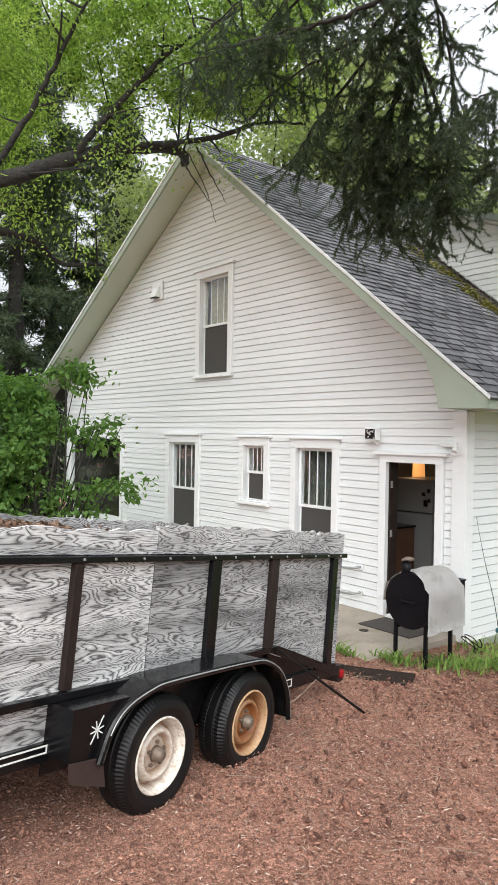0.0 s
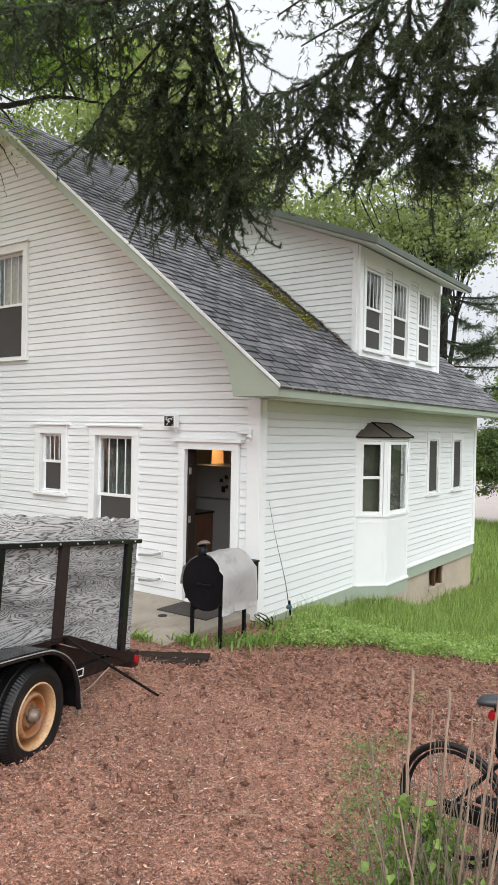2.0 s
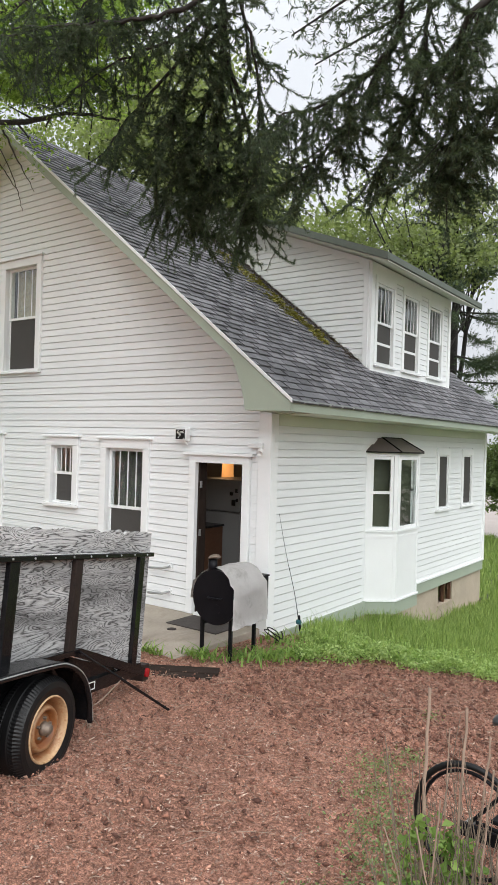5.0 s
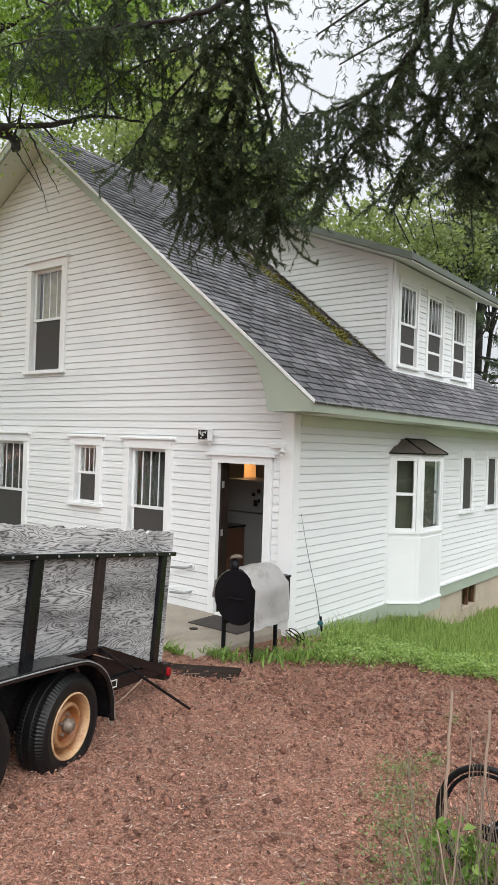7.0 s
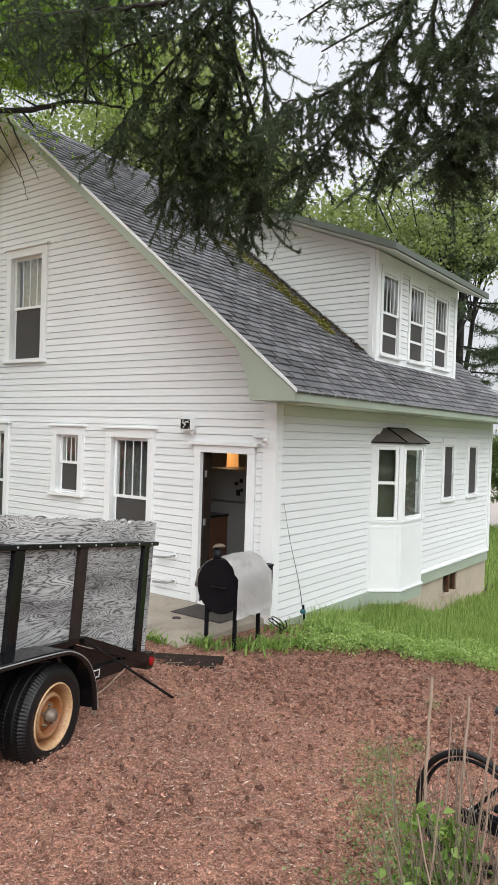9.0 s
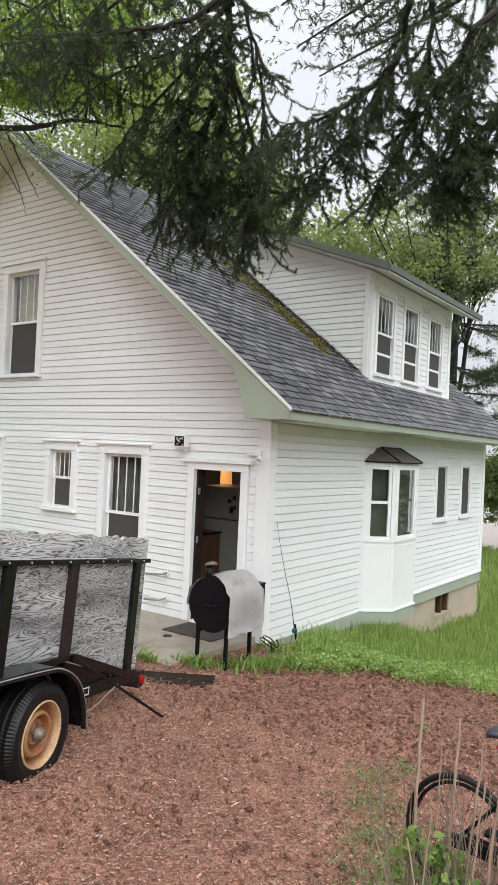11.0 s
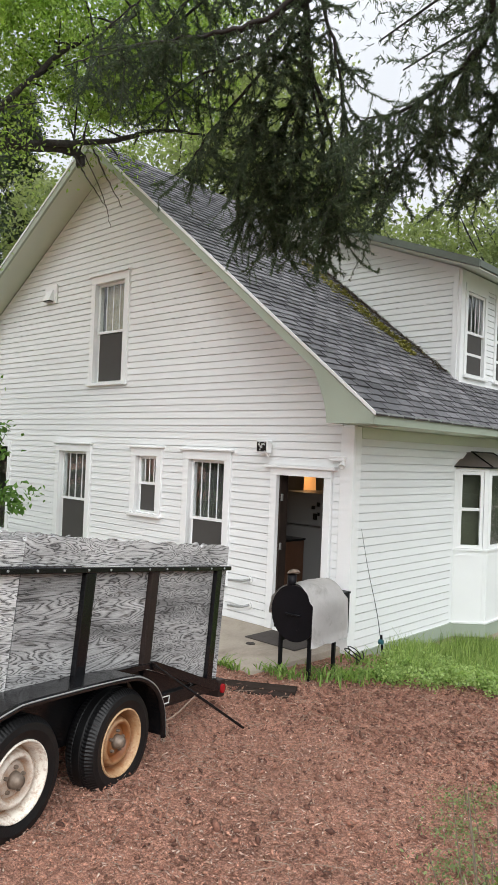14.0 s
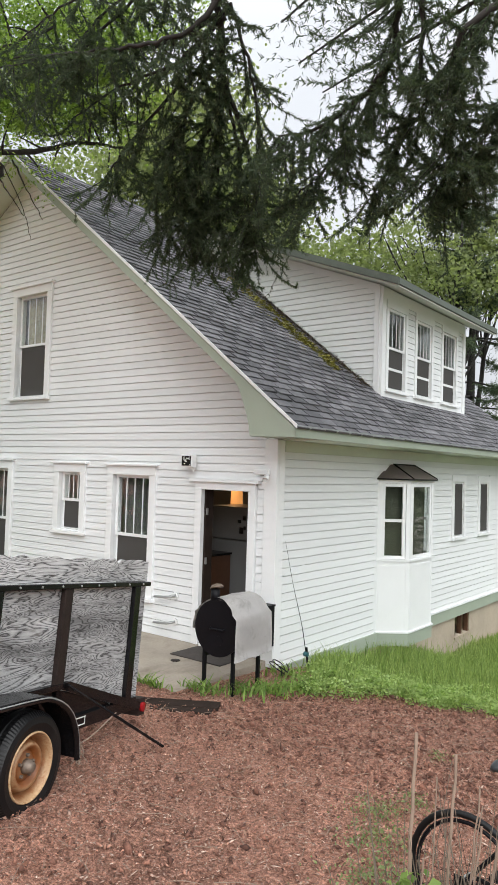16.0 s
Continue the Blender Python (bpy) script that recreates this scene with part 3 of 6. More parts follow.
part("dormer_roof", prism([(DRX, DRZ), (RX + 0.05, dormer_z(RX + 0.05)), (RX + 0.05, dormer_z(RX + 0.05) - 0.1), (DRX, DRZ - 0.1)], "y", 10.30, 14.89), SHINGLE, dormer, "grey shingle shed roof")
part("dormer_soffit", prism([(DRX + 0.0, DRZ - 0.102), (RX + 0.4, dormer_z(RX + 0.4) - 0.102), (RX + 0.4, dormer_z(RX + 0.4) - 0.12), (DRX, DRZ - 0.12)], "y", 10.31, 14.88), SOFFIT, dormer)
# weathered trim green, with the shade on the dormer's edge put into its colour
part("rake_board", prism([(DRX + 0.02, DRZ + 0.015), (RX + 0.1, dormer_z(RX + 0.1) + 0.015), (RX + 0.1, dormer_z(RX + 0.1) - 0.10), (DRX + 0.02, DRZ - 0.10)], "y", 10.27, 10.298), SHADED_GREEN, dormer, "weathered green rake board, darkened for shade")
part("rake_board", prism([(DRX + 0.02, DRZ + 0.015), (RX + 0.1, dormer_z(RX + 0.1) + 0.015), (RX + 0.1, dormer_z(RX + 0.1) - 0.10), (DRX + 0.02, DRZ - 0.10)], "y", 14.892, 14.92), SHADED_GREEN, dormer, "weathered green rake board, darkened for shade")
part("fascia", box(DRX + 0.0, DRX + 0.025, 10.299, 14.891, DRZ - 0.09, DRZ + 0.012), SHADED_GREEN, dormer, "weathered green fascia, darkened for shade")
part("frieze", box(DX - 0.02, DX + 0.03, DY0, DY1, 5.27, 5.46), TRIM, dormer)
part("apron", box(DX - 0.02, DX + 0.028, DY0 + 0.05, DY1 - 0.05, 3.50, 3.66), TRIM, dormer)
for y in (DY0, DY1 - 0.1):
    part("corner_board", box(DX - 0.02, DX + 0.034, y - 0.01, y + 0.11, 3.50, 5.269, bevel=0.004), TRIM, dormer)
part("corner_board", box(DX - 0.11, DX - 0.021, DY0 - 0.03, DY0 + 0.011, 3.60, 5.47), TRIM, dormer)


# ---- windows, door, bay ----
# A wall frame: along, up, out -> world. "y": gable (out is -y); "x": side (out is +x).
def gable_m(out0=GY):
    return Matrix(((1, 0, 0, 0), (0, 0, -1, out0), (0, 1, 0, 0), (0, 0, 0, 1)))


def side_m(out0=SX):
    return Matrix(((0, 0, 1, out0), (1, 0, 0, 0), (0, 1, 0, 0), (0, 0, 0, 1)))


def sash_window(name, m, a0, a1, z0, z1, label, bars=0, casing=0.12, split=0.5, cap=True, curtain=CURTAIN, screen=True, lower_bar=False, cover=(0.0, 1.0), recess=0.045, proud=0.045):
    """Double-hung window in wall coordinates: along, up, out."""
    w = thing(name, label, "window", kind="structure")

    def piece(n, *b, mat=TRIM, bevel=0.0, lab=""):
        return part(n, box(*b, bevel=bevel, m=m), mat, w, lab)

    piece("casing", a0 - casing, a0, z0 - 0.02, z1 + 0.0, -0.02, proud, bevel=0.004)
    piece("casing", a1, a1 + casing, z0 - 0.02, z1 + 0.0, -0.02, proud, bevel=0.004)
    piece("head_casing", a0 - casing, a1 + casing, z1 + 0.001, z1 + 0.13, -0.02, proud + 0.002, bevel=0.004)
    if cap:
        piece("head_cap", a0 - casing - 0.05, a1 + casing + 0.05, z1 + 0.131, z1 + 0.165, -0.02, 0.085, bevel=0.008)
    piece("window_sill", a0 - casing - 0.02, a1 + casing + 0.02, z0 - 0.07, z0 - 0.021, -0.1, proud + 0.035, bevel=0.006)
    zm = lerp(z0, z1, split)
    s = 0.042
    for n, lo, hi, dep in (("upper_sash", zm - 0.01, z1, -recess), ("lower_sash", z0 - 0.02, zm + 0.03, -recess - 0.032)):
        bm = bmesh.new()
        for b in ((a0, a0 + s, lo, hi), (a1 - s, a1, lo, hi), (a0 + s, a1 - s, lo, lo + s), (a0 + s, a1 - s, hi - s, hi)):
            add_box(bm, b[0], b[1], b[2], b[3], dep - 0.03, dep, m=m)
        sash = part(n, bm, TRIM, w)
        g = part("pane", box(a0 + s, a1 - s, lo + s, hi - s, dep - 0.018, dep - 0.012, m=m), GLASS, sash)
        g.visible_shadow = False
        if n == "upper_sash":
            for k in range(bars):
                x = lerp(a0 + s, a1 - s, (k + 1) / (bars + 1))
                part("muntin", box(x - 0.007, x + 0.007, lo + s, hi - s, dep - 0.011, dep - 0.001, m=m), TRIM, sash)
        elif screen:
            part("screen", box(a0 + s, a1 - s, lo + s, hi - s, dep + 0.01, dep + 0.014, m=m), SCREEN_BACKING, sash, "grey insect screen")
            if lower_bar:
                part("rail", box(a0 + s, a1 - s, lo + (hi - lo) * 0.46, lo + (hi - lo) * 0.52, dep - 0.011, dep + 0.02, m=m), TRIM, sash)
    if curtain is not None:
        n = 26
        lo, hi = lerp(z0, z1, cover[0]), z1
        verts, faces = [], []
        for i in range(n + 1):
            x, d = lerp(a0 + 0.01, a1 - 0.01, i / n), -0.2 + 0.018 * math.sin(i * 1.9)
            verts += [m @ Vector((x, lo, d)), m @ Vector((x, hi, d)), m @ Vector((x, lo, d - 0.004)), m @ Vector((x, hi, d - 0.004))]
            if i:
                b = 4 * i
                faces += [(b - 4, b, b + 1, b - 3), (b - 2, b - 1, b + 3, b + 2)]
        part("curtain", mesh_from("curtain", verts, faces, curtain, True), curtain, w, "gathered curtain behind the glass")
    return w


G, S = gable_m(), side_m()
sash_window("window_1", G, *GABLE_HOLES[0], "white sash window with barred top pane and lace curtain", bars=3, curtain=CURTAIN, cover=(0.45, 1))
sash_window("window_2", G, *GABLE_HOLES[1], "tall white sash window with barred top pane", bars=3, curtain=DARK_CURTAIN, cover=(0.3, 1))
sash_window("window_3", G, *GABLE_HOLES[2], "small white sash window with barred top pane", bars=3, curtain=None)
sash_window("window_4", G, *GABLE_HOLES[3], "tall white sash window with barred top pane", bars=3, curtain=DARK_CURTAIN, cover=(0.2, 1), split=0.48)
for k, h in enumerate(SIDE_HOLES[:2]):
    sash_window(f"window_{5 + k}", S, *h, "narrow white-framed side window", casing=0.1, cap=False, curtain=None, screen=False, split=0.5, recess=0.004, proud=0.03)
    # dark sheet added before the glass, so the pane reads dark and hides the reveal
    part("storm_screen", box(h[0] + 0.03, h[1] - 0.03, h[2] + 0.02, h[3] - 0.03, -0.003, 0.001, m=S), SCREEN_BACKING, bpy.data.objects[f"window_{5 + k}"], "dark sheet added over the pane")
D = side_m(DX)
for k, h in enumerate(DORMER_HOLES):
    sash_window(f"window_{7 + k}", D, *h, "white dormer sash window with barred top pane", bars=3, casing=0.085, cap=False, curtain=DARK_CURTAIN, cover=(0, 0.2), lower_bar=True, recess=0.0, proud=0.028)

# bay window
bay = thing("bay_window", "white angled bay window with brown metal hipped roof", "bay window", kind="structure")
BD, B0, B1 = 0.357, 10.417, 11.28        # depth of the bay, front face from and to
BAY = [(SX - 0.02, B0 - BD), (SX + BD, B0), (SX + BD, B1), (SX - 0.02, B1 + BD)]


def bay_face(p, q):
    """Wall frame of one face of the bay, and its length."""
    d = Vector((q[0] - p[0], q[1] - p[1], 0))
    n = d.normalized()
    o = Vector((n.y, -n.x, 0))
    return Matrix(((n.x, 0, o.x, p[0]), (n.y, 0, o.y, p[1]), (0, 1, 0, 0), (0, 0, 0, 1))), d.length


def bay_poly(grow):
    return [(SX - 0.02, B0 - BD - grow), (SX + BD + grow, B0 - grow * 0.4), (SX + BD + grow, B1 + grow * 0.4), (SX - 0.02, B1 + BD + grow)]


part("base", prism(bay_poly(0.0), "z", -0.03, 1.03), TRIM, bay)
part("sill_board", prism(bay_poly(0.022), "z", 1.031, 1.062), TRIM, bay)
part("base_moulding", prism(bay_poly(0.025), "z", -0.055, -0.031), TRIM, bay)
part("green_skirt", prism(bay_poly(0.01), "z", -0.25, -0.056), GREEN, bay, "pale green skirt board")
part("head", prism(bay_poly(0.0), "z", 2.225, 2.275), TRIM, bay)
part("eave", prism(bay_poly(0.06), "z", 2.276, 2.296), BLACK, bay, "dark metal drip edge")
bm = bmesh.new()
lo = [bm.verts.new((x, y, 2.297)) for x, y in bay_poly(0.06)]
hi = [bm.verts.new((SX - 0.02, 10.40, 2.515)), bm.verts.new((SX + 0.05, 10.46, 2.515)), bm.verts.new((SX + 0.05, 11.20, 2.515)), bm.verts.new((SX - 0.02, 11.26, 2.515))]
for i in range(3):
    bm.faces.new((lo[i], lo[i + 1], hi[i + 1], hi[i]))
bm.faces.new(hi)
bm.faces.new(lo[::-1])
part("hipped_roof", bm, BROWN_METAL, bay, "brown metal hipped roof")
for a, b in ((lo_, hi_) for lo_, hi_ in (((SX + BD + 0.06, B0 - 0.024, 2.30), (SX + 0.05, 10.46, 2.52)), ((SX + BD + 0.06, B1 + 0.024, 2.30), (SX + 0.05, 11.20, 2.52)), ((SX + 0.05, 10.44, 2.52), (SX + 0.05, 11.22, 2.52)))):
    part("ridge_cap", tube([a, b], 0.013, 6), BLACK, bay, "dark ridge capping")
for i in range(3):
    m, ln = bay_face(BAY[i], BAY[i + 1])
    for a in (0.0, ln - 0.07):
        part("mullion", box(a + 0.002, a + 0.068, 1.063, 2.224, -0.09, 0.006, m=m, bevel=0.003), TRIM, bay)
    sash = bmesh.new()
    a0, a1, z0, z1, s = 0.072, ln - 0.072, 1.066, 2.222, 0.05
    for b in ((a0, a0 + s, z0, z1), (a1 - s, a1, z0, z1), (a0 + s, a1 - s, z0, z0 + s), (a0 + s, a1 - s, z1 - s, z1)):
        add_box(sash, b[0], b[1], b[2], b[3], -0.05, -0.006, m=m)
    if i != 1:
        add_box(sash, a0 + s, a1 - s, 1.63, 1.675, -0.05, -0.004, m=m)
    sob = part("sash", sash, TRIM, bay)
    g = part("pane", box(a0 + s, a1 - s, z0 + s, z1 - s, -0.02, -0.015, m=m), GLASS, sob)
    g.visible_shadow = False
    # added sheet; its dark green colour stands in for foliage reflected in the glass
    part("blind", box(a0, a1, z0, z1, -0.13, -0.125, m=m), REFLECTED_GREEN, bay, "dark green sheet for reflections behind the pane")
    part("panel_rib", box(0.03, 0.055, 0.0, 0.97, -0.01, 0.005, m=m), TRIM, bay)
    part("panel_rib", box(ln - 0.055, ln - 0.03, 0.0, 0.97, -0.01, 0.005, m=m), TRIM, bay)
    part("panel_rib", box(0.056, ln - 0.056, 0.94, 0.97, -0.01, 0.005, m=m), TRIM, bay)

# doorway and kitchen behind it
a0, a1, z0, z1 = GABLE_HOLES[4]
door = thing("door_frame", "white open doorway with plain casing, no door shut", "door", kind="structure")
for n, b in (("casing", (a0 - 0.11, a0, 0.06, z1, -0.02, 0.045)), ("casing", (a1, a1 + 0.11, 0.06, z1, -0.02, 0.045)), ("head_casing", (a0 - 0.11, a1 + 0.11, z1 + 0.001, z1 + 0.1, -0.02, 0.047)),
             ("head_cap", (a0 - 0.2, a1 + 0.18, z1 + 0.101, z1 + 0.14, -0.02, 0.085)), 
             ("jamb", (a1 - 0.03, a1 - 0.001, 0.06, z1 - 0.001, -0.17, -0.021)), ("threshold", (a0 + 0.031, a1 - 0.031, 0.05, 0.085, -0.17, 0.05))):
    part(n, box(*b, bevel=0.003, m=G), TRIM, door)
# left jamb in a dark colour, unlike the white right one
part("stained_jamb", box(a0 + 0.001, a0 + 0.03, 0.06, z1 - 0.001, -0.17, -0.021, bevel=0.003, m=G), OLD_PLANK, door, "dark wooden jamb")
for z in (0.35, 1.1, 1.75):
    part("hinge", box(a0 + 0.031, a0 + 0.042, z, z + 0.09, -0.06, -0.025, m=G), GALV, door)
kitchen = tagged(part("floor_kitchen", box(LEFT + 0.2, SX - 0.2, GY + 0.16, 11.0, 0.0, 0.06), FLOORWOOD), "worn kitchen floor inside the house", "floor", kind="structure")
tagged(part("wall_kitchen", box(LEFT + 0.2, SX - 0.2, 11.0, 11.1, 0.0, 2.5), PLASTER), "cream plaster kitchen wall", "wall", kind="structure")
tagged(part("ceiling_kitchen", box(LEFT + 0.2, SX - 0.2, GY + 0.16, 11.0, 2.5, 2.56), PLASTER), "cream plaster ceiling", "ceiling", kind="structure")
fridge = thing("refrigerator", "white top-freezer refrigerator beside the open doorway", "refrigerator", m=pose(-6.5, 8.45, 0.06, 0, 0, 0))
part("body", box(-0.36, 0.36, 0.0, 0.66, 0.02, 1.76, bevel=0.015), FRIDGE, fridge)
d1 = part("freezer_door", box(-0.36, 0.36, -0.07, -0.004, 1.28, 1.76, bevel=0.015), FRIDGE, fridge)
d2 = part("fridge_door", box(-0.36, 0.36, -0.07, -0.004, 0.1, 1.265, bevel=0.015), FRIDGE, fridge)
part("handle", box(-0.33, -0.30, -0.11, -0.071, 1.32, 1.6, bevel=0.008), FRIDGE, d1)
part("handle", box(-0.33, -0.30, -0.11, -0.071, 0.8, 1.22, bevel=0.008), FRIDGE, d2)
for x, z, w, h in ((0.2, 1.55, 0.06, 0.05), (0.29, 1.6, 0.05, 0.06), (0.24, 1.42, 0.07, 0.09), (0.3, 1.46, 0.04, 0.05)):
    part("magnet", box(x - w / 2, x + w / 2, -0.075, -0.0705, z - h / 2, z + h / 2), BLACK, fridge, "dark magnet on the freezer door")
cab = thing("drawer_cabinet", "tall brown wooden drawer cabinet beside the refrigerator", "cabinet", m=pose(-6.68, 7.95, 0.06))
part("carcass", box(-0.5, 0.24, 0, 0.42, 0.08, 1.06, bevel=0.004), CABINET, cab)
for z in (0.12, 0.43, 0.74):
    dr = part("drawer", box(-0.46, 0.2, -0.02, -0.001, z, z + 0.27, bevel=0.004), CABINET, cab)
    part("knob", lathe([(-0.021, 0.012), (-0.042, 0.016), (-0.048, 0.0)], 10, "y"), GALV, dr).location = (0.05, 0, z + 0.13)
part("plinth", box(-0.5, 0.2, 0.04, 0.4, 0, 0.079), CABINET, cab)
top = tagged(part("countertop", box(-7.2, -6.42, 7.92, 8.39, 1.121, 1.15, bevel=0.006), BLACK), "dark top board on the drawer cabinet", "countertop")
upper = thing("wall_cabinet", "dark wooden wall cabinet above the refrigerator", "cabinet", m=pose(-7.1, 10.699, 1.9))
part("carcass", box(-0.6, 0.3, 0, 0.3, 0.0, 0.5, bevel=0.004), CABINET, upper)
lamp = thing("wall_lamp", "glowing orange fabric lamp shade in the kitchen", "lamp", m=pose(-6.98, 9.15, 1.80))
part("shade", lathe([(0.0, 0.098), (0.24, 0.092)], 20, "z"), LAMP, lamp)
part("stem", tube([(0, 0, 0.241), (0, 0, 0.705)], 0.008, 8), GALV, lamp)
bulb = new("kitchen_light", bpy.data.lights.new("kitchen_light", "POINT"))
bulb.data.energy, bulb.data.color, bulb.data.shadow_soft_size = 2.2, (1, 0.62, 0.32), 0.08
bulb.location = (-6.98, 8.9, 2.2)

# patio slab, mat
patio = tagged(part("patio", box(-9.5, -4.99, 5.72, GY - 0.002, -0.25, 0.055, bevel=0.012), CONCRETE), "worn stained concrete patio slab", "patio", kind="structure")
tagged(part("doormat", box(-6.02, -5.22, 6.72, 7.24, 0.0555, 0.071, bevel=0.003), MAT), "dark fibre doormat on the concrete patio", "doormat")
cap_ob = tagged(part("drain_cap", lathe([(0.0555, 0.06), (0.062, 0.055), (0.062, 0.0)], 18, "z"), RUST), "small round rusty drain cap in the patio", "drain cap")
cap_ob.location = (-5.78, 6.56, 0)

# things on the gable wall
vent = thing("wall_vent", "white louvred exhaust vent hood on clapboard", "vent", m=gable_m() @ pose(-11.9, 5.2, 0.02))
part("back_plate", box(-0.2, 0.2, -0.17, 0.18, 0, 0.025, bevel=0.004), TRIM, vent)
part("hood", prism([(0.08, 0.026), (0.08, 0.05), (-0.12, 0.13), (-0.12, 0.026)], "x", -0.11, 0.11), TRIM, vent)
part("flap", box(-0.1, 0.1, -0.14, -0.121, 0.03, 0.12), BLACK, vent)
flood = thing("floodlight", "square white wall floodlight with speckled dark lens", "light", m=gable_m() @ pose(-6.29, 2.46, 0.03))
part("housing", box(-0.1, 0.1, -0.085, 0.085, 0.03, 0.12, bevel=0.008), TRIM, flood)
part("lens", box(-0.08, 0.08, -0.065, 0.065, 0.121, 0.127), BLACK, flood)
part("arm", tube([(0.05, -0.1, 0.02), (0.07, -0.14, 0.05), (0.02, -0.08, 0.07)], 0.014, 8), TRIM, flood)
for k in range(22):
    r2 = random.Random(k)
    x, z = r2.uniform(-0.07, 0.06), r2.uniform(-0.06, 0.05)
    part("led", box(x, x + 0.014, z, z + 0.012, 0.1275, 0.130), PAINT_MARK, flood)
spot = thing("motion_light", "white security light with swivel head under the eave", "light", m=gable_m() @ pose(-5.08, 2.29, 0.03))
part("plate", box(-0.14, 0.08, 0.02, 0.08, 0, 0.05, bevel=0.006), TRIM, spot)
for x, z in ((0.07, 0.01),):
    part("head", lathe([(0.0, 0.02), (0.03, 0.035), (0.09, 0.042), (0.09, 0.035), (0.06, 0.0)], 16, "z"), TRIM, spot).matrix_local = pose(x, z, 0.05, 40, 20, 0)
meter = thing("utility_box", "narrow black box mounted on the house corner", "utility box", m=gable_m() @ pose(-4.965, 0.49, 0.04))
part("case", box(-0.13, 0.1, -0.24, 0.24, 0, 0.14, bevel=0.01), GRILL_BLACK, meter)
part("lid", box(-0.14, 0.11, 0.241, 0.262, 0, 0.15), GRILL_BLACK, meter)
for z in (0.62, 0.27):
    rail = thing("grab_rail", "short grey pipe stub on the clapboard wall", "pipe", group="wall pipe stubs", m=gable_m() @ pose(-6.62, z, 0.02))
    part("pipe", tube(bent([(-0.25, -0.03, 0.06), (0.02, 0.0, 0.1), (0.1, 0.02, 0.06), (0.1, 0.02, 0)], 5), 0.017, 8), GALV, rail)
    part("flange", lathe([(0, 0.045), (0.012, 0.045), (0.012, 0)], 14, "z"), TRIM, rail).location = (0.1, 0.02, 0.0)

# ---- siding boards, one by one ----
EXPO, BOARD0 = 0.1036, -0.0466


def board_mesh(x0, x1, t0, t1):
    """A lap board from along x0..x1 at its foot to t0..t1 at its top; unit height in wall coordinates."""
    h = EXPO - 0.010
    v = [(x0, 0, 0), (x1, 0, 0), (x1, 0, 0.022), (x0, 0, 0.022), (t0, h, 0), (t1, h, 0), (t1, h, 0.013), (t0, h, 0.013)]
    f = [(0, 1, 2, 3), (4, 7, 6, 5), (3, 2, 6, 7), (0, 3, 7, 4), (1, 5, 6, 2), (0, 4, 5, 1)]
    return mesh_from("board", v, f, WHITE)


unit_board = board_mesh(0, 1, 0, 1)


def lay_boards(parent, m, a, b, z0, z1, holes, cutl=None, cutr=None, pad=0.12):
    """Boards in courses, cut round the openings and by the slanted ends."""
    k = 0
    while z0 + k * EXPO < z1:
        z = z0 + k * EXPO
        k += 1
        lo, hi = (a, b)
        if cutl:
            lo = max(a, cutl(z))
        if cutr:
            hi = min(b, cutr(z))
        if hi - lo < 0.05:
            continue
        cuts = [(h[0] - pad, h[1] + pad) for h in holes if h[2] - 0.06 < z + EXPO * 0.5 < h[3] + 0.12]
        for p, q in split_span(lo, hi, cuts):
            top0 = max(a, cutl(z + EXPO)) if cutl and p == lo else p
            top1 = min(b, cutr(z + EXPO)) if cutr and q == hi else q
            if abs(top0 - p) < 1e-6 and abs(top1 - q) < 1e-6:
                o = new("board", unit_board)
                o.matrix_local = m @ Matrix.Translation((p, z, 0)) @ Matrix.Diagonal((q - p, 1, 1, 1))
            elif top1 - top0 > 0.02:
                o = new("board", board_mesh(p, q, top0, top1))
                o.matrix_local = m @ Matrix.Translation((0, z, 0))
            else:
                continue
            o.parent = parent


def right_cut(z):
    return min(SX - 0.161, EX - (z + 0.13 - EZ) / RP)


def left_cut(z):
    return RX - (RZ - 0.13 - z) / LP


lay_boards(gable_wall, gable_m(GY + 0.01), LEFT + 0.1, SX - 0.161, BOARD0, BOARD0 + 22.9 * EXPO, GABLE_HOLES)
lay_boards(gable_wall, gable_m(GY + 0.01), -15.99, SX - 0.161, BOARD0 + 23 * EXPO, RZ - 0.2, GABLE_HOLES, left_cut, right_cut)
lay_boards(side_wall, side_m(SX - 0.01), GY + 0.131, BY - 0.021, -0.078, 2.6, SIDE_HOLES, pad=0.10)
DM = Matrix(((1, 0, 0, 0), (0, 0, -1, DY0 + 0.01), (0, 1, 0, 0), (0, 0, 0, 1)))
lay_boards(dormer, DM, -9.5, DX - 0.111, 3.60, 6.9, [], lambda z: max(-9.5, EX - (z - EZ) / RP - 0.13), lambda z: min(DX - 0.111, DRX - (z + 0.24 - DRZ) / DP))
lay_boards(dormer, side_m(DX - 0.01), DY0 + 0.1, DY1 - 0.1, 3.66, 5.25, DORMER_HOLES, pad=0.085)


# ---- trailer: own axes, x outward to the near side, y to the rear, z up from the rear hub ----
tv, tr = Vector((0.956, 0.2936, 0)).normalized(), Vector((-0.2913, 0.9486, -0.1235)).normalized()
tv = (tv - tr * tv.dot(tr)).normalized()
tw = tv.cross(tr)
TM = Matrix(((tv.x, tr.x, tw.x, -3.649), (tv.y, tr.y, tw.y, 3.014), (tv.z, tr.z, tw.z, 0.489), (0, 0, 0, 1)))
trailer = thing("utility_trailer", "old tandem-axle trailer with weathered plywood sides and black steel frame", "trailer", m=TM)
SIDE_X, FAR_X = -0.19, -1.95
TF, TR_ = -4.1, 1.62                     # front and rear of the box


def tpart(name, bm, mat, label="", parent=None, smooth=False):
    return part(name, bm, mat, parent or trailer, label, smooth)


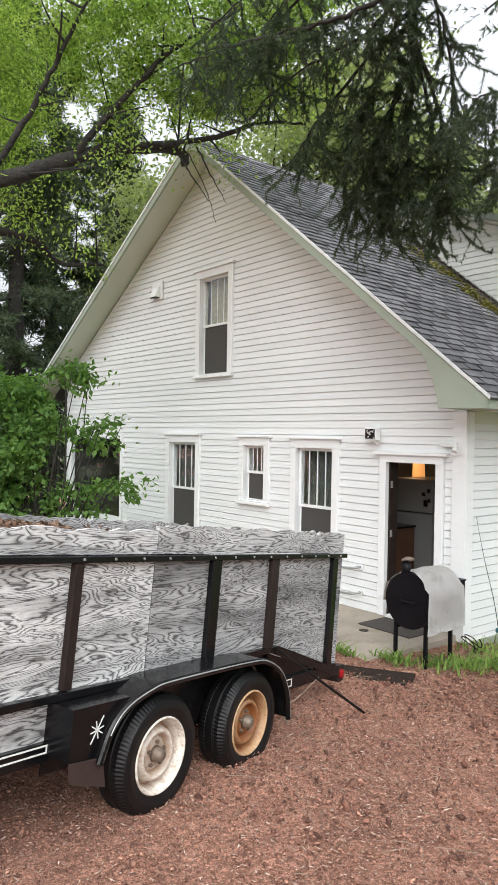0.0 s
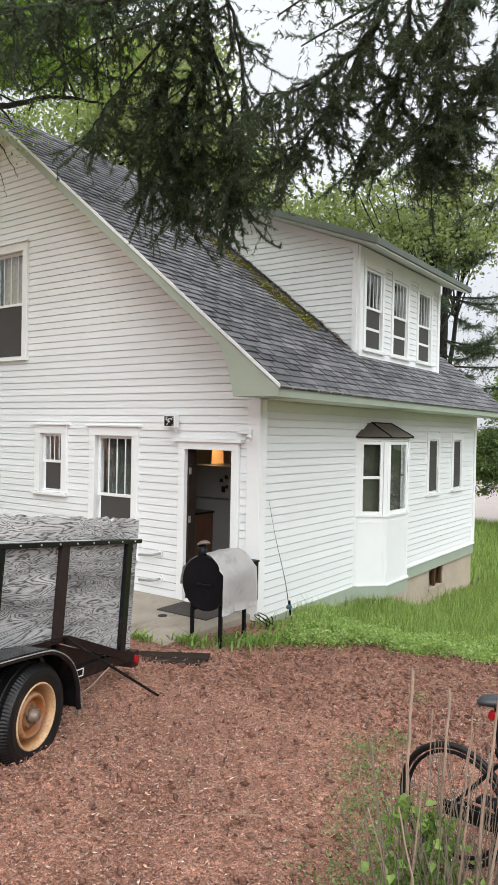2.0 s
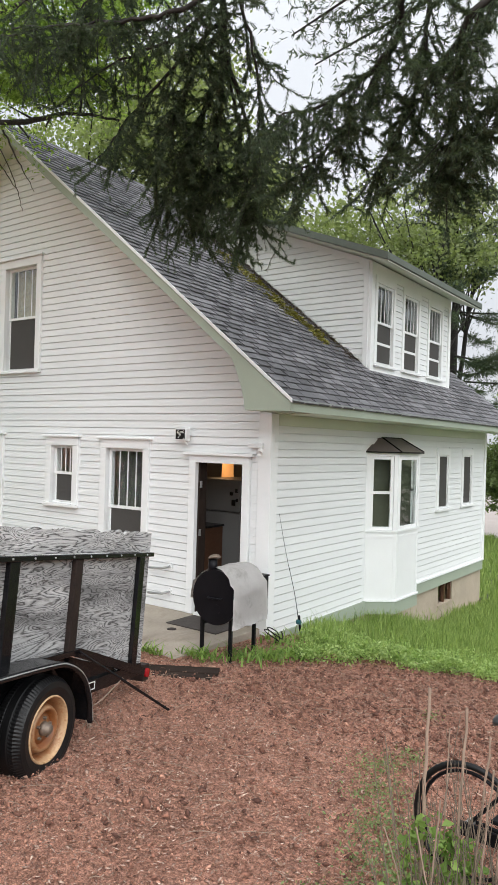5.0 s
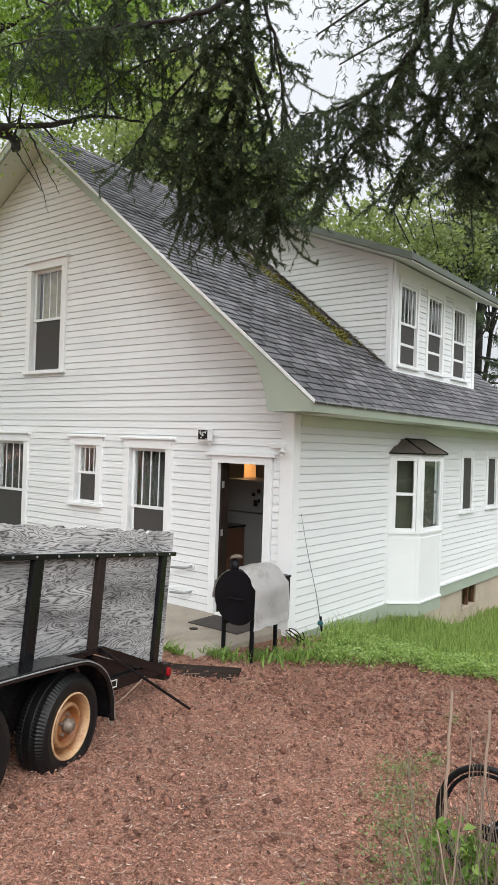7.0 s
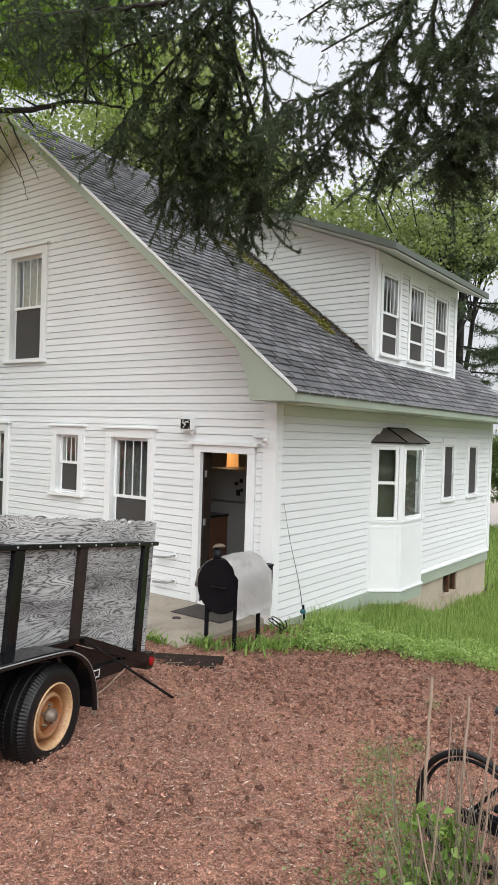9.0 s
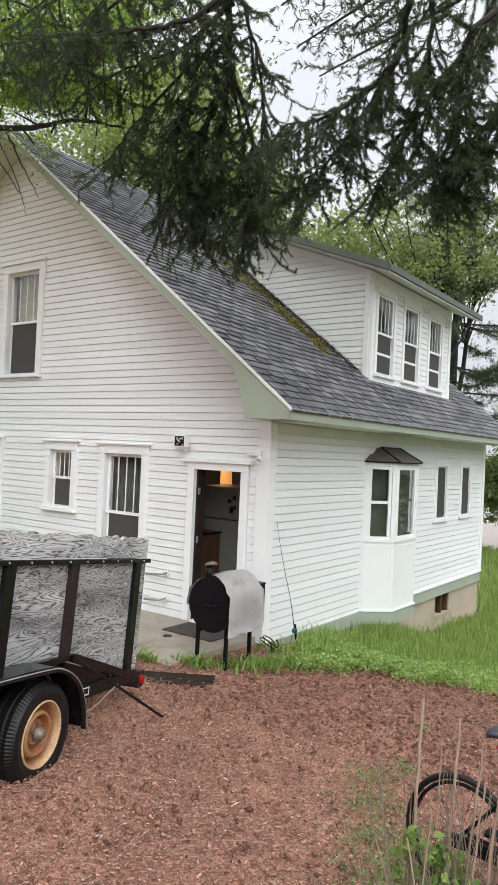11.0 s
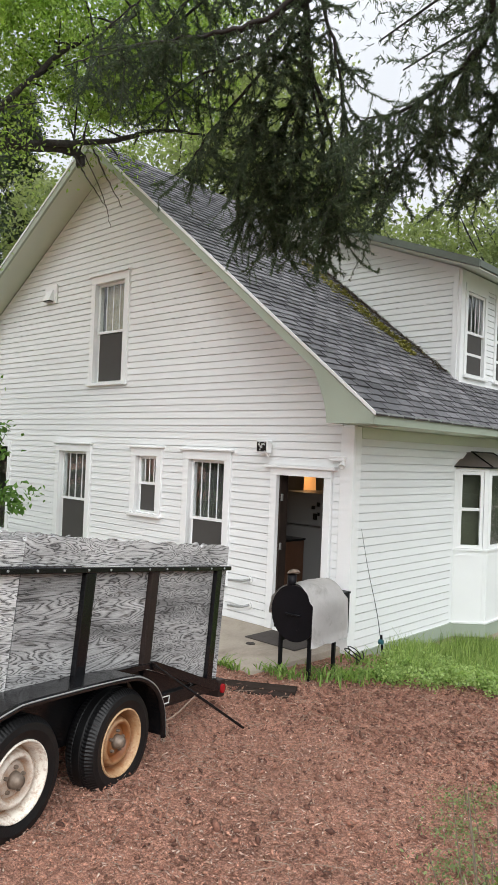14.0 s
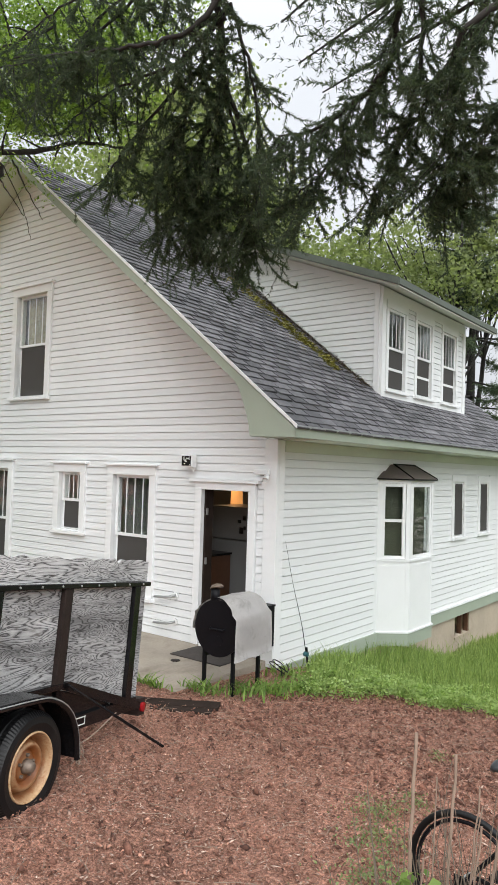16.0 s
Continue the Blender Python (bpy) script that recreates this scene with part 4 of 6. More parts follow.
def wheel(x, y, rim_mat, name_label, flip=1):
    R = 0.328
    w = thing("wheel", name_label, "wheel")
    for key in ("category",):
        del w[key]
    w.parent = trailer
    w.matrix_local = pose(x, y, 0) @ Matrix.Diagonal((flip, 1, 1, 1))
    prof = [(-0.2, 0.2), (-0.207, 0.25), (-0.2, 0.295), (-0.175, 0.322), (-0.16, R), (-0.135, R), (-0.13, R - 0.006), (-0.12, R - 0.006), (-0.115, R), (-0.075, R), (-0.07, R - 0.006),
            (-0.06, R - 0.006), (-0.055, R), (-0.03, R), (-0.015, 0.318), (0.012, 0.296), (0.018, 0.26), (0.008, 0.215), (-0.01, 0.2)]
    tyre = lathe(prof, 180, caps=False)
    for v in tyre.verts:                 # tread blocks round the shoulders
        rr = math.hypot(v.co.y, v.co.z)
        k = round(math.atan2(v.co.z, v.co.y) / (2 * math.pi) * 180)
        if rr > 0.31 and k % 2 == 0 and (v.co.x > -0.06 or v.co.x < -0.13):
            v.co.y, v.co.z = v.co.y * (1 - 0.004 / rr), v.co.z * (1 - 0.004 / rr)
    tpart("tyre", tyre, RUBBER, "worn black tyre", w)
    rim = [(-0.01, 0.208), (0.004, 0.211), (0.012, 0.207), (0.012, 0.2), (0.0, 0.196), (-0.02, 0.192), (-0.032, 0.184), (-0.065, 0.178), (-0.08, 0.168), (-0.075, 0.155), (-0.04, 0.146), (-0.018, 0.134), (-0.014, 0.122), (-0.024, 0.11), (-0.052, 0.101), (-0.056, 0.092), (-0.044, 0.084), (-0.04, 0.07), (-0.04, 0.0)]
    tpart("rim", lathe(rim, 40, caps=False), rim_mat, "", w, True)
    tpart("hub", lathe([(-0.04, 0.046), (-0.012, 0.042), (-0.006, 0.034), (0.014, 0.032), (0.022, 0.022), (0.022, 0.0)], 20), GREASE, "greasy steel hub", w, True)
    nut = lathe([(-0.04, 0.011), (-0.022, 0.010), (-0.018, 0.0)], 6)
    me = bpy.data.meshes.new("lug_nut")
    nut.to_mesh(me)
    nut.free()
    me.materials.append(GREASE)
    for k in range(5):
        a = 2 * math.pi * k / 5 + 0.3
        part("lug_nut", me, GREASE, w).location = (0, 0.066 * math.cos(a), 0.066 * math.sin(a))
    return w


wheel(0.0, -0.907, RIM_WHITE, "trailer wheel with chipped white rim")
wheel(0.0, 0.0, RIM_RUST, "trailer wheel with rusted yellow rim")
wheel(-2.14, -0.907, RIM_WHITE, "trailer wheel with white rim", -1)
wheel(-2.14, 0.0, RIM_RUST, "trailer wheel with rusted rim", -1)
for y in (-0.907, 0):
    tpart("axle", tube([(-1.95, y, -0.02), (-0.19, y, -0.02)], 0.035, 10), BLACK)

for sx, sign in ((SIDE_X, 1), (FAR_X, -1)):
    for a, b in ((TF, -2.453), (-2.445, -0.896), (-0.888, 0.51)):
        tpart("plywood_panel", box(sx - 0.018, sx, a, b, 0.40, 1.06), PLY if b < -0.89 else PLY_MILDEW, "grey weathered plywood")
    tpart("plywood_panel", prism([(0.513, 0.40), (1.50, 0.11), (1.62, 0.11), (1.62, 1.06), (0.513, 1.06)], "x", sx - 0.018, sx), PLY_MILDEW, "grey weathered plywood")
    rng = random.Random(4 + sign)
    for seg in ((TF, -0.892, 1.235), (-0.888, 1.62, 1.272)):
        n = 40
        pts = [(seg[0], 1.098), (seg[1], 1.098)]
        pts += [(lerp(seg[1], seg[0], i / n), seg[2] - (0.06 if sign < 0 else 0) + rng.uniform(-0.012, 0.01) - (0.02 if rng.random() < 0.12 else 0)) for i in range(n + 1)]
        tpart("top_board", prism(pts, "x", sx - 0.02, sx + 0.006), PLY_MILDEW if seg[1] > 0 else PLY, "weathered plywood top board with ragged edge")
    out = (sx + 0.001, sx + 0.046) if sign > 0 else (sx - 0.065, sx - 0.02)
    tpart("top_rail", box(*out, TF, 1.63, 1.058, 1.094, bevel=0.005), BLACK, "black steel top rail")
    for y, lo in ((-3.75, 0.42), (-2.75, 0.42), (-1.545, 0.42), (-0.355, 0.41), (0.39, 0.40), (1.38, 0.11)):
        tpart("post", box(out[0], out[1] - 0.006, y, y + (0.06 if y < -1 else 0.09), lo, 1.057, bevel=0.004), RUST if y < -1 or y == 0.39 else BLACK, "steel side post")
        if y > -1:
            tpart("post_flange", box(out[0], out[1] - 0.02, y + 0.0905, y + 0.115, lo, 1.057), BLACK)
    tpart("bottom_rail", box(out[0], out[1], TF, 0.52, 0.372, 0.412, bevel=0.004), BLACK, "black steel bottom rail")
    tpart("tail_rail", prism([(0.49, 0.412), (0.56, 0.412), (1.63, 0.10), (1.63, 0.05), (1.56, 0.05), (0.49, 0.365)], "x", *out), BLACK, "black steel beavertail rail")
    tpart("tail_plate", prism([(0.47, 0.364), (1.54, 0.052), (1.54, 0.04), (0.47, 0.152)], "x", sx - 0.016, sx), BLACK, "black steel tail side plate")
    tpart("lower_panel", box(sx - 0.018, sx, TF, -1.56, 0.18, 0.371), PLY, "grey weathered plywood")
    tpart("frame_rail", box(sx - 0.04, sx + 0.03, TF, -1.58, 0.085, 0.179, bevel=0.004), BLACK, "black steel frame rail")
    tpart("frame_rail", box(sx - 0.04, sx + 0.03, 0.50, 1.58, 0.05, 0.15, bevel=0.004), BLACK)
for y0, y1, z0, z1 in ((-3.2, -1.60, 0.13, 0.172), (0.56, 0.82, 0.075, 0.135)):
    x = SIDE_X + 0.0302
    for b in ((y0, y1, z1 - 0.008, z1), (y0, y1, z0, z0 + 0.008), (y1 - 0.008, y1, z0 + 0.008, z1 - 0.008)):
        tpart("paint_line", box(x, x + 0.003, *b), PAINT_MARK, "thin white painted outline")
for k in range(14):
    y = -1.5 + k * 0.23
    tpart("bolt", lathe([(0, 0.008), (0.006, 0.007), (0.006, 0)], 8), GALV).location = (SIDE_X + 0.046, y, 1.077)
tpart("deck", box(FAR_X + 0.01, SIDE_X - 0.02, TF, 0.5, 0.33, 0.37), OLD_PLANK, "dark plank deck")
tpart("front_panel", box(FAR_X, SIDE_X - 0.019, TF - 0.02, TF, 0.18, 1.2), PLY)
# fender
FEND = [(-1.42, 0.10), (-1.36, 0.25), (-1.26, 0.345), (-1.08, 0.405), (-0.88, 0.425), (-0.1, 0.425), (0.13, 0.395), (0.31, 0.30), (0.42, 0.15), (0.47, -0.04)]
bm = bmesh.new()
fp = bent([(0, y, z) for y, z in FEND], 5)
for p, q in zip(fp, fp[1:]):
    vs = [bm.verts.new((x, c.y, c.z + dz)) for dz in (0, -0.012) for c in (p, q) for x in (SIDE_X + 0.002, 0.03)]
    for f in ((0, 1, 3, 2), (4, 6, 7, 5), (0, 4, 5, 1), (2, 3, 7, 6), (1, 5, 7, 3), (0, 2, 6, 4)):
        bm.faces.new([vs[i] for i in f])
bmesh.ops.remove_doubles(bm, verts=bm.verts, dist=1e-4)
tpart("fender", bm, BLACK, "black steel tandem fender")
tpart("fender_lip", tube([(0.03, c.y, c.z - 0.018) for c in fp], 0.02, 8), BLACK, "worn fender lip")
# pale tube: worn edge, and the highlight along the lip put in as colour
tpart("lip_edge", tube([(0.046, c.y, c.z - 0.008) for c in fp[4:]], 0.0045, 6), GALV, "bare worn steel edge that doubles as the lip's highlight")
tpart("fender_plate", prism([(-1.60, 0.12), (-1.37, 0.105), (-1.30, 0.28), (-1.2, 0.37), (-1.6, 0.37)], "x", SIDE_X + 0.002, 0.0), BLACK, "black gusset plate")
star = bmesh.new()
for k in range(4):
    a = k * math.pi / 4 + 0.25
    ln = 0.075 if k == 1 else 0.045
    add_box(star, 0.0, 0.003, -ln, ln, -0.0028, 0.0028, m=pose(0.0005, -1.43, 0.245) @ Matrix.Rotation(a, 4, "X"))
tpart("star_mark", star, PAINT_MARK, "white scratched star mark")
tpart("mud_flap", prism([(-1.60, 0.118), (-1.38, 0.10), (-1.345, -0.05), (-1.58, 0.02)], "x", -0.004, 0.014), FLAP, "brown rubber mud flap")
inner = bmesh.new()
add_box(inner, SIDE_X - 0.03, SIDE_X - 0.02, -1.58, 0.5, 0.0, 0.371)
tpart("wheel_well", inner, BLACK)
tpart("tail_light", lathe([(0.0, 0.04), (0.02, 0.038), (0.03, 0.0)], 18, "x"), RED_LENS, "red round side light").location = (SIDE_X + 0.031, 1.69, 0.05)
tpart("tail_bracket", box(SIDE_X - 0.16, SIDE_X + 0.03, 1.64, 1.75, -0.02, 0.12, bevel=0.004), RUST, "rusty tail bracket")
tpart("tail_beam", box(FAR_X, SIDE_X - 0.161, 1.58, 1.635, 0.0, 0.10, bevel=0.004), BLACK)
load = bmesh.new()
nx, ny = 14, 40
gridv = [[load.verts.new((lerp(FAR_X + 0.002, SIDE_X - 0.021, i / nx), lerp(TF + 0.02, 0.45, j / ny), 0.95 + 0.07 * noise.noise(Vector((i * 0.7, j * 0.5, 2)))
                          + 0.2 * min(1, (ny - j) / 12) - 0.25 * max(0, 1 - (ny - j) / 6))) for i in range(nx + 1)] for j in range(ny + 1)]
for j in range(ny):
    for i in range(nx):
        load.faces.new((gridv[j][i], gridv[j][i + 1], gridv[j + 1][i + 1], gridv[j + 1][i]))
dead = leaf_mesh("dead_leaves", np.array([(x, y, 0.98 + 0.07 * noise.noise(Vector(((x - FAR_X) / 1.74 * 14 * 0.7, (y - TF) / 4.5 * 40 * 0.5, 2))) + 0.2 * min(1, (0.45 - y) / 1.4))
                                          for x, y in zip(np.random.default_rng(4).uniform(FAR_X + 0.03, SIDE_X - 0.05, 5200), np.random.default_rng(5).uniform(TF + 0.1, 0.3, 5200))]), 0.038, DEAD_LEAF, 0.6, 1.5, 0.2)
debris = tagged(part("debris_load", load, DIRT_LOAD, None, "", True), "brown dry leaves and dirt heaped in the trailer box", "debris", kind="stuff")
debris.matrix_world = TM
litter = tagged(new("leaf_litter", dead), "dry brown leaves lying on the trailer load", "leaves", kind="stuff")
litter.matrix_world = TM

# prop rod and plank by the tail
inv = TM.inverted()
rod_end = inv @ Vector((-3.86, 4.40, 0.16))
tpart("prop_rod", tube([(SIDE_X + 0.06, 0.5, 0.40), tuple(rod_end)], 0.011, 8), BLACK, "thin black steel prop rod")
plank = tagged(part("plank", box(-0.03, 0.75, -0.09, 0.09, 0.0, 0.036, bevel=0.006), OLD_PLANK), "dark wet wooden plank lying on the soil", "plank")
plank.matrix_world = pose(-4.92, 5.20, 0.065, 0, 0, 32)
plank2 = tagged(part("plank", box(0, 0.6, -0.06, 0.06, 0, 0.03, bevel=0.006), OLD_PLANK), "dark wooden plank lying beside the slab", "plank")
plank2.matrix_world = pose(-4.75, 5.12, 0.07, 0, 0, 30)

# ---- barrel grill ----
GM = pose(-4.70, 6.043, -0.03, 0, 0, 92) @ Matrix.Diagonal((0.87, 1, 1, 1))   # x along the barrel, y to its side
grill = thing("barrel_grill", "black steel barrel smoker grill on thin legs beside the patio", "grill", m=GM)
part("barrel", lathe([(-0.02, 0.0), (-0.02, 0.27), (0.0, 0.29), (0.55, 0.29), (0.57, 0.27), (0.57, 0.0)], 40), GRILL_BLACK, grill, "sooty black barrel", True).location = (0, 0, 0.724)
part("end_seam", lathe([(-0.024, 0.285), (-0.024, 0.297), (0.012, 0.297), (0.012, 0.285)], 40), GRILL_BLACK, grill).location = (0, 0, 0.724)
for x, y in ((0.03, 0.19), (0.03, -0.19), (0.55, -0.19)):
    part("leg", box(x - 0.018, x + 0.018, y - 0.018, y + 0.018, 0.0, 0.72), GRILL_BLACK, grill)
part("frame_bar", box(0.049, 0.531, -0.205, -0.175, 0.40, 0.43), GRILL_BLACK, grill)
part("frame_bar", box(0.049, 0.531, 0.175, 0.205, 0.40, 0.43), GRILL_BLACK, grill)
part("chimney", lathe([(0, 0.052), (0.14, 0.05)], 20, "z"), GRILL_BLACK, grill, "", True).location = (0.03, 0.07, 0.98)
part("chimney_cap", lathe([(0.0, 0.078), (0.012, 0.074), (0.035, 0.05), (0.046, 0.0)], 20, "z"), GREASE, grill, "tilted weathered tin chimney cap", True).matrix_local = pose(0.03, 0.05, 1.135, -16, 8, 0)
part("door_handle", tube(bent([(-0.03, 0.08, 0.72), (-0.06, 0.06, 0.72), (-0.06, -0.08, 0.72), (-0.03, -0.1, 0.72)], 4), 0.01, 8), GRILL_BLACK, grill)
part("damper", lathe([(-0.028, 0.05), (-0.022, 0.05), (-0.022, 0)], 16), GRILL_BLACK, grill).location = (0, -0.03, 0.60)
part("side_shelf", box(0.591, 0.64, -0.24, 0.0, 0.5, 0.86), GRILL_BLACK, grill)
# cover thrown over the barrel
bm = bmesh.new()
n, mlen = 30, 14
rows = []
rng = random.Random(5)
for i in range(mlen + 1):
    x = lerp(0.02, 0.63, i / mlen)
    row = []
    for j in range(n + 1):
        s = lerp(-1.0, 1.0, j / n)
        a = s * 1.5
        hang = max(0, abs(s) - 0.72) / 0.28
        r = 0.306 + 0.01 * noise.noise(Vector((x * 6, s * 5, 1)))
        y, z = -r * math.sin(a), 0.735 + r * math.cos(a)
        if hang:
            y = math.copysign(r * (1 + 0.05 * hang), -s)
            z = 0.735 + r * math.cos(0.72 * 1.5) - hang * ((0.44 if s > 0 else 0.2) + 0.006 * math.sin(i * 0.9))
        xx = x - 0.15 * max(0, s + 0.15) * (1 - i / mlen) - 0.06 * max(0, -s - 0.1) * (1 - i / mlen) + (0.008 * noise.noise(Vector((s * 4, i, 0))) if i in (0, mlen) else 0)
        row.append(bm.verts.new((xx, y + 0.008 * noise.noise(Vector((x * 14, z * 9, 7))), z)))
    rows.append(row)
for a, b in zip(rows, rows[1:]):
    for j in range(n):
        bm.faces.new((a[j], a[j + 1], b[j + 1], b[j]))
bmesh.ops.solidify(bm, geom=bm.faces[:], thickness=0.006)
cover = tagged(part("grill_cover", bm, FABRIC, None, "", True), "weathered grey fabric cover draped over the barrel grill", "cover")
cover.matrix_world = GM

# frayed rope hanging from the tail
tie = bmesh.new()
rng = random.Random(31)
for k in range(9):
    tube(bent([(-0.17, 0.80 + rng.uniform(-0.02, 0.02), -0.06), (-0.16 + rng.uniform(-0.03, 0.03), 0.80 + rng.uniform(-0.05, 0.05), -0.12), (-0.15 + rng.uniform(-0.04, 0.04), 0.80 + rng.uniform(-0.09, 0.07), -0.19)], 4), 0.004, 4, tie)
tube(bent([(-0.17, 0.80, -0.06), (-0.16, 0.95, -0.03), (-0.15, 1.1, 0.03), (-0.15, 1.25, 0.08)], 5), 0.005, 5, tie)
tpart("rope", tie, STALK, "frayed tan rope hanging under the tail")


# ---- fishing rod against the wall, hose bits ----
rod = thing("fishing_rod", "thin dark fishing rod with teal reel leaning on the wall", "fishing rod")
part("blank", tube(bent([(-4.66, 7.74, -0.04), (-4.70, 7.66, 0.45), (-4.77, 7.53, 1.0), (-4.83, 7.44, 1.50)], 5), [0.0055 - 0.00025 * i for i in range(16)], 6), GRILL_BLACK, rod)
part("reel", lathe([(-0.03, 0.015), (-0.025, 0.03), (0.025, 0.03), (0.03, 0.015)], 14), TEAL, rod, "teal plastic reel").location = (-4.66, 7.70, 0.12)
part("grip", tube([(-4.655, 7.745, -0.05), (-4.668, 7.72, 0.2)], 0.013, 8), GRILL_BLACK, rod)
hose = thing("cable_coil", "thin dark cable coiled at the house corner", "cable")
part("loop", tube([(-4.62 + 0.09 * math.cos(k * 0.42) + 0.003 * k, 6.98 + 0.06 * math.sin(k * 0.42), 0.03 + 0.12 * abs(math.sin(k * 0.21)) + 0.002 * k) for k in range(34)], 0.006, 6), GRILL_BLACK, hose)

def blob(c, r, n, clumps, tight=0.3, shell=0.5):
    """Leaf places gathered in clumps inside an ellipsoid."""
    u = RNG.normal(size=(clumps, 3))
    u /= np.linalg.norm(u, axis=1)[:, None]
    rad = RNG.uniform(shell, 1, clumps) ** 0.6
    C = np.array(c) + u * rad[:, None] * np.array(r)
    k = RNG.integers(0, clumps, n)
    off = RNG.normal(size=(n, 3)) * np.array([1, 1, 0.55]) * tight * RNG.uniform(0.4, 1.3, clumps)[k][:, None]
    return C[k] + off


def limb_to(bm, a, b, r0, r1, rng, sag=0.0, wob=0.05):
    a, b = Vector(a), Vector(b)
    mid = a.lerp(b, 0.5) + Vector((rng.uniform(-wob, wob), rng.uniform(-wob, wob), rng.uniform(-wob, wob) - sag)) * (b - a).length
    p = bent([a, mid, b], 4)
    tube(p, [lerp(r0, r1, i / (len(p) - 1)) for i in range(len(p))], 6, bm)
    return p


# ---- maple beside the house: the big limb crosses before the gable ----
maple = thing("maple_tree", "broad maple tree with mossy dark limbs and fresh green leaves", "tree", m=pose(-9.6, 0.4, ground_z(0, 0.4) - 0.1))
MB = Vector((-9.6, 0.4, ground_z(0, 0.4) - 0.1))
rng = random.Random(11)
mp = lambda pts: [tuple(Vector(p) - MB) for p in pts]
tp = bent(mp([(-9.6, 0.4, 0.35), (-9.5, 0.5, 2.4), (-9.3, 0.9, 4.6), (-9.4, 1.0, 7.5), (-9.2, 1.2, 11)]), 6, 0.02, rng)
part("trunk", tube(tp, [lerp(0.36, 0.14, i / (len(tp) - 1)) for i in range(len(tp))], 14), BARK, maple, "ridged dark trunk", True)
MAPLE_LIMBS = [([(-9.35, 0.8, 4.3), (-9.1, 1.9, 5.0), (-8.75, 3.2, 5.55), (-8.62, 3.95, 5.95), (-8.46, 4.70, 6.24), (-8.32, 5.40, 6.34), (-8.34, 5.55, 6.2)], 0.17, 0.085),
         ([(-8.46, 4.70, 6.24), (-8.0, 5.7, 6.5), (-7.6, 6.3, 6.75), (-7.3, 6.85, 6.8)], 0.07, 0.02),
         ([(-8.62, 3.95, 5.95), (-8.1, 4.4, 6.65), (-7.6, 4.8, 7.2), (-6.9, 5.3, 7.6)], 0.075, 0.025),
         ([(-8.9, 3.1, 5.7), (-8.5, 3.4, 6.4), (-8.15, 3.6, 7.0), (-7.7, 3.8, 7.6)], 0.06, 0.025),
         ([(-9.4, 0.9, 4.0), (-9.6, 2.6, 5.0), (-9.6, 3.75, 5.1), (-9.85, 4.4, 4.9), (-9.9, 5.1, 5.0)], 0.12, 0.03),
         ([(-8.32, 5.40, 6.34), (-8.05, 5.45, 5.95), (-7.9, 5.65, 5.6)], 0.022, 0.006),
         ([(-8.15, 5.6, 6.40), (-8.0, 5.75, 6.0), (-7.85, 5.9, 5.62)], 0.02, 0.005),
         ([(-8.2, 5.5, 6.3), (-8.1, 5.8, 5.7), (-7.95, 5.8, 5.35)], 0.012, 0.003),
         ([(-9.4, 1.0, 7.0), (-9.2, 3.0, 8.2), (-8.8, 5.2, 8.8)], 0.09, 0.03),
         ([(-9.3, 1.1, 9.0), (-10.4, 3.2, 10.4), (-11.8, 5.2, 11.2), (-13.2, 6.0, 11.4)], 0.11, 0.03), ([(-9.3, 1.2, 9.6), (-8.9, 3.0, 10.8), (-8.4, 4.8, 11.6)], 0.10, 0.03), ([(-9.4, 0.9, 7.8), (-11.5, 2.6, 9.0), (-13.6, 4.4, 9.8)], 0.10, 0.03)]
leafP = []
for pts, r0, r1 in MAPLE_LIMBS:
    q = bent(mp(pts), 7, 0.012, rng)
    part("limb", tube(q, [lerp(r0, r1, i / (len(q) - 1)) * 0.68 * rng.uniform(0.92, 1.1) for i in range(len(q))], 10), BARK, maple, "", True)
twigs = bmesh.new()
for pts, r0, r1 in (MAPLE_LIMBS[0], MAPLE_LIMBS[1], MAPLE_LIMBS[2], MAPLE_LIMBS[3], MAPLE_LIMBS[8], MAPLE_LIMBS[4]):
    q = bent(pts, 7)
    for k in range(5, len(q), 2):
        d = Vector((rng.uniform(-0.9, 0.9), rng.uniform(-0.7, 0.9), rng.uniform(-0.1, 1.2)))
        e = q[k] + d * rng.uniform(0.5, 1.2)
        limb_to(twigs, q[k] - MB, e - MB, 0.018, 0.004, rng)
        leafP.append((e, 0.35))
tagged(part("twig_mass", twigs, BARK, maple), kind="stuff")
# the highest crowns, mostly above the view, are added to shade gable and soffit
crowns = [((-9.2, 3.9, 8.2), (1.6, 1.8, 1.3), 7500, 90), ((-8.3, 5.0, 7.6), (1.2, 1.3, 0.9), 6000, 60), ((-10.2, 3.2, 7.0), (1.2, 1.4, 0.9), 3500, 40), ((-7.4, 6.0, 7.5), (1.1, 1.1, 0.8), 6500, 55),
          ((-9.9, 2.8, 7.0), (1.0, 1.3, 1.4), 3200, 45), ((-10.8, 3.4, 6.3), (0.9, 1.0, 0.6), 1300, 24), ((-7.9, 4.6, 9.0), (1.6, 1.8, 1.0), 4500, 55), ((-6.9, 6.2, 8.5), (1.3, 1.2, 0.9), 5000, 50),
          ((-11.6, 5.4, 11.0), (2.6, 2.2, 1.3), 4600, 80), ((-8.6, 4.4, 11.4), (2.4, 2.2, 1.2), 2200, 60), ((-13.6, 4.6, 9.6), (1.8, 2.0, 1.3), 3200, 50), ((-9.0, 6.3, 7.9), (0.9, 0.6, 0.5), 1300, 26)]
P = [blob(c, r, int(n * 1.95), int(k * 1.25), 0.18, 0.25) for c, r, n, k in crowns] + [np.array(e) + RNG.normal(size=(110, 3)) * 0.2 for e, _ in leafP]
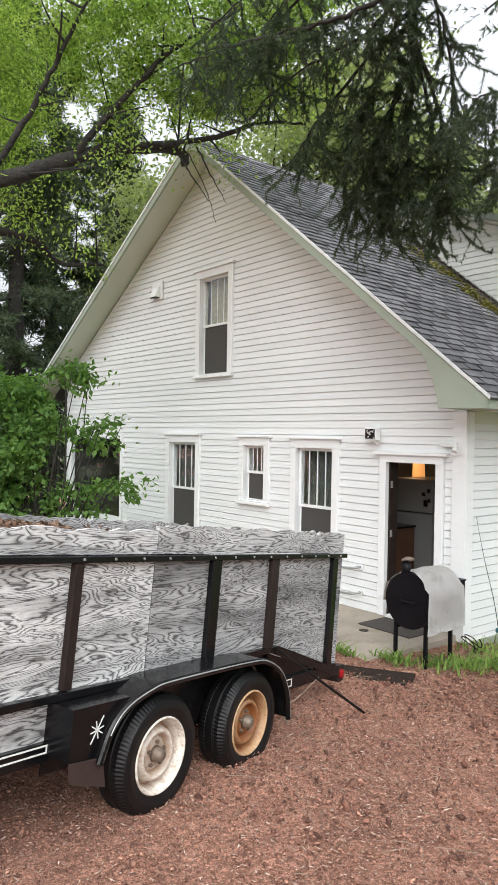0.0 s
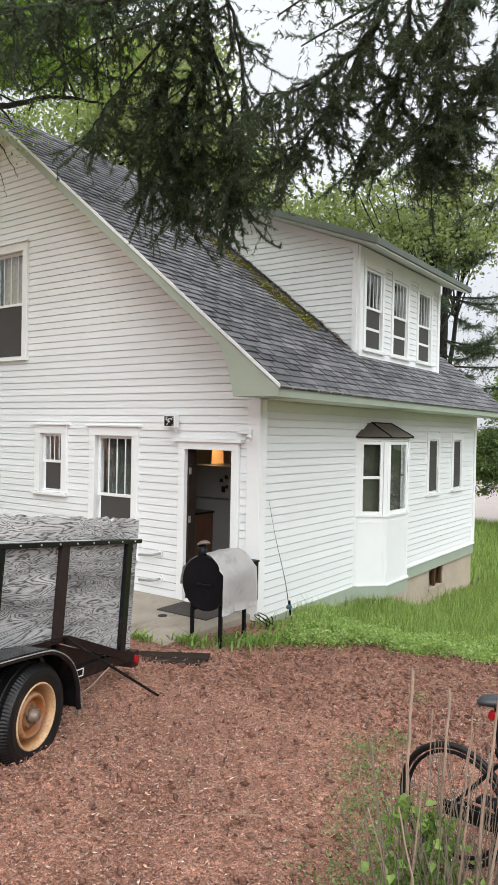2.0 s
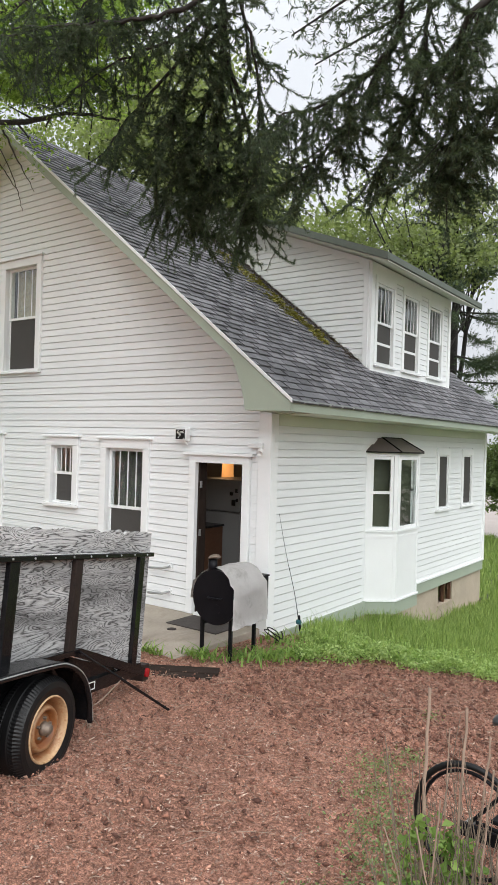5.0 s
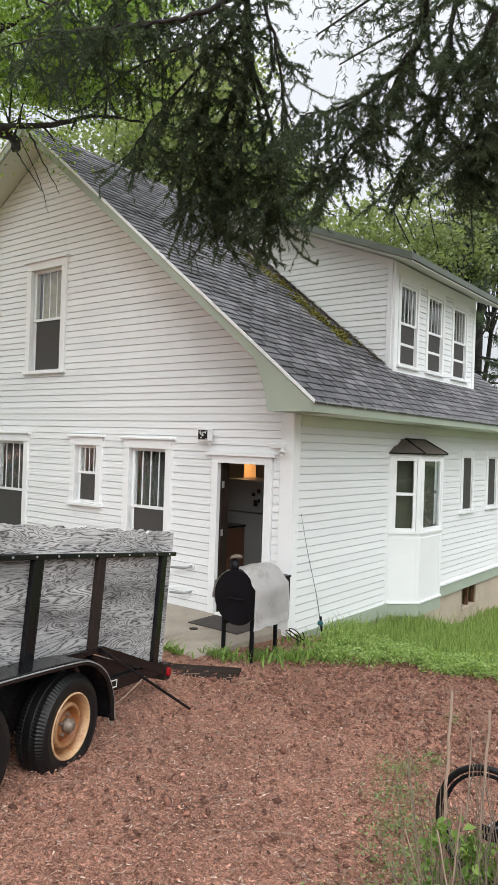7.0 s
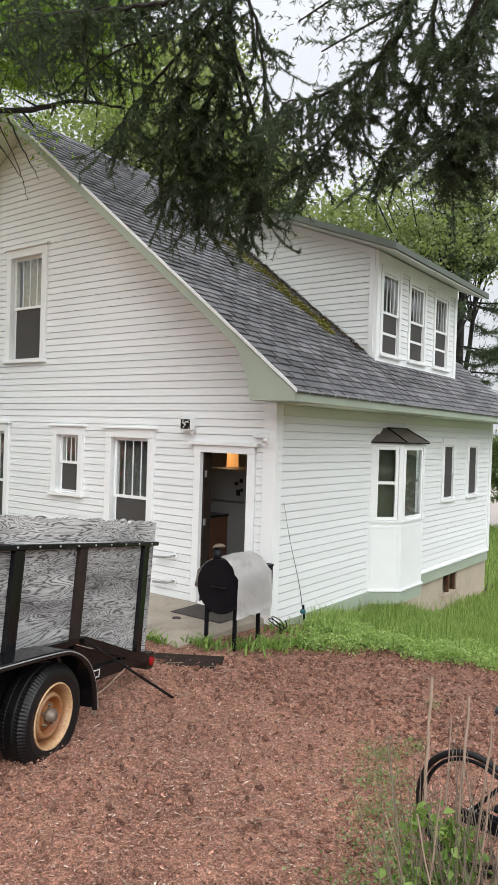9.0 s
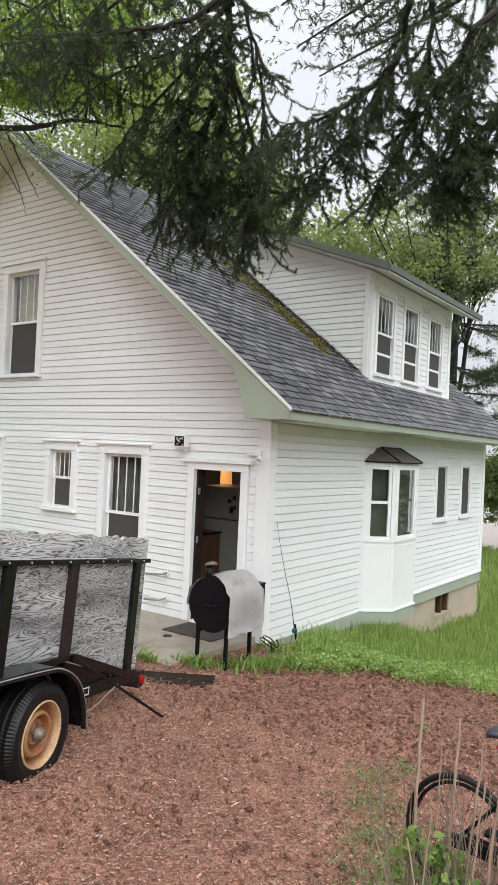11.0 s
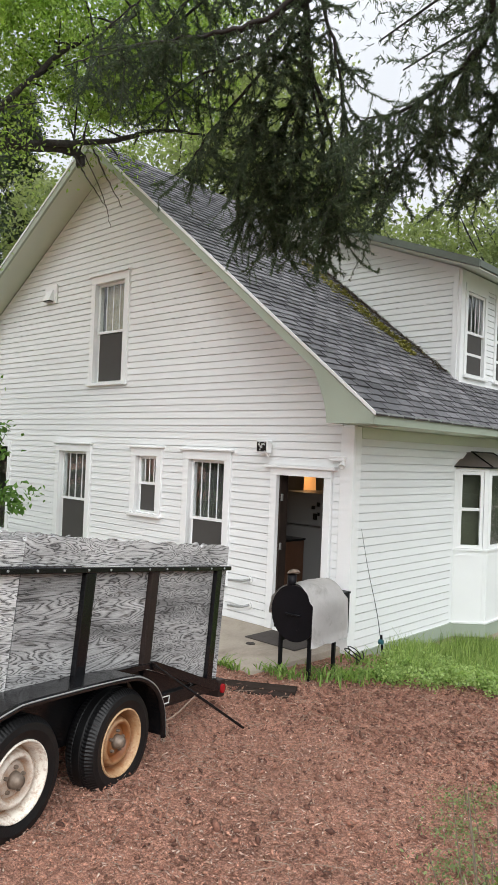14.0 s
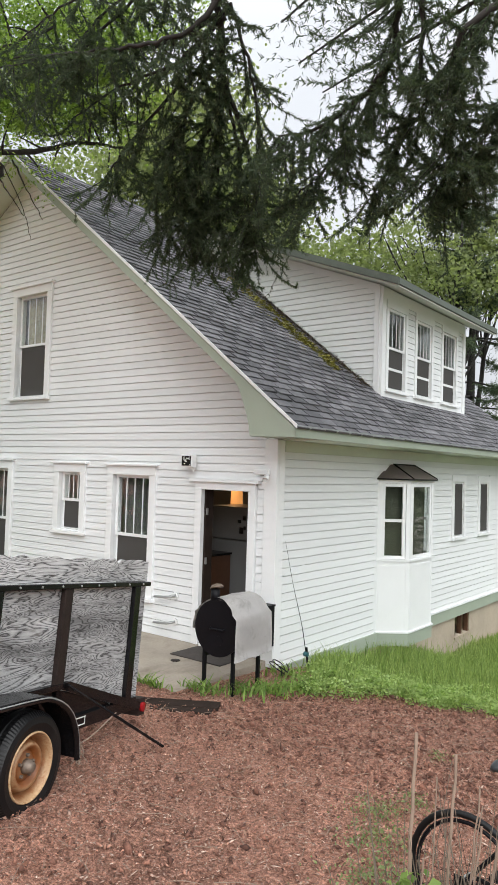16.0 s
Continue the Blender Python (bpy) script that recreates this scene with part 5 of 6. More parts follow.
part("crown", leaf_mesh("crown", np.concatenate(P) - np.array(MB), 0.064, LEAF, 0.46, 0.4, 0.3), LEAF, maple, "fresh green maple leaves")

# ---- spruce whose hanging boughs cross the view ----
SB = Vector((0.9, 6.4, ground_z(0, 6.4) - 0.1))
spruce = thing("spruce_tree", "old spruce with dark drooping boughs over the roof", "tree", m=Matrix.Translation(SB))
rng = random.Random(21)
sp = lambda p: tuple(Vector(p) - SB)
tpz = [sp((0.9 + 0.02 * math.sin(k), 6.4, -0.1 + k * 0.8)) for k in range(17)]
part("trunk", tube(tpz, [lerp(0.27, 0.12, k / 16) for k in range(17)], 14), BARK, spruce, "scaly dark trunk", True)
BOUGHS = [  # main line of each bough, radius, density of side shoots, spread
    ([(0.85, 6.35, 7.6), (-1.6, 5.2, 7.0), (-3.26, 4.29, 6.45), (-3.68, 4.65, 5.78), (-3.98, 4.99, 5.34), (-4.26, 5.32, 4.83), (-4.38, 5.58, 4.52)], 0.06, 1.0),
    ([(-3.5, 4.5, 6.05), (-4.17, 4.41, 5.95), (-4.76, 4.11, 5.95), (-5.25, 3.7, 5.85)], 0.028, 0.9),
    ([(-3.6, 4.6, 5.9), (-4.1, 4.68, 5.45), (-4.35, 4.72, 5.15), (-4.55, 4.78, 4.9)], 0.024, 0.9),
    ([(-3.75, 4.72, 5.72), (-3.75, 5.1, 5.2), (-3.85, 5.45, 4.7), (-4.02, 5.62, 4.5)], 0.024, 1.0),
    ([(-3.8, 4.8, 5.6), (-4.25, 5.0, 5.2), (-4.4, 5.15, 4.95), (-4.5, 5.25, 4.7)], 0.022, 0.9),
    ([(-3.4, 4.4, 6.2), (-4.0, 4.2, 6.3), (-4.7, 4.2, 6.3), (-5.3, 4.3, 6.1)], 0.022, 0.7),
    ([(-3.5, 4.5, 6.1), (-3.45, 4.75, 5.6), (-3.55, 5.0, 5.15), (-3.7, 5.2, 4.75)], 0.018, 0.9),
    ([(-3.3, 4.3, 6.4), (-4.2, 4.25, 6.35), (-5.1, 4.3, 6.15), (-5.75, 4.35, 5.95)], 0.022, 0.8),
    ([(-3.3, 4.35, 6.45), (-4.3, 4.2, 6.6), (-5.2, 4.2, 6.6), (-6.0, 4.2, 6.5)], 0.024, 1.0),
    ([(-3.45, 4.4, 6.15), (-3.7, 4.25, 5.82), (-4.3, 4.05, 5.78), (-5.35, 4.0, 6.02), (-6.3, 4.0, 6.2)], 0.03, 0.85),
    ([(-3.55, 4.5, 6.0), (-4.0, 4.4, 5.72), (-4.6, 4.3, 5.65), (-5.2, 4.3, 5.55)], 0.022, 0.65),
    ([(-3.6, 4.6, 5.9), (-4.2, 4.5, 5.5), (-4.7, 4.5, 5.2), (-4.95, 4.5, 4.98)], 0.02, 0.7),
    ([(-3.8, 4.8, 5.6), (-4.25, 4.95, 5.20), (-4.60, 5.10, 4.93), (-4.82, 5.2, 4.74)], 0.02, 0.8),
    ([(-3.98, 4.99, 5.34), (-4.28, 5.20, 4.93), (-4.52, 5.36, 4.68), (-4.60, 5.42, 4.52)], 0.018, 0.8),
    ([(-3.75, 4.72, 5.72), (-3.88, 5.20, 5.06), (-3.94, 5.40, 4.67), (-4.02, 5.48, 4.44)], 0.018, 0.8),
    ([(0.85, 6.35, 6.6), (-0.9, 5.2, 6.0), (-1.75, 4.26, 5.56), (-2.05, 4.49, 5.13), (-2.48, 4.63, 4.97), (-2.84, 4.68, 4.94), (-3.10, 4.6, 4.93)], 0.05, 0.8),
    ([(-2.05, 4.49, 5.13), (-2.4, 4.65, 4.85), (-2.75, 4.75, 4.62), (-3.04, 4.77, 4.48)], 0.02, 0.8),
    ([(0.85, 6.3, 5.9), (-0.4, 5.0, 5.4), (-1.36, 4.17, 4.98), (-1.63, 4.51, 4.53), (-1.80, 4.83, 4.22)], 0.045, 1.0),
    ([(-1.75, 4.3, 5.5), (-1.85, 4.5, 5.0), (-2.05, 4.7, 4.7), (-2.34, 4.85, 4.42)], 0.022, 0.9),
    ([(-0.6, 4.9, 5.3), (-1.08, 4.43, 4.75), (-1.4, 4.58, 4.58), (-1.84, 4.73, 4.40)], 0.03, 1.0),
    ([(-0.9, 5.2, 6.0), (-1.3, 4.6, 5.5), (-1.55, 4.5, 5.1), (-1.9, 4.6, 4.75)], 0.025, 0.8)]
shoots, NP = bmesh.new(), []
for pts, r, dens in BOUGHS:
    q = bent(pts, 8, 0.012, rng)
    part("bough", tube([p - SB for p in q], [lerp(r, 0.006, (i / (len(q) - 1)) ** 0.7) for i in range(len(q))], 8), TWIG, spruce, "", True)
    for i in range(4, len(q)):
        if q[i].x > -0.8:
            continue
        for _ in range(int((2.05 if q[i].x > -3.2 and pts[0][0] > -3.2 else 1.45) * dens + rng.random() * 1.3)):
            d = Vector((rng.uniform(-1, 1), rng.uniform(-1, 1), rng.uniform(-1.15, 0.2))).normalized()
            ln = rng.uniform(0.16, 0.5)
            e = q[i] + d * ln + Vector((0, 0, -0.35 * ln))
            s = limb_to(shoots, q[i] - SB, e - SB, 0.0045, 0.0015, rng, 0.1)
            for a, b in zip(s, s[1:]):
                NP += [(a.lerp(b, rng.random()) + SB, (b - a).normalized()) for _ in range(34)]
            for _ in range(5):   # side sprays
                o = s[rng.randrange(2, len(s))]
                f = o + Vector((rng.uniform(-1, 1), rng.uniform(-1, 1), rng.uniform(-1.5, 0.1))).normalized() * rng.uniform(0.07, 0.22)
                tube([o, o.lerp(f, 0.5) + Vector((0, 0, 0.01)), f], [0.0018, 0.0015, 0.001], 3, shoots)
                dd = (f - o).normalized()
                NP += [(o.lerp(f, rng.random()) + SB, dd) for _ in range(42)]
tagged(part("spray", shoots, TWIG, spruce), kind="stuff")


def needle_mesh(name, items, size, material, origin):
    """Needles: thin three-sided blades standing off their shoots."""
    A = np.array([tuple(a) for a, _ in items]) - np.array(origin)
    D = np.array([tuple(d) for _, d in items])
    n = len(A)
    o = RNG.normal(size=(n, 3))
    o -= D * (o * D).sum(1)[:, None]
    o /= np.linalg.norm(o, axis=1)[:, None] + 1e-9
    d = o * 0.7 + D * 0.7
    s = np.cross(d, RNG.normal(size=(n, 3)))
    s /= np.linalg.norm(s, axis=1)[:, None] + 1e-9
    L = (size * RNG.uniform(0.7, 1.4, n))[:, None]
    V = np.stack([A + s * L * 0.1, A - s * L * 0.1, A + d * L], 1).reshape(-1, 3)
    me = bpy.data.meshes.new(name)
    me.vertices.add(3 * n)
    me.vertices.foreach_set("co", V.ravel())
    me.loops.add(3 * n)
    me.loops.foreach_set("vertex_index", np.arange(3 * n))
    me.polygons.add(n)
    me.polygons.foreach_set("loop_start", np.arange(0, 3 * n, 3))
    me.polygons.foreach_set("loop_total", np.full(n, 3))
    me.materials.append(material)
    me.update()
    return me


# upper crown, mostly above the view, added to shade the roof and dormer
upper, UP = bmesh.new(), []
for k in range(64):
    a, z = rng.uniform(0, 2 * math.pi), rng.uniform(7.6, 12.4)
    ln = 4.4 * (1.25 - z / 16) * rng.uniform(0.7, 1.1)
    o = Vector((0, 0, z))
    s = limb_to(upper, o, o + Vector((math.cos(a) * ln, math.sin(a) * ln, -0.12 * ln)), 0.04, 0.01, rng, 0.05)
    for p, q in zip(s[1:], s[2:]):
        for _ in range(9):
            f = p.lerp(q, rng.random())
            d = Vector((rng.uniform(-1, 1), rng.uniform(-1, 1), rng.uniform(-0.8, 0.2))).normalized()
            UP += [(f + d * rng.uniform(0, 0.5) + SB, d) for _ in range(24)]
for k in range(30):   # unseen boughs over the roof, added above the view to shade dormer and gable
    a, z = radians(rng.uniform(158, 205)), rng.uniform(8.2, 11.5)
    ln = rng.uniform(4.2, 7.4)
    o = Vector((0, 0, z))
    s = limb_to(upper, o, o + Vector((math.cos(a) * ln, math.sin(a) * ln, -0.05 * ln)), 0.05, 0.012, rng, 0.02)
    for p, q in zip(s[2:], s[3:]):
        for _ in range(16):
            f = p.lerp(q, rng.random())
            d = Vector((rng.uniform(-1, 1), rng.uniform(-1, 1), rng.uniform(-0.6, 0.2))).normalized()
            UP += [(f + d * rng.uniform(0, 0.6) + SB, d) for _ in range(28)]
tagged(part("upper_spray", upper, TWIG, spruce), kind="stuff")
part("upper_needles", needle_mesh("upper_needles", UP, 0.075, NEEDLE, SB), NEEDLE, spruce)
part("needles", needle_mesh("needles", NP, 0.032, NEEDLE, SB), NEEDLE, spruce, "dark green spruce needles")


def limb_stem(a, b, rng):
    bm = bmesh.new()
    limb_to(bm, a, b, 0.07, 0.02, rng, 0.0, 0.08)
    return bm


# ---- trees round the house ----
def leafy_tree(name, label, base, height, lean, crowns, size, material, trunk_r=0.2, seed=1, clump=0.4):
    rng = random.Random(seed)
    B = Vector(base)
    t = thing(name, label, "tree", m=Matrix.Translation(B))
    top = Vector((lean[0], lean[1], height))
    q = bent([(0, 0, -0.2), tuple(top * 0.35 + Vector((rng.uniform(-0.3, 0.3), rng.uniform(-0.3, 0.3), 0))), tuple(top * 0.7), tuple(top)], 6, 0.02, rng)
    part("trunk", tube(q, [lerp(trunk_r, trunk_r * 0.25, i / (len(q) - 1)) for i in range(len(q))], 10), BARK, t, "", True)
    limbs, P = bmesh.new(), []
    for c, r, n, k in crowns:
        P.append(blob(c, r, n, k, clump, 0.2))
        for _ in range(7):
            u = Vector((rng.uniform(-1, 1) * r[0], rng.uniform(-1, 1) * r[1], rng.uniform(-0.6, 1) * r[2])) * 0.75
            s = min(max((c[2] - B.z) / height - 0.25, 0.15), 0.9)
            limb_to(limbs, q[int(s * (len(q) - 1))], Vector(c) + u - B, trunk_r * 0.3, 0.012, rng, -0.05, 0.1)
    tagged(part("branch_mass", limbs, BARK, t), kind="stuff")
    part("crown", leaf_mesh("crown", np.concatenate(P) - np.array(B), size, material, 0.65, 0.4, 0.2), material, t, "")
    return t


gz = ground_z
leafy_tree("ash_tree", "tall leafy tree behind the house", (-20, 17, -1.2), 15, (1, 0, 0), [((-18.5, 17, 10), (4, 3, 4.5), 21000, 170), ((-16.6, 18, 12.6), (2.9, 2.6, 3.6), 15000, 150), ((-21, 14, 9), (3, 3, 4), 9000, 80)], 0.17, FAR_LEAF, 0.3, 5, 0.6)
leafy_tree("ash_tree", "tall leafy tree behind the roof ridge", (-15.5, 22, -1.5), 16, (0.5, 0, 0), [((-16, 21, 10.5), (3.0, 3, 3.2), 11000, 120), ((-12.0, 22, 9.0), (1.9, 2.0, 1.8), 3600, 55)], 0.18, FAR_LEAF, 0.3, 6, 0.6)
leafy_tree("birch_tree", "slender pale-leaved tree behind the dormer", (-8.5, 21.5, -1.5), 13, (0.4, 0, 0), [((-8.6, 21, 8.4), (1.4, 1.5, 1.3), 3600, 50), ((-9.4, 20, 10.0), (1.1, 1.2, 1.0), 600, 20), ((-7.4, 22, 8.2), (1.0, 1.0, 0.8), 800, 18), ((-10.6, 22, 10.0), (1.1, 1.3, 1.3), 1200, 24)], 0.14, FAR_LEAF, 0.13, 7, 0.45)
leafy_tree("birch_tree", "slender pale-leaved tree beside the road", (-8.9, 23.5, -1.5), 12, (1.3, 0, 0), [((-8.0, 23, 9.2), (1.3, 1.2, 1.5), 3600, 45), ((-6.6, 24, 10.4), (1.4, 1, 1.4), 2400, 34)], 0.14, FAR_LEAF, 0.13, 8, 0.4)
BUSH_LEAF = leaf_material("bush_leaf", (0.10, 0.14, 0.06), (0.22, 0.28, 0.12), 0.4)
lilac = leafy_tree("lilac_bush", "dense many-stemmed green bush beside the pale road", (-7.0, 28.9, gz(0, 28.9)), 3.6, (0.2, 0, 0), [((-7.4, 28.9, 1.8), (1.7, 1.3, 1.7), 15000, 130), ((-5.9, 29.1, 2.6), (1.8, 1.3, 1.9), 12000, 100), ((-8.6, 28.8, 1.4), (0.8, 0.9, 1.5), 7000, 60), ((-6.3, 29.0, 0.5), (1.3, 0.9, 0.7), 6500, 60), ((-7.3, 28.9, 3.9), (1.5, 1.2, 0.9), 7000, 70)], 0.105, BUSH_LEAF, 0.07, 9, 0.25)
rng = random.Random(19)
for k in range(6):
    e = (rng.uniform(-1.5, 1.0), rng.uniform(-0.4, 0.4), rng.uniform(1.8, 2.8))
    part("stem", limb_stem((rng.uniform(-0.35, 0.35), rng.uniform(-0.2, 0.2), -0.1), e, rng), BARK, lilac, "", True)


def conifer(name, label, base, height, spread, bare, seed, r=0.2, droop=0.25, dens=1.0, size=0.16, one_side=None):
    """A pine or spruce: straight trunk, whorls of boughs with needle tufts."""
    rng = random.Random(seed)
    B = Vector(base)
    t = thing(name, label, "tree", m=Matrix.Translation(B))
    part("trunk", tube([(0.03 * math.sin(k), 0, -0.2 + k * (height + 0.2) / 12) for k in range(13)], [lerp(r, 0.03, k / 12) for k in range(13)], 10), BARK, t, "", True)
    bm, items = bmesh.new(), []
    z = bare
    while z < height:
        for _ in range(rng.randint(3, 5)):
            a = rng.uniform(0, 2 * math.pi)
            ln = spread * (1 - (z - bare) / (height - bare) * 0.8) * rng.uniform(0.6, 1.1)
            e = Vector((math.cos(a) * ln, math.sin(a) * ln, z - droop * ln + rng.uniform(-0.1, 0.2)))
            s = limb_to(bm, (0, 0, z), e, 0.035, 0.008, rng, 0.06)
            for p, q in zip(s[2:], s[3:]):
                for _ in range(int(5 * dens)):
                    o = p.lerp(q, rng.random())
                    d = Vector((rng.uniform(-1, 1), rng.uniform(-1, 1), rng.uniform(-0.7, 0.3))).normalized()
                    f = o + d * rng.uniform(0.15, 0.5)
                    items += [(o.lerp(f, rng.random()) + B, d) for _ in range(9)]
        z += rng.uniform(0.35, 0.6)
    tagged(part("branch_mass", bm, TWIG, t), kind="stuff")
    part("needles", needle_mesh("needles", items, size, NEEDLE, B), NEEDLE, t, "")
    return t


conifer("spruce_tree", "tall dark spruce beyond the porch", (-17.7, 6.7, -0.1), 15, 3.0, 2.2, 31, 0.30, 0.35, 2.4, 0.17)
conifer("spruce_tree", "dark spruce behind the porch", (-22, 9.5, -0.4), 16, 3.6, 1.2, 32, 0.32, 0.35, 2.4, 0.2)
conifer("spruce_tree", "dark spruce behind the porch", (-19.5, 3.5, -0.1), 14, 3.0, 1.6, 33, 0.28, 0.35, 2.4, 0.18)
conifer("spruce_tree", "dark spruce in the thicket beyond the porch", (-24.5, 5.5, -0.2), 15, 3.6, 0.6, 35, 0.3, 0.35, 2.4, 0.2)
conifer("spruce_tree", "dark spruce in the thicket beyond the porch", (-26, 14, -0.8), 17, 4.0, 0.8, 36, 0.3, 0.35, 2.4, 0.22)
# spruces out of view, added so the side windows reflect something dark
for x, y, s in ((0.5, 27, 41), (4.5, 30, 42), (9, 26, 43), (15, 1, 44), (17, 6.5, 45)):
    conifer("spruce_tree", "unseen dark spruce added for window reflections", (x, y, gz(0, y)), 13, 3.2, 0.8, s, 0.28, 0.3, 1.6, 0.22)
conifer("pine_tree", "tall dark pine beside the dormer with open boughs", (-8.3, 23.0, gz(0, 23.0)), 14, 4.6, 5.6, 34, 0.24, 0.06, 5.0, 0.10)

# shrub at the porch
shrub = thing("shrub", "dense green leafy shrub before the porch", "shrub", m=pose(-9.9, 4.2, gz(0, 4.2)))
SO = np.array((-9.9, 4.2, gz(0, 4.2)))
rng = random.Random(44)
stems = bmesh.new()
SP = []
for c, r, n, k in (((-10.5, 3.7, 2.1), (0.75, 0.8, 0.95), 5200, 90), ((-10.3, 3.3, 1.3), (0.7, 0.7, 0.8), 3200, 60), ((-10.8, 4.0, 2.95), (0.55, 0.7, 0.4), 1700, 34), ((-9.8, 4.6, 3.2), (0.25, 0.5, 0.2), 420, 12),
                   ((-10.1, 4.3, 2.5), (0.35, 0.5, 0.3), 620, 16), ((-9.6, 5.0, 2.4), (0.22, 0.4, 0.28), 330, 11), ((-9.45, 5.2, 1.6), (0.25, 0.45, 0.16), 300, 10), ((-9.8, 4.6, 1.4), (0.35, 0.5, 0.3), 480, 12)):
    SP.append(blob(c, r, n, k, 0.14, 0.3))
    for _ in range(5):
        limb_to(stems, (rng.uniform(-0.3, 0.3), rng.uniform(-0.2, 0.2), 0), Vector(c) - Vector(SO) + Vector((rng.uniform(-0.3, 0.3), rng.uniform(-0.3, 0.3), 0.1)), 0.02, 0.005, rng)
part("stem_mass", stems, TWIG, shrub)
part("leaves", leaf_mesh("leaves", np.concatenate(SP) - SO, 0.11, SHRUB_LEAF, 0.55, 0.7, 0.2, (0.2, 0, -0.6)), SHRUB_LEAF, shrub, "pointed green leaves")

# ---- lawn and grass ----
YOUNG = leaf_material("young_leaf", (0.09, 0.16, 0.04), (0.27, 0.38, 0.11), 0.4)


def lawn_edge(x):
    e = 6.85 + 1.3 * (-4 - x) if x < -4 else (6.85 + 0.6 * (x + 4) if x < -2.7 else 7.63 + 0.35 * (x + 2.7))
    return min(max(e, 6.7), 10.0) + 0.24 * noise.noise(Vector((x * 2.3, 0, 5))) + 0.16 * noise.noise(Vector((x * 7.1, 0, 2)))


nx = 60
lx = [lerp(-4.88, 4, i / 120) for i in range(121)] + [8, 16, 40, 120, 2400]
verts, faces = [], []
for x in lx:
    e = lawn_edge(x) + 0.3 + 0.12 * noise.noise(Vector((x * 9, 1, 1)))
    ys = [e, e + 0.05] + [lerp(e + 0.3, 17, j / 20) for j in range(21)] + [19, 22, 26, 32, 40, 80, 300, 2400]
    for k, y in enumerate(ys):
        verts.append((x, y, gz(x, y) + (-0.02 if k == 0 else 0.0 if k == 1 else 0.025 + 0.02 * noise.noise(Vector((x * 2, y * 2, 1))))))
m_ = len(ys)
for i in range(len(lx) - 1):
    for j in range(m_ - 1):
        faces.append((i * m_ + j, (i + 1) * m_ + j, (i + 1) * m_ + j + 1, i * m_ + j + 1))
lawn = tagged(new("lawn", mesh_from("lawn", verts, faces, LAWN, True)), "rough green lawn falling away beside the house", "lawn", kind="structure")
tagged(new("lawn_back", ground_mesh("lawn_back", [-2400, -120, -60, -40, -30, -24, -20, -16.4, -12, -8, -4.9], [15.86, 16.6, 17.5, 19, 22, 26, 32, 40, 80, 300, 2400], LAWN, 0, 0.04)), "rough green lawn behind the house", "lawn", kind="structure")
tagged(new("lawn_porch", ground_mesh("lawn_porch", [-120, -60, -40, -30, -24, -20, -16.4, -12, -9.8], [-10, -5, 0, 2, 4, 5, 6, 6.6, 7.2], LAWN, 0, 0.04)), "rough green lawn before the porch", "lawn", kind="structure")
# lawn out of view, added so the bay panes reflect green instead of soil
far_lawn = ground_mesh("lawn_drive", [2.4, 3.2, 4, 6, 9, 14, 20, 40, 120], [-60, -30, -14] + [-6 + 0.25 * k for k in range(67)], LAWN, 0, 0.03)
for v in far_lawn.vertices:
    if v.co.x < 2.5:
        v.co.x += 0.3 * noise.noise(Vector((v.co.y * 0.7, 3, 1))) + 0.15 * noise.noise(Vector((v.co.y * 2.3, 7, 1)))
        v.co.z -= 0.035
tagged(new("lawn_drive", far_lawn), "unseen rough lawn added beyond the drive for window reflections", "lawn", kind="structure")
road = tagged(new("road", ground_mesh("road", [-90, -40, -20, -10, -5, 0, 10, 60], [31.5, 33, 36, 39.5, 48, 62], ROADM, 0, 0.08)), "pale gravel road beyond the lawn", "road", kind="structure")


def blades(name, X, Y, H, W, material, lean=0.35):
    n = len(X)
    Z = np.array([gz(x, y) for x, y in zip(X, Y)]) + 0.03
    a = RNG.uniform(0, 2 * np.pi, n)
    h = H * RNG.uniform(0.5, 1.3, n)
    w = W * RNG.uniform(0.6, 1.3, n)
    l1, b = RNG.uniform(0.1, 1.0, n) * lean * h, RNG.uniform(0, 2 * np.pi, n)
    base = np.stack([X, Y, Z], 1)
    side = np.stack([np.cos(a), np.sin(a), 0 * a], 1) * w[:, None]
    bend = np.stack([np.cos(b), np.sin(b), 0 * b], 1) * l1[:, None]
    up = np.array([0, 0, 1.0]) * h[:, None]
    V = np.stack([base - side, base + side, base + up * 0.6 + bend * 0.4 - side * 0.7, base + up * 0.6 + bend * 0.4 + side * 0.7, base + up + bend * 1.4], 1).reshape(-1, 3)
    k = 5 * np.arange(n)[:, None]
    T3 = np.concatenate([k + [0, 1, 3], k + [0, 3, 2], k + [2, 3, 4]], 1).reshape(-1, 3)
    me = bpy.data.meshes.new(name)
    me.vertices.add(len(V))
    me.vertices.foreach_set("co", V.ravel())
    me.loops.add(T3.size)
    me.loops.foreach_set("vertex_index", T3.ravel())
    me.polygons.add(len(T3))
    me.polygons.foreach_set("loop_start", np.arange(0, T3.size, 3))
    me.polygons.foreach_set("loop_total", np.full(len(T3), 3))
    me.materials.append(material)
    me.update()
    return me


def scatter(n, x0, x1, y0, y1, keep):
    X, Y = RNG.uniform(x0, x1, n), RNG.uniform(y0, y1, n)
    ok = np.array([keep(x, y) for x, y in zip(X, Y)])
    return X[ok], Y[ok]


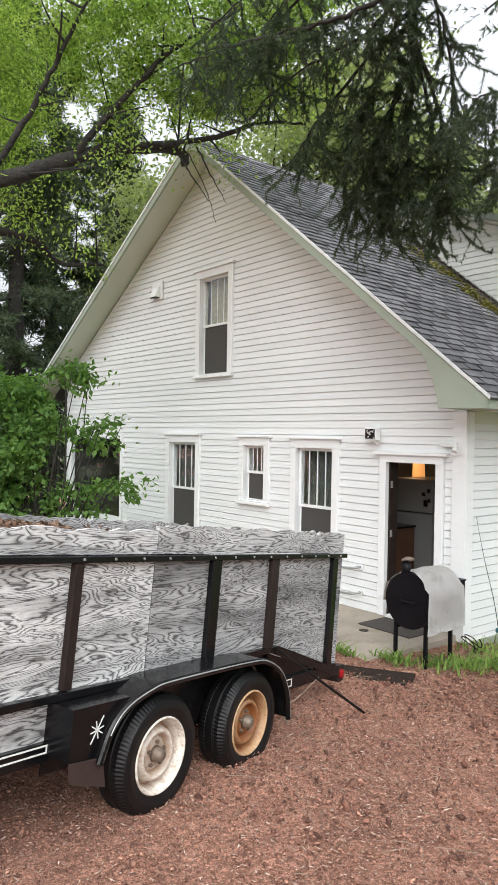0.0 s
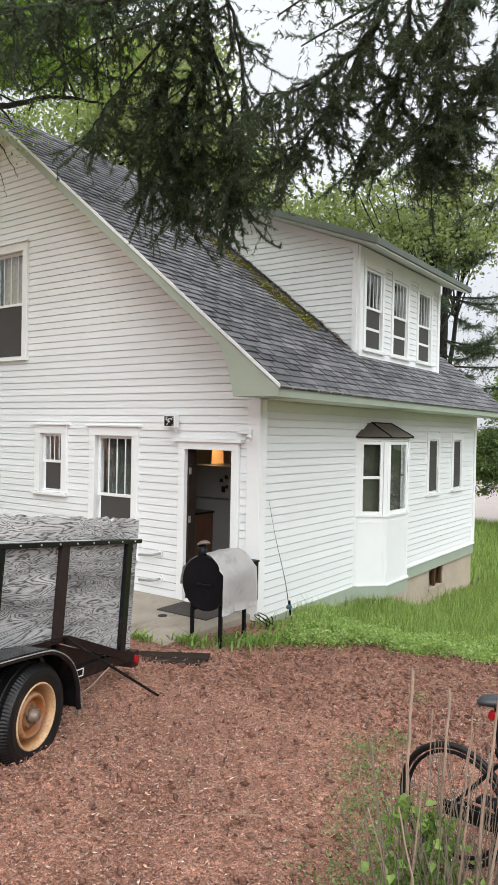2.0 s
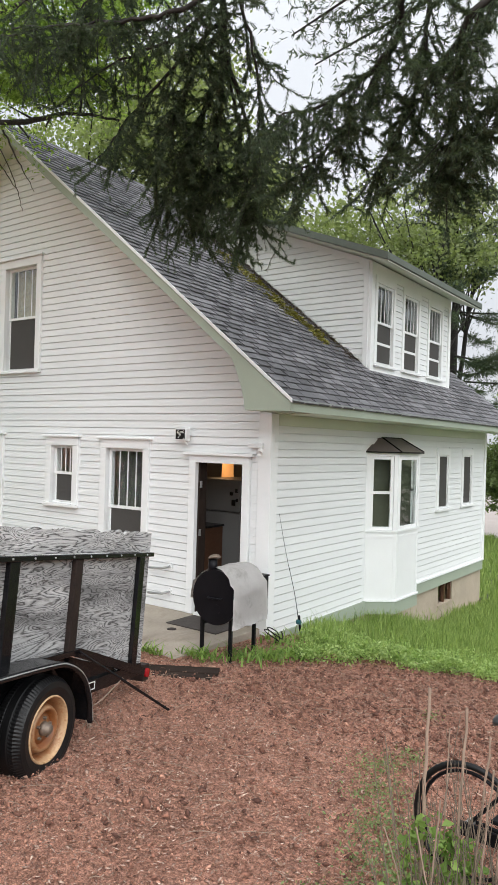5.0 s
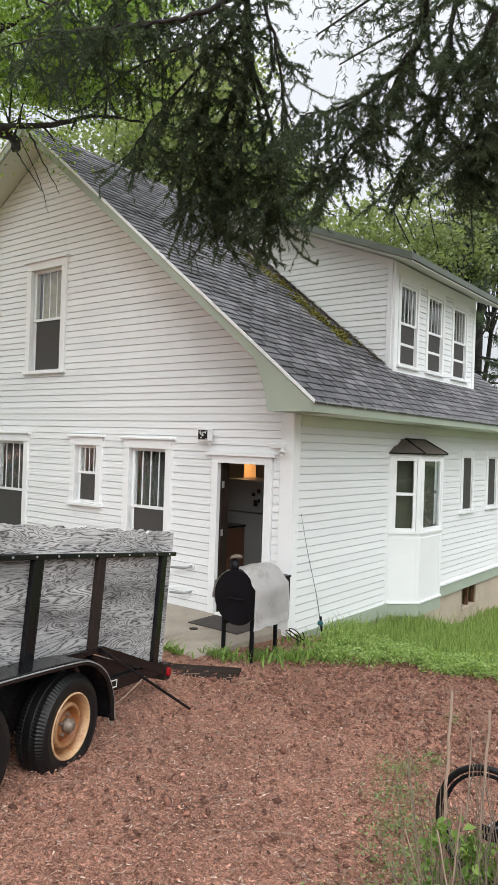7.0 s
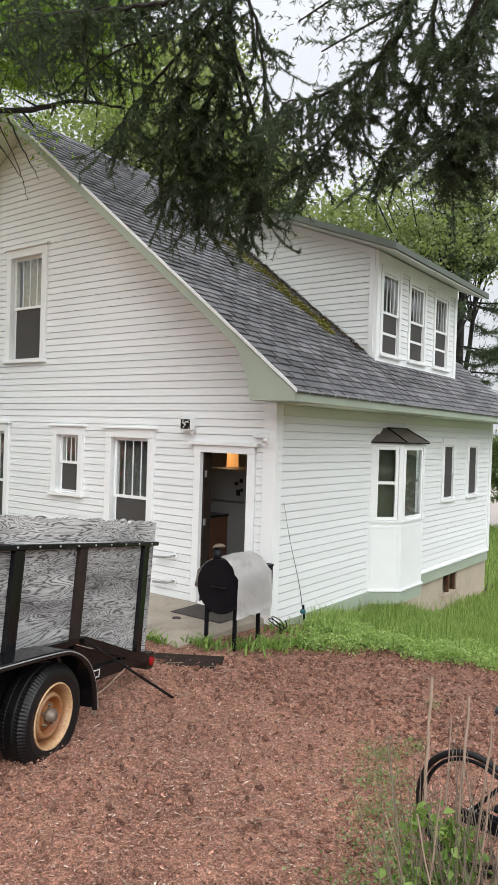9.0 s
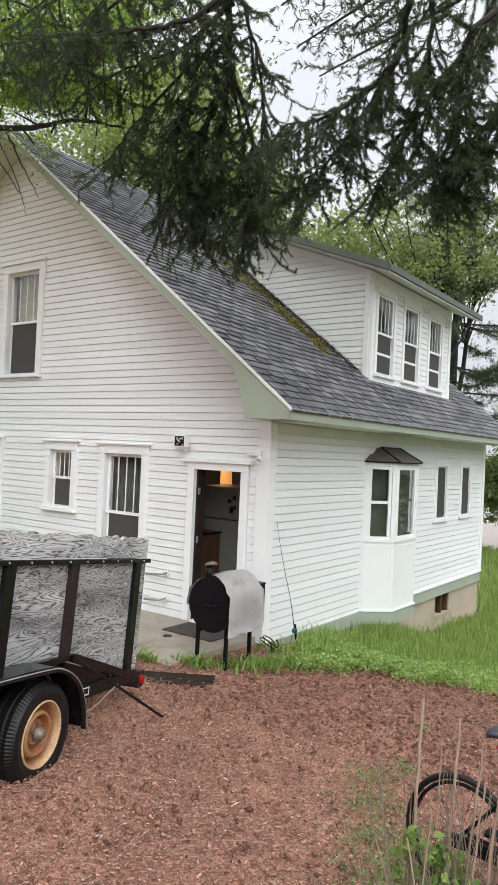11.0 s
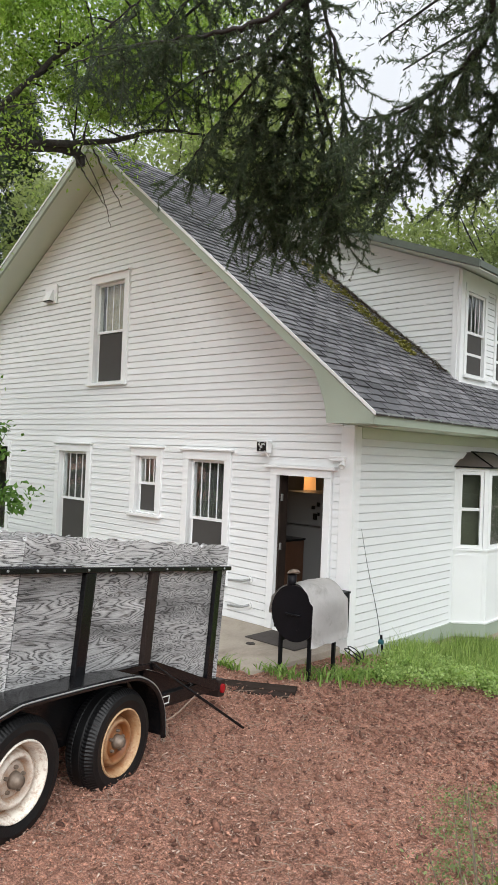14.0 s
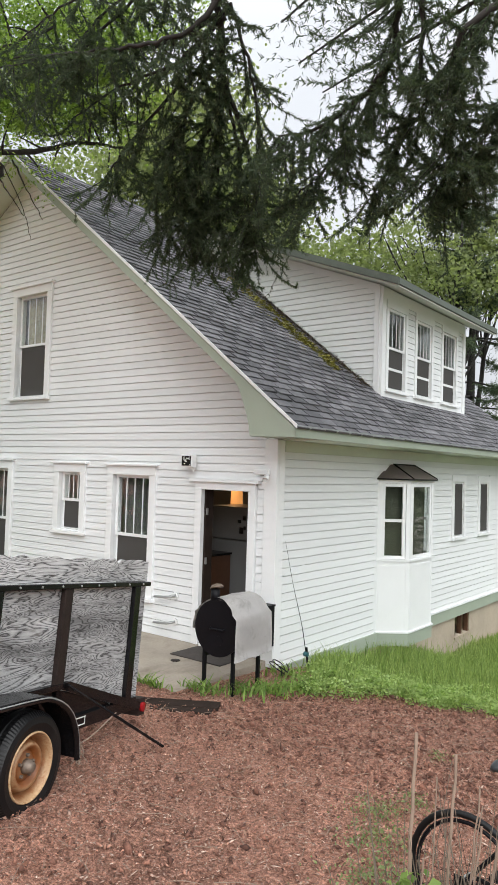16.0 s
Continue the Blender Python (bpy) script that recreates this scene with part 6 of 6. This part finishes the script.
X, Y = scatter(85000, -4.88, 0.5, 6.6, 17, lambda x, y: y > lawn_edge(x) + (RNG.uniform(-0.05, 0.5) if x < -4.1 else RNG.uniform(0.0, 1) ** 0.35 * 1.5) and x < -0.18 * y + 0.4)
hh = np.where(Y > 9.6, 0.2, 0.13) * np.where((X < -4.4) & (Y > 11.5), 0.6, 1.0) * np.where((X < -4.3) & (Y < 10.5), 1.5, 1.0) + 0.03 * np.sin(X * 3 + Y * 2)
tagged(new("grass", blades("grass", X, Y, hh, 0.006, GRASS)), "long rough green grass on the lawn", "grass", kind="stuff")
X, Y = scatter(9000, -4.85, 0.3, 7.2, 16, lambda x, y: y > lawn_edge(x) + 0.3 and x < -0.18 * y + 0.4 and noise.noise(Vector((x * 1.6, y * 1.2, 9))) > 0.05)
tagged(new("tall_grass", blades("tall_grass", X, Y, 0.3, 0.005, GRASS, 0.5)), "taller seeding grass tufts on the lawn", "grass", kind="stuff")
X, Y = scatter(33000, -14, -2, 15.9, 31.4, lambda x, y: True)
tagged(new("meadow", blades("meadow", X, Y, 0.3, 0.012, GRASS)), "long meadow grass behind the house", "grass", kind="stuff")
X, Y = scatter(9000, -18, -9.9, 3, 7.1, lambda x, y: True)
tagged(new("porch_grass", blades("porch_grass", X, Y, 0.3, 0.012, GRASS)), "grass before the porch", "grass", kind="stuff")
# low leafy weeds on the lawn's edge, by the slab and in the drive
WP = []
X, Y = scatter(130000, -4.6, -0.8, 6.4, 9.6, lambda x, y: -0.12 + RNG.uniform(-0.15, 0.1) < y - lawn_edge(x) < RNG.uniform(0.2, 1.7) and noise.noise(Vector((x * 3.5, y * 3.0, 4))) > RNG.uniform(-0.5, 0.35))
WP.append(np.stack([X, Y, [gz(x, y) for x, y in zip(X, Y)] + RNG.uniform(0.0, 1, len(X)) ** 0.7 * np.array([0.14 + 0.14 * noise.noise(Vector((x * 4, y * 4, 8))) for x, y in zip(X, Y)])], 1))
tagged(new("weeds", leaf_mesh("weeds", np.concatenate(WP), 0.036, WEED, 0.6, 1.2, 0.15)), "low broad-leaved weeds along the lawn edge", "weeds", kind="stuff")
PATCH = [(-2.05, 4.55, 0.22), (-1.85, 4.15, 0.25), (-1.65, 3.75, 0.25), (-1.45, 3.45, 0.3), (-1.2, 3.3, 0.3), (-1.95, 4.85, 0.15), (-1.3, 3.0, 0.35), (-0.95, 3.0, 0.35), (-2.2, 5.9, 0.1), (-1.6, 6.9, 0.25)]
WP, GX, GYs = [], [], []
for x, y, r in PATCH:
    n = int(430 * r * r / 0.06)
    px, py = x + RNG.normal(size=n) * r * 0.45, y + RNG.normal(size=n) * r * 0.45
    WP.append(np.stack([px, py, [gz(a, b) for a, b in zip(px, py)] + RNG.uniform(0.01, 0.09, n)], 1))
tagged(new("drive_weeds", leaf_mesh("drive_weeds", np.concatenate(WP), 0.023, DRY_WEED, 0.5, 1.0, 0.15)), "small creeping weeds in the mulch", "weeds", kind="stuff")
X = np.concatenate([RNG.normal(c[0], c[2], c[3]) for c in ((-4.75, 5.95, 0.13, 100), (-4.45, 6.2, 0.14, 120), (-4.3, 6.55, 0.15, 140), (-4.15, 6.8, 0.12, 100), (-5.3, 5.6, 0.16, 80), (-4.55, 7.2, 0.15, 120))])
RNG2 = np.random.default_rng(8)
Y = np.concatenate([RNG2.normal(c[0], c[1], c[2]) for c in ((5.92, 0.07, 100), (6.2, 0.1, 120), (6.5, 0.1, 140), (6.75, 0.1, 100), (5.62, 0.03, 80), (7.25, 0.15, 120))])
tagged(new("slab_grass", blades("slab_grass", X, Y, 0.10, 0.011, YOUNG, 1.7)), "tufts of green grass round the grill legs", "grass", kind="stuff")

# ---- bark chips, clods and straw on the drive ----
def bits(name, n, area, size, squash, material, seed, stretch=1.6, sink=0.3):
    r = np.random.default_rng(seed)
    X, Y = r.uniform(area[0], area[1], n), r.uniform(area[2], area[3], n)
    ok = Y < np.array([lawn_edge(x) for x in X]) + 0.1
    ok &= ~((X < -4.95) & (Y > 5.68))
    X, Y = X[ok], Y[ok]
    n = len(X)
    base = np.array([(1, 0, 0), (0.3, 0.8, 0), (-0.7, 0.6, 0), (-0.9, -0.4, 0), (0.1, -0.9, 0), (0.1, 0.1, 1), (0, 0, -0.6)], float)
    F = [(0, 1, 5), (1, 2, 5), (2, 3, 5), (3, 4, 5), (4, 0, 5), (1, 0, 6), (2, 1, 6), (3, 2, 6), (4, 3, 6), (0, 4, 6)]
    s = size * r.lognormal(0, 0.38, n)
    a = r.uniform(0, 2 * np.pi, n)
    V = base[None] * r.uniform(0.35, 1.35, (n, 7, 3)) * np.array([stretch, 1, squash]) * s[:, None, None]
    c, d = np.cos(a)[:, None], np.sin(a)[:, None]
    x, y, z = V[..., 0] * c - V[..., 1] * d, V[..., 0] * d + V[..., 1] * c, V[..., 2] + V[..., 0] * r.uniform(-0.5, 0.5, n)[:, None]
    Z = np.array([gz(p, q) for p, q in zip(X, Y)]) + 0.012
    V = np.stack([x + X[:, None], y + Y[:, None], z + (Z + s * squash * sink)[:, None]], -1).reshape(-1, 3)
    T3 = (7 * np.arange(n)[:, None, None] + np.array(F)[None]).reshape(-1, 3)
    me = bpy.data.meshes.new(name)
    me.vertices.add(len(V))
    me.vertices.foreach_set("co", V.ravel())
    me.loops.add(T3.size)
    me.loops.foreach_set("vertex_index", T3.ravel())
    me.polygons.add(len(T3))
    me.polygons.foreach_set("loop_start", np.arange(0, T3.size, 3))
    me.polygons.foreach_set("loop_total", np.full(len(T3), 3))
    me.materials.append(material)
    me.update()
    return me


def bit_material(name, dark, light):
    m, nt, bs = nodes_of(name)
    geo = nt.nodes.new("ShaderNodeNewGeometry")
    c = ramp(nt, geo.outputs["Random Per Island"], [(0, dark), (0.75, tuple((a + b) / 2 for a, b in zip(dark, light))), (1, light)])
    c = mix(nt, 1.0, c, ramp(nt, noise_tex(nt, geo.outputs["Position"], 90, 3), [(0.3, (0.6, 0.6, 0.6)), (0.7, (1.2, 1.2, 1.2))]), "MULTIPLY")
    nt.links.new(c, bs.inputs["Base Color"])
    bs.inputs["Roughness"].default_value = 0.95
    return m


CLOD = bit_material("soil_clod", (0.16, 0.074, 0.05), (0.60, 0.31, 0.215))
LUMP = bit_material("damp_lump", (0.085, 0.036, 0.024), (0.34, 0.155, 0.105))
CHIPS = bit_material("bark_chips", (0.24, 0.12, 0.085), (0.80, 0.60, 0.48))
AREA = (-6.2, 0.6, 0.9, 8.3)
tagged(new("clods", bits("clods", 70000, AREA, 0.0063, 0.65, CLOD, 1, 1.5)), "dark crumbled soil clods over the drive", "soil", kind="stuff")
tagged(new("bark_chips", bits("bark_chips", 52000, AREA, 0.0042, 0.35, CHIPS, 2, 2.6, 0.6)), "pale and reddish bark chips over the drive", "mulch", kind="stuff")
tagged(new("scattered_lumps", bits("scattered_lumps", 3200, (-5.0, 0.6, 2.2, 6.0), 0.0105, 0.9, LUMP, 6, 1.5)), "dark damp soil lumps on the drive", "soil", kind="stuff")
tagged(new("lumps", bits("lumps", 6500, (-4.4, 0.6, 4.9, 8.2), 0.0115, 0.95, LUMP, 5, 1.5)), "dark damp soil lumps near the lawn", "soil", kind="stuff")
FALLEN = leaf_material("fallen_leaf", (0.13, 0.07, 0.05), (0.36, 0.22, 0.16), 0.1)
fallen = np.random.default_rng(12)
FX, FY_ = fallen.uniform(-5.0, 0.5, 2600), 8.2 - 5.6 * fallen.uniform(0, 1, 2600) ** 1.6
near = (FY_ < np.array([lawn_edge(x) for x in FX]) + 0.15) & ((FX > -4.9) | (FY_ < 5.6))
FX, FY_ = FX[near], FY_[near]
tagged(new("fallen_leaves", leaf_mesh("fallen_leaves", np.stack([FX, FY_, [gz(x, y) + 0.028 for x, y in zip(FX, FY_)]], 1), 0.03, FALLEN, 0.55, 1.4, 0.3)), "curled dark brown fallen leaves on the mulch", "leaves", kind="stuff")
straw = bmesh.new()
rng = random.Random(77)
for _ in range(400):
    x, y = rng.uniform(-5, -0.8), rng.uniform(2.2, 7.2)
    a, ln = rng.uniform(0, 6.3), rng.uniform(0.03, 0.3) ** 1.25
    p = Vector((x, y, gz(x, y) + 0.03))
    e = p + Vector((math.cos(a) * ln, math.sin(a) * ln, 0))
    e.z = gz(e.x, e.y) + 0.03
    tube([p, p.lerp(e, 0.5) + Vector((rng.uniform(-0.01, 0.01), 0, 0.006)), e], 0.0019, 4, straw)
tagged(part("straw", straw, STALK), "dry pale twigs scattered on the mulch", "twigs", kind="stuff")

# ---- dry stalks and young leaves by the drive ----
clump = thing("dry_weed_clump", "tall dry brown stalks with young green leaves at the foot", "weeds", m=pose(-0.9, 2.75, gz(0, 2.75)))
CO = Vector((-0.9, 2.75, gz(0, 2.75)))
rng = random.Random(9)
for x, y, ht, r, lx, ly in ((-1.05, 2.78, 1.09, 0.013, -0.03, 0.13), (-0.93, 2.83, 1.04, 0.011, 0.0, 0.1), (-0.76, 2.72, 1.10, 0.010, 0.06, 0.1), (-0.99, 2.85, 0.97, 0.005, 0.02, 0.0), (-0.96, 2.6, 0.8, 0.006, 0.05, 0.0),
                            (-0.85, 2.8, 0.98, 0.006, 0.04, 0.05), (-0.80, 2.65, 0.92, 0.007, 0.05, 0.05), (-0.7, 2.62, 0.98, 0.009, 0.1, 0.1), (-0.64, 2.55, 0.85, 0.007, 0.1, 0.0), (-0.72, 2.8, 0.9, 0.006, 0.0, 0.0),
                            (-0.86, 2.55, 0.7, 0.006, -0.12, 0.0), (-0.62, 2.7, 0.95, 0.008, 0.08, 0.05), (-1.0, 2.65, 0.6, 0.005, -0.15, 0.0), (-0.9, 2.9, 0.85, 0.005, 0.05, 0.1), (-0.68, 2.9, 0.9, 0.006, 0.02, 0.1), (-0.585, 2.88, 1.32, 0.024, -0.03, 0.02)):
    p = bent([(x - CO.x, y - CO.y, 0), (x - CO.x + lx * 0.3, y - CO.y + ly * 0.3, ht * 0.5), (x - CO.x + lx, y - CO.y + ly, ht)], 6, 0.004, rng)
    part("stalk", tube(p, [r * (0.68 - 0.2 * i / len(p)) * (1.15 if i % 6 == 0 else 1.0) for i in range(len(p))], 7), STALK, clump)
CP = [blob((-0.60, 2.5, 0.52), (0.2, 0.2, 0.26), 1500, 70, 0.05), blob((-0.98, 2.8, 0.72), (0.13, 0.12, 0.20), 800, 40, 0.04), blob((-0.80, 2.7, 0.45), (0.36, 0.28, 0.17), 1700, 80, 0.05), blob((-0.66, 2.6, 0.52), (0.17, 0.15, 0.24), 700, 34, 0.05), blob((-0.9, 2.45, 0.36), (0.35, 0.2, 0.1), 900, 40, 0.05), blob((-0.66, 2.42, 0.42), (0.3, 0.14, 0.16), 1500, 60, 0.05), blob((-1.15, 2.62, 0.40), (0.2, 0.2, 0.08), 900, 40, 0.05)]
part("leaves", leaf_mesh("leaves", np.concatenate(CP)[::2] - np.array(CO), 0.044, YOUNG, 0.68, 0.9, 0.3), SHRUB_LEAF, clump, "young green leaves")
thin = bmesh.new()
for _ in range(240):
    p = Vector((rng.uniform(-0.2, 0.55), rng.uniform(-0.2, 0.25), 0))
    e = p + Vector((rng.uniform(-0.2, 0.2), rng.uniform(-0.2, 0.2), rng.uniform(0.35, 0.95)))
    tube([p, p.lerp(e, 0.5) + Vector((rng.uniform(-0.03, 0.03), 0, 0)), e], [0.0028, 0.0022, 0.0013], 4, thin)
tagged(part("stem_mass", thin, DARK_STEM, clump), kind="stuff")

# ---- bicycle behind the stalks ----
bike = thing("bicycle", "black bicycle with red rear reflector standing in the weeds", "bicycle", m=pose(-1.18, 3.6, gz(0, 3.6) - 0.01, 0, 0, -6) @ pose(0, 0, 0, -3, 0, 0))


def bike_wheel(x, z, r):
    w = thing("wheel", "", "")
    w.parent = bike
    w.matrix_local = pose(x, 0, z)
    t = bmesh.new()
    tube([(r * math.cos(a), 0, r * math.sin(a)) for a in [2 * math.pi * k / 36 for k in range(37)]], 0.0165, 8, t)
    part("tyre", t, RUBBER, w, "", True)
    t = bmesh.new()
    tube([((r - 0.032) * math.cos(a), 0, (r - 0.032) * math.sin(a)) for a in [2 * math.pi * k / 36 for k in range(37)]], 0.010, 6, t)
    part("rim", t, GRILL_BLACK, w)
    for k in range(14):
        a = 2 * math.pi * k / 14
        part("spoke", tube([(0, 0.02 * (-1) ** k, 0), ((r - 0.03) * math.cos(a), 0, (r - 0.03) * math.sin(a))], 0.0014, 3), GRILL_BLACK, w)
    part("hub", lathe([(-0.04, 0.02), (0.04, 0.02)], 12, "y"), GALV, w)


bike_wheel(0.05, 0.29, 0.285)
bike_wheel(1.06, 0.29, 0.285)
for n, a, b, r in (("seat_tube", (0.36, 0, 0.28), (0.27, 0, 0.62), 0.018), ("seat_post", (0.27, 0, 0.62), (0.245, 0, 0.84), 0.014), ("down_tube", (0.36, 0, 0.28), (0.80, 0, 0.74), 0.022),
                   ("chain_stay", (0.36, 0.045, 0.28), (0.05, 0.05, 0.29), 0.011), ("chain_stay", (0.36, -0.045, 0.28), (0.05, -0.05, 0.29), 0.011), ("seat_stay", (0.28, 0.04, 0.57), (0.05, 0.05, 0.29), 0.009), ("seat_stay", (0.28, -0.04, 0.57), (0.05, -0.05, 0.29), 0.009),
                   ("head_tube", (0.82, 0, 0.70), (0.78, 0, 0.86), 0.022), ("fork_blade", (0.83, 0.05, 0.68), (1.06, 0.05, 0.29), 0.013), ("fork_blade", (0.83, -0.05, 0.68), (1.06, -0.05, 0.29), 0.013), ("stem", (0.78, 0, 0.86), (0.76, 0, 0.95), 0.014),
                   ("handlebar", (0.74, -0.27, 0.97), (0.74, 0.27, 0.97), 0.012), ("crank", (0.36, -0.07, 0.28), (0.27, -0.08, 0.41), 0.012), ("crank", (0.36, 0.07, 0.28), (0.45, 0.08, 0.15), 0.012)):
    part(n, tube([a, b], r, 8), GRILL_BLACK, bike)
part("top_tube", tube(bent([(0.27, 0, 0.60), (0.40, 0, 0.685), (0.58, 0, 0.76), (0.80, 0, 0.82)], 5), 0.036, 12), GRILL_BLACK, bike, "thick black frame tube", True)
part("frame_label", box(-0.075, 0.075, -0.004, 0.004, -0.026, 0.026, bevel=0.003), SILVER, bike, "silver plate on the frame tube").matrix_local = pose(0.40, -0.038, 0.69, 0, -29, 0)
part("chain_guard", box(0.02, 0.40, -0.075, -0.06, 0.26, 0.33, bevel=0.006), GRILL_BLACK, bike)
part("chain_wheel", lathe([(-0.058, 0.0), (-0.058, 0.085), (-0.05, 0.085), (-0.05, 0.0)], 20, "y"), GRILL_BLACK, bike).location = (0.36, 0, 0.28)
for y, x, z in ((-0.12, 0.27, 0.42), (0.12, 0.45, 0.15)):
    part("pedal", box(x - 0.045, x + 0.045, y - 0.04, y + 0.04, z - 0.01, z + 0.01, bevel=0.004), GRILL_BLACK, bike)
bm = bmesh.new()
sad = [(0.16, 0.03, 0.845), (0.168, 0.06, 0.852), (0.188, 0.078, 0.860), (0.225, 0.072, 0.864), (0.265, 0.045, 0.866), (0.31, 0.026, 0.876), (0.345, 0.02, 0.88), (0.353, 0.008, 0.874)]
rows = [[bm.verts.new((x, w * math.cos(a), z + (0.026 if w > 0.02 else 0.014) * math.sin(a) - 0.012)) for a in [math.pi * 2 * k / 12 for k in range(12)]] for x, w, z in sad]
for a, b in zip(rows, rows[1:]):
    for k in range(12):
        bm.faces.new((a[k], a[(k + 1) % 12], b[(k + 1) % 12], b[k]))
bm.faces.new(rows[0])
bm.faces.new(rows[-1][::-1])
part("saddle", bm, SADDLE, bike, "black vinyl saddle", True)
part("reflector", lathe([(-0.02, 0.0), (-0.018, 0.02), (0.0, 0.024), (0.012, 0.02), (0.014, 0.0)], 14, "y"), RED_LENS, bike, "red reflector").location = (0.238, -0.024, 0.79)

# ---- moss and shingles on the roof ----
mossP, litterP = [], []
for k in range(2600):
    u = RNG.uniform(0, 1) ** 0.6
    x = lerp(-8.4, -5.7, u)
    y = 10.12 + RNG.normal() * (0.15 + 0.15 * abs(noise.noise(Vector((x * 2.2, 1, 1))))) + 0.2 * noise.noise(Vector((x * 1.3, 5, 2)))
    if noise.noise(Vector((x * 2.5, y * 3, 6))) > -0.12:
        mossP.append((x, y, roof_z(x) + 0.012))
for k in range(2600):
    x = lerp(-8.8, -5.4, RNG.uniform(0, 1))
    litterP.append((x, 10.66 - abs(RNG.normal()) * 0.16, roof_z(x) + 0.014))
tagged(part("roof_litter", leaf_mesh("roof_litter", np.array(litterP), 0.05, DEAD_NEEDLE, 0.3, 2.0, 0.1), DEAD_NEEDLE), "brown needles and leaves gathered beside the dormer", "leaf litter", kind="stuff")
tagged(part("moss", leaf_mesh("moss", np.array(mossP), 0.045, MOSS, 0.8, 2.5, 0.1), MOSS), "yellow-green moss clumps on the shingles", "moss", kind="stuff")

SLOPE = math.sqrt(1 + RP * RP)
ux, uz = 1 / SLOPE, -RP / SLOPE          # down the slope
nx_, nz_ = RP / SLOPE, 1 / SLOPE         # out of the roof
CO_, TABW = 0.145, 0.305


rng = random.Random(5)
tab_mats = []
for k in range(6):
    w, h = TABW - 0.008 - 0.012 * k, CO_ + 0.014
    v = [(0, 0, 0.002), (w, 0, 0.002), (w, h, 0.004), (0, h, 0.004), (0, 0, 0.006), (w, 0, 0.006), (w, h, 0.019 + 0.0015 * k), (0, h, 0.019 + 0.002 * k)]
    tab_mats.append(mesh_from("shingle", v, [(0, 3, 2, 1), (4, 5, 6, 7), (0, 1, 5, 4), (1, 2, 6, 5), (2, 3, 7, 6), (3, 0, 4, 7)], SHINGLE))
courses = int((EX - RX) * SLOPE / CO_)
av, af, singles = [], [], 0
for c in range(courses + 1):
    s = c * CO_                          # distance up from the eave to the foot of the course
    x = EX + 0.01 - (s + CO_) * ux
    z = roof_z(x) - 0.018
    y = FY - 0.02 - (c % 2) * 0.15 - rng.random() * 0.04
    while y < KY:
        k = rng.randrange(6)
        if not (x < DX - 0.05 and 10.72 < y < 14.3) and y > FY - 0.2:
            if x > -6.6 and y < 10.6 and singles < 300:
                o = new("shingle", tab_mats[k])
                o.matrix_local = Matrix(((0, ux, nx_, x), (1, 0, 0, max(y, FY - 0.03)), (0, uz, nz_, z), (0, 0, 0, 1)))
                o.parent = roof
                singles += 1
            else:
                b = len(av)
                yy = max(y, FY - 0.03)
                for vv in tab_mats[k].vertices:
                    av.append((x + ux * vv.co.y + nx_ * vv.co.z, yy + vv.co.x, z + uz * vv.co.y + nz_ * vv.co.z))
                af += [tuple(b + i for i in f) for f in ((0, 3, 2, 1), (4, 5, 6, 7), (0, 1, 5, 4), (1, 2, 6, 5), (2, 3, 7, 6), (3, 0, 4, 7))]
        y += TABW
rest = new("shingles", mesh_from("shingles", av, af, SHINGLE))
rest.parent = roof
tagged(rest, kind="stuff")
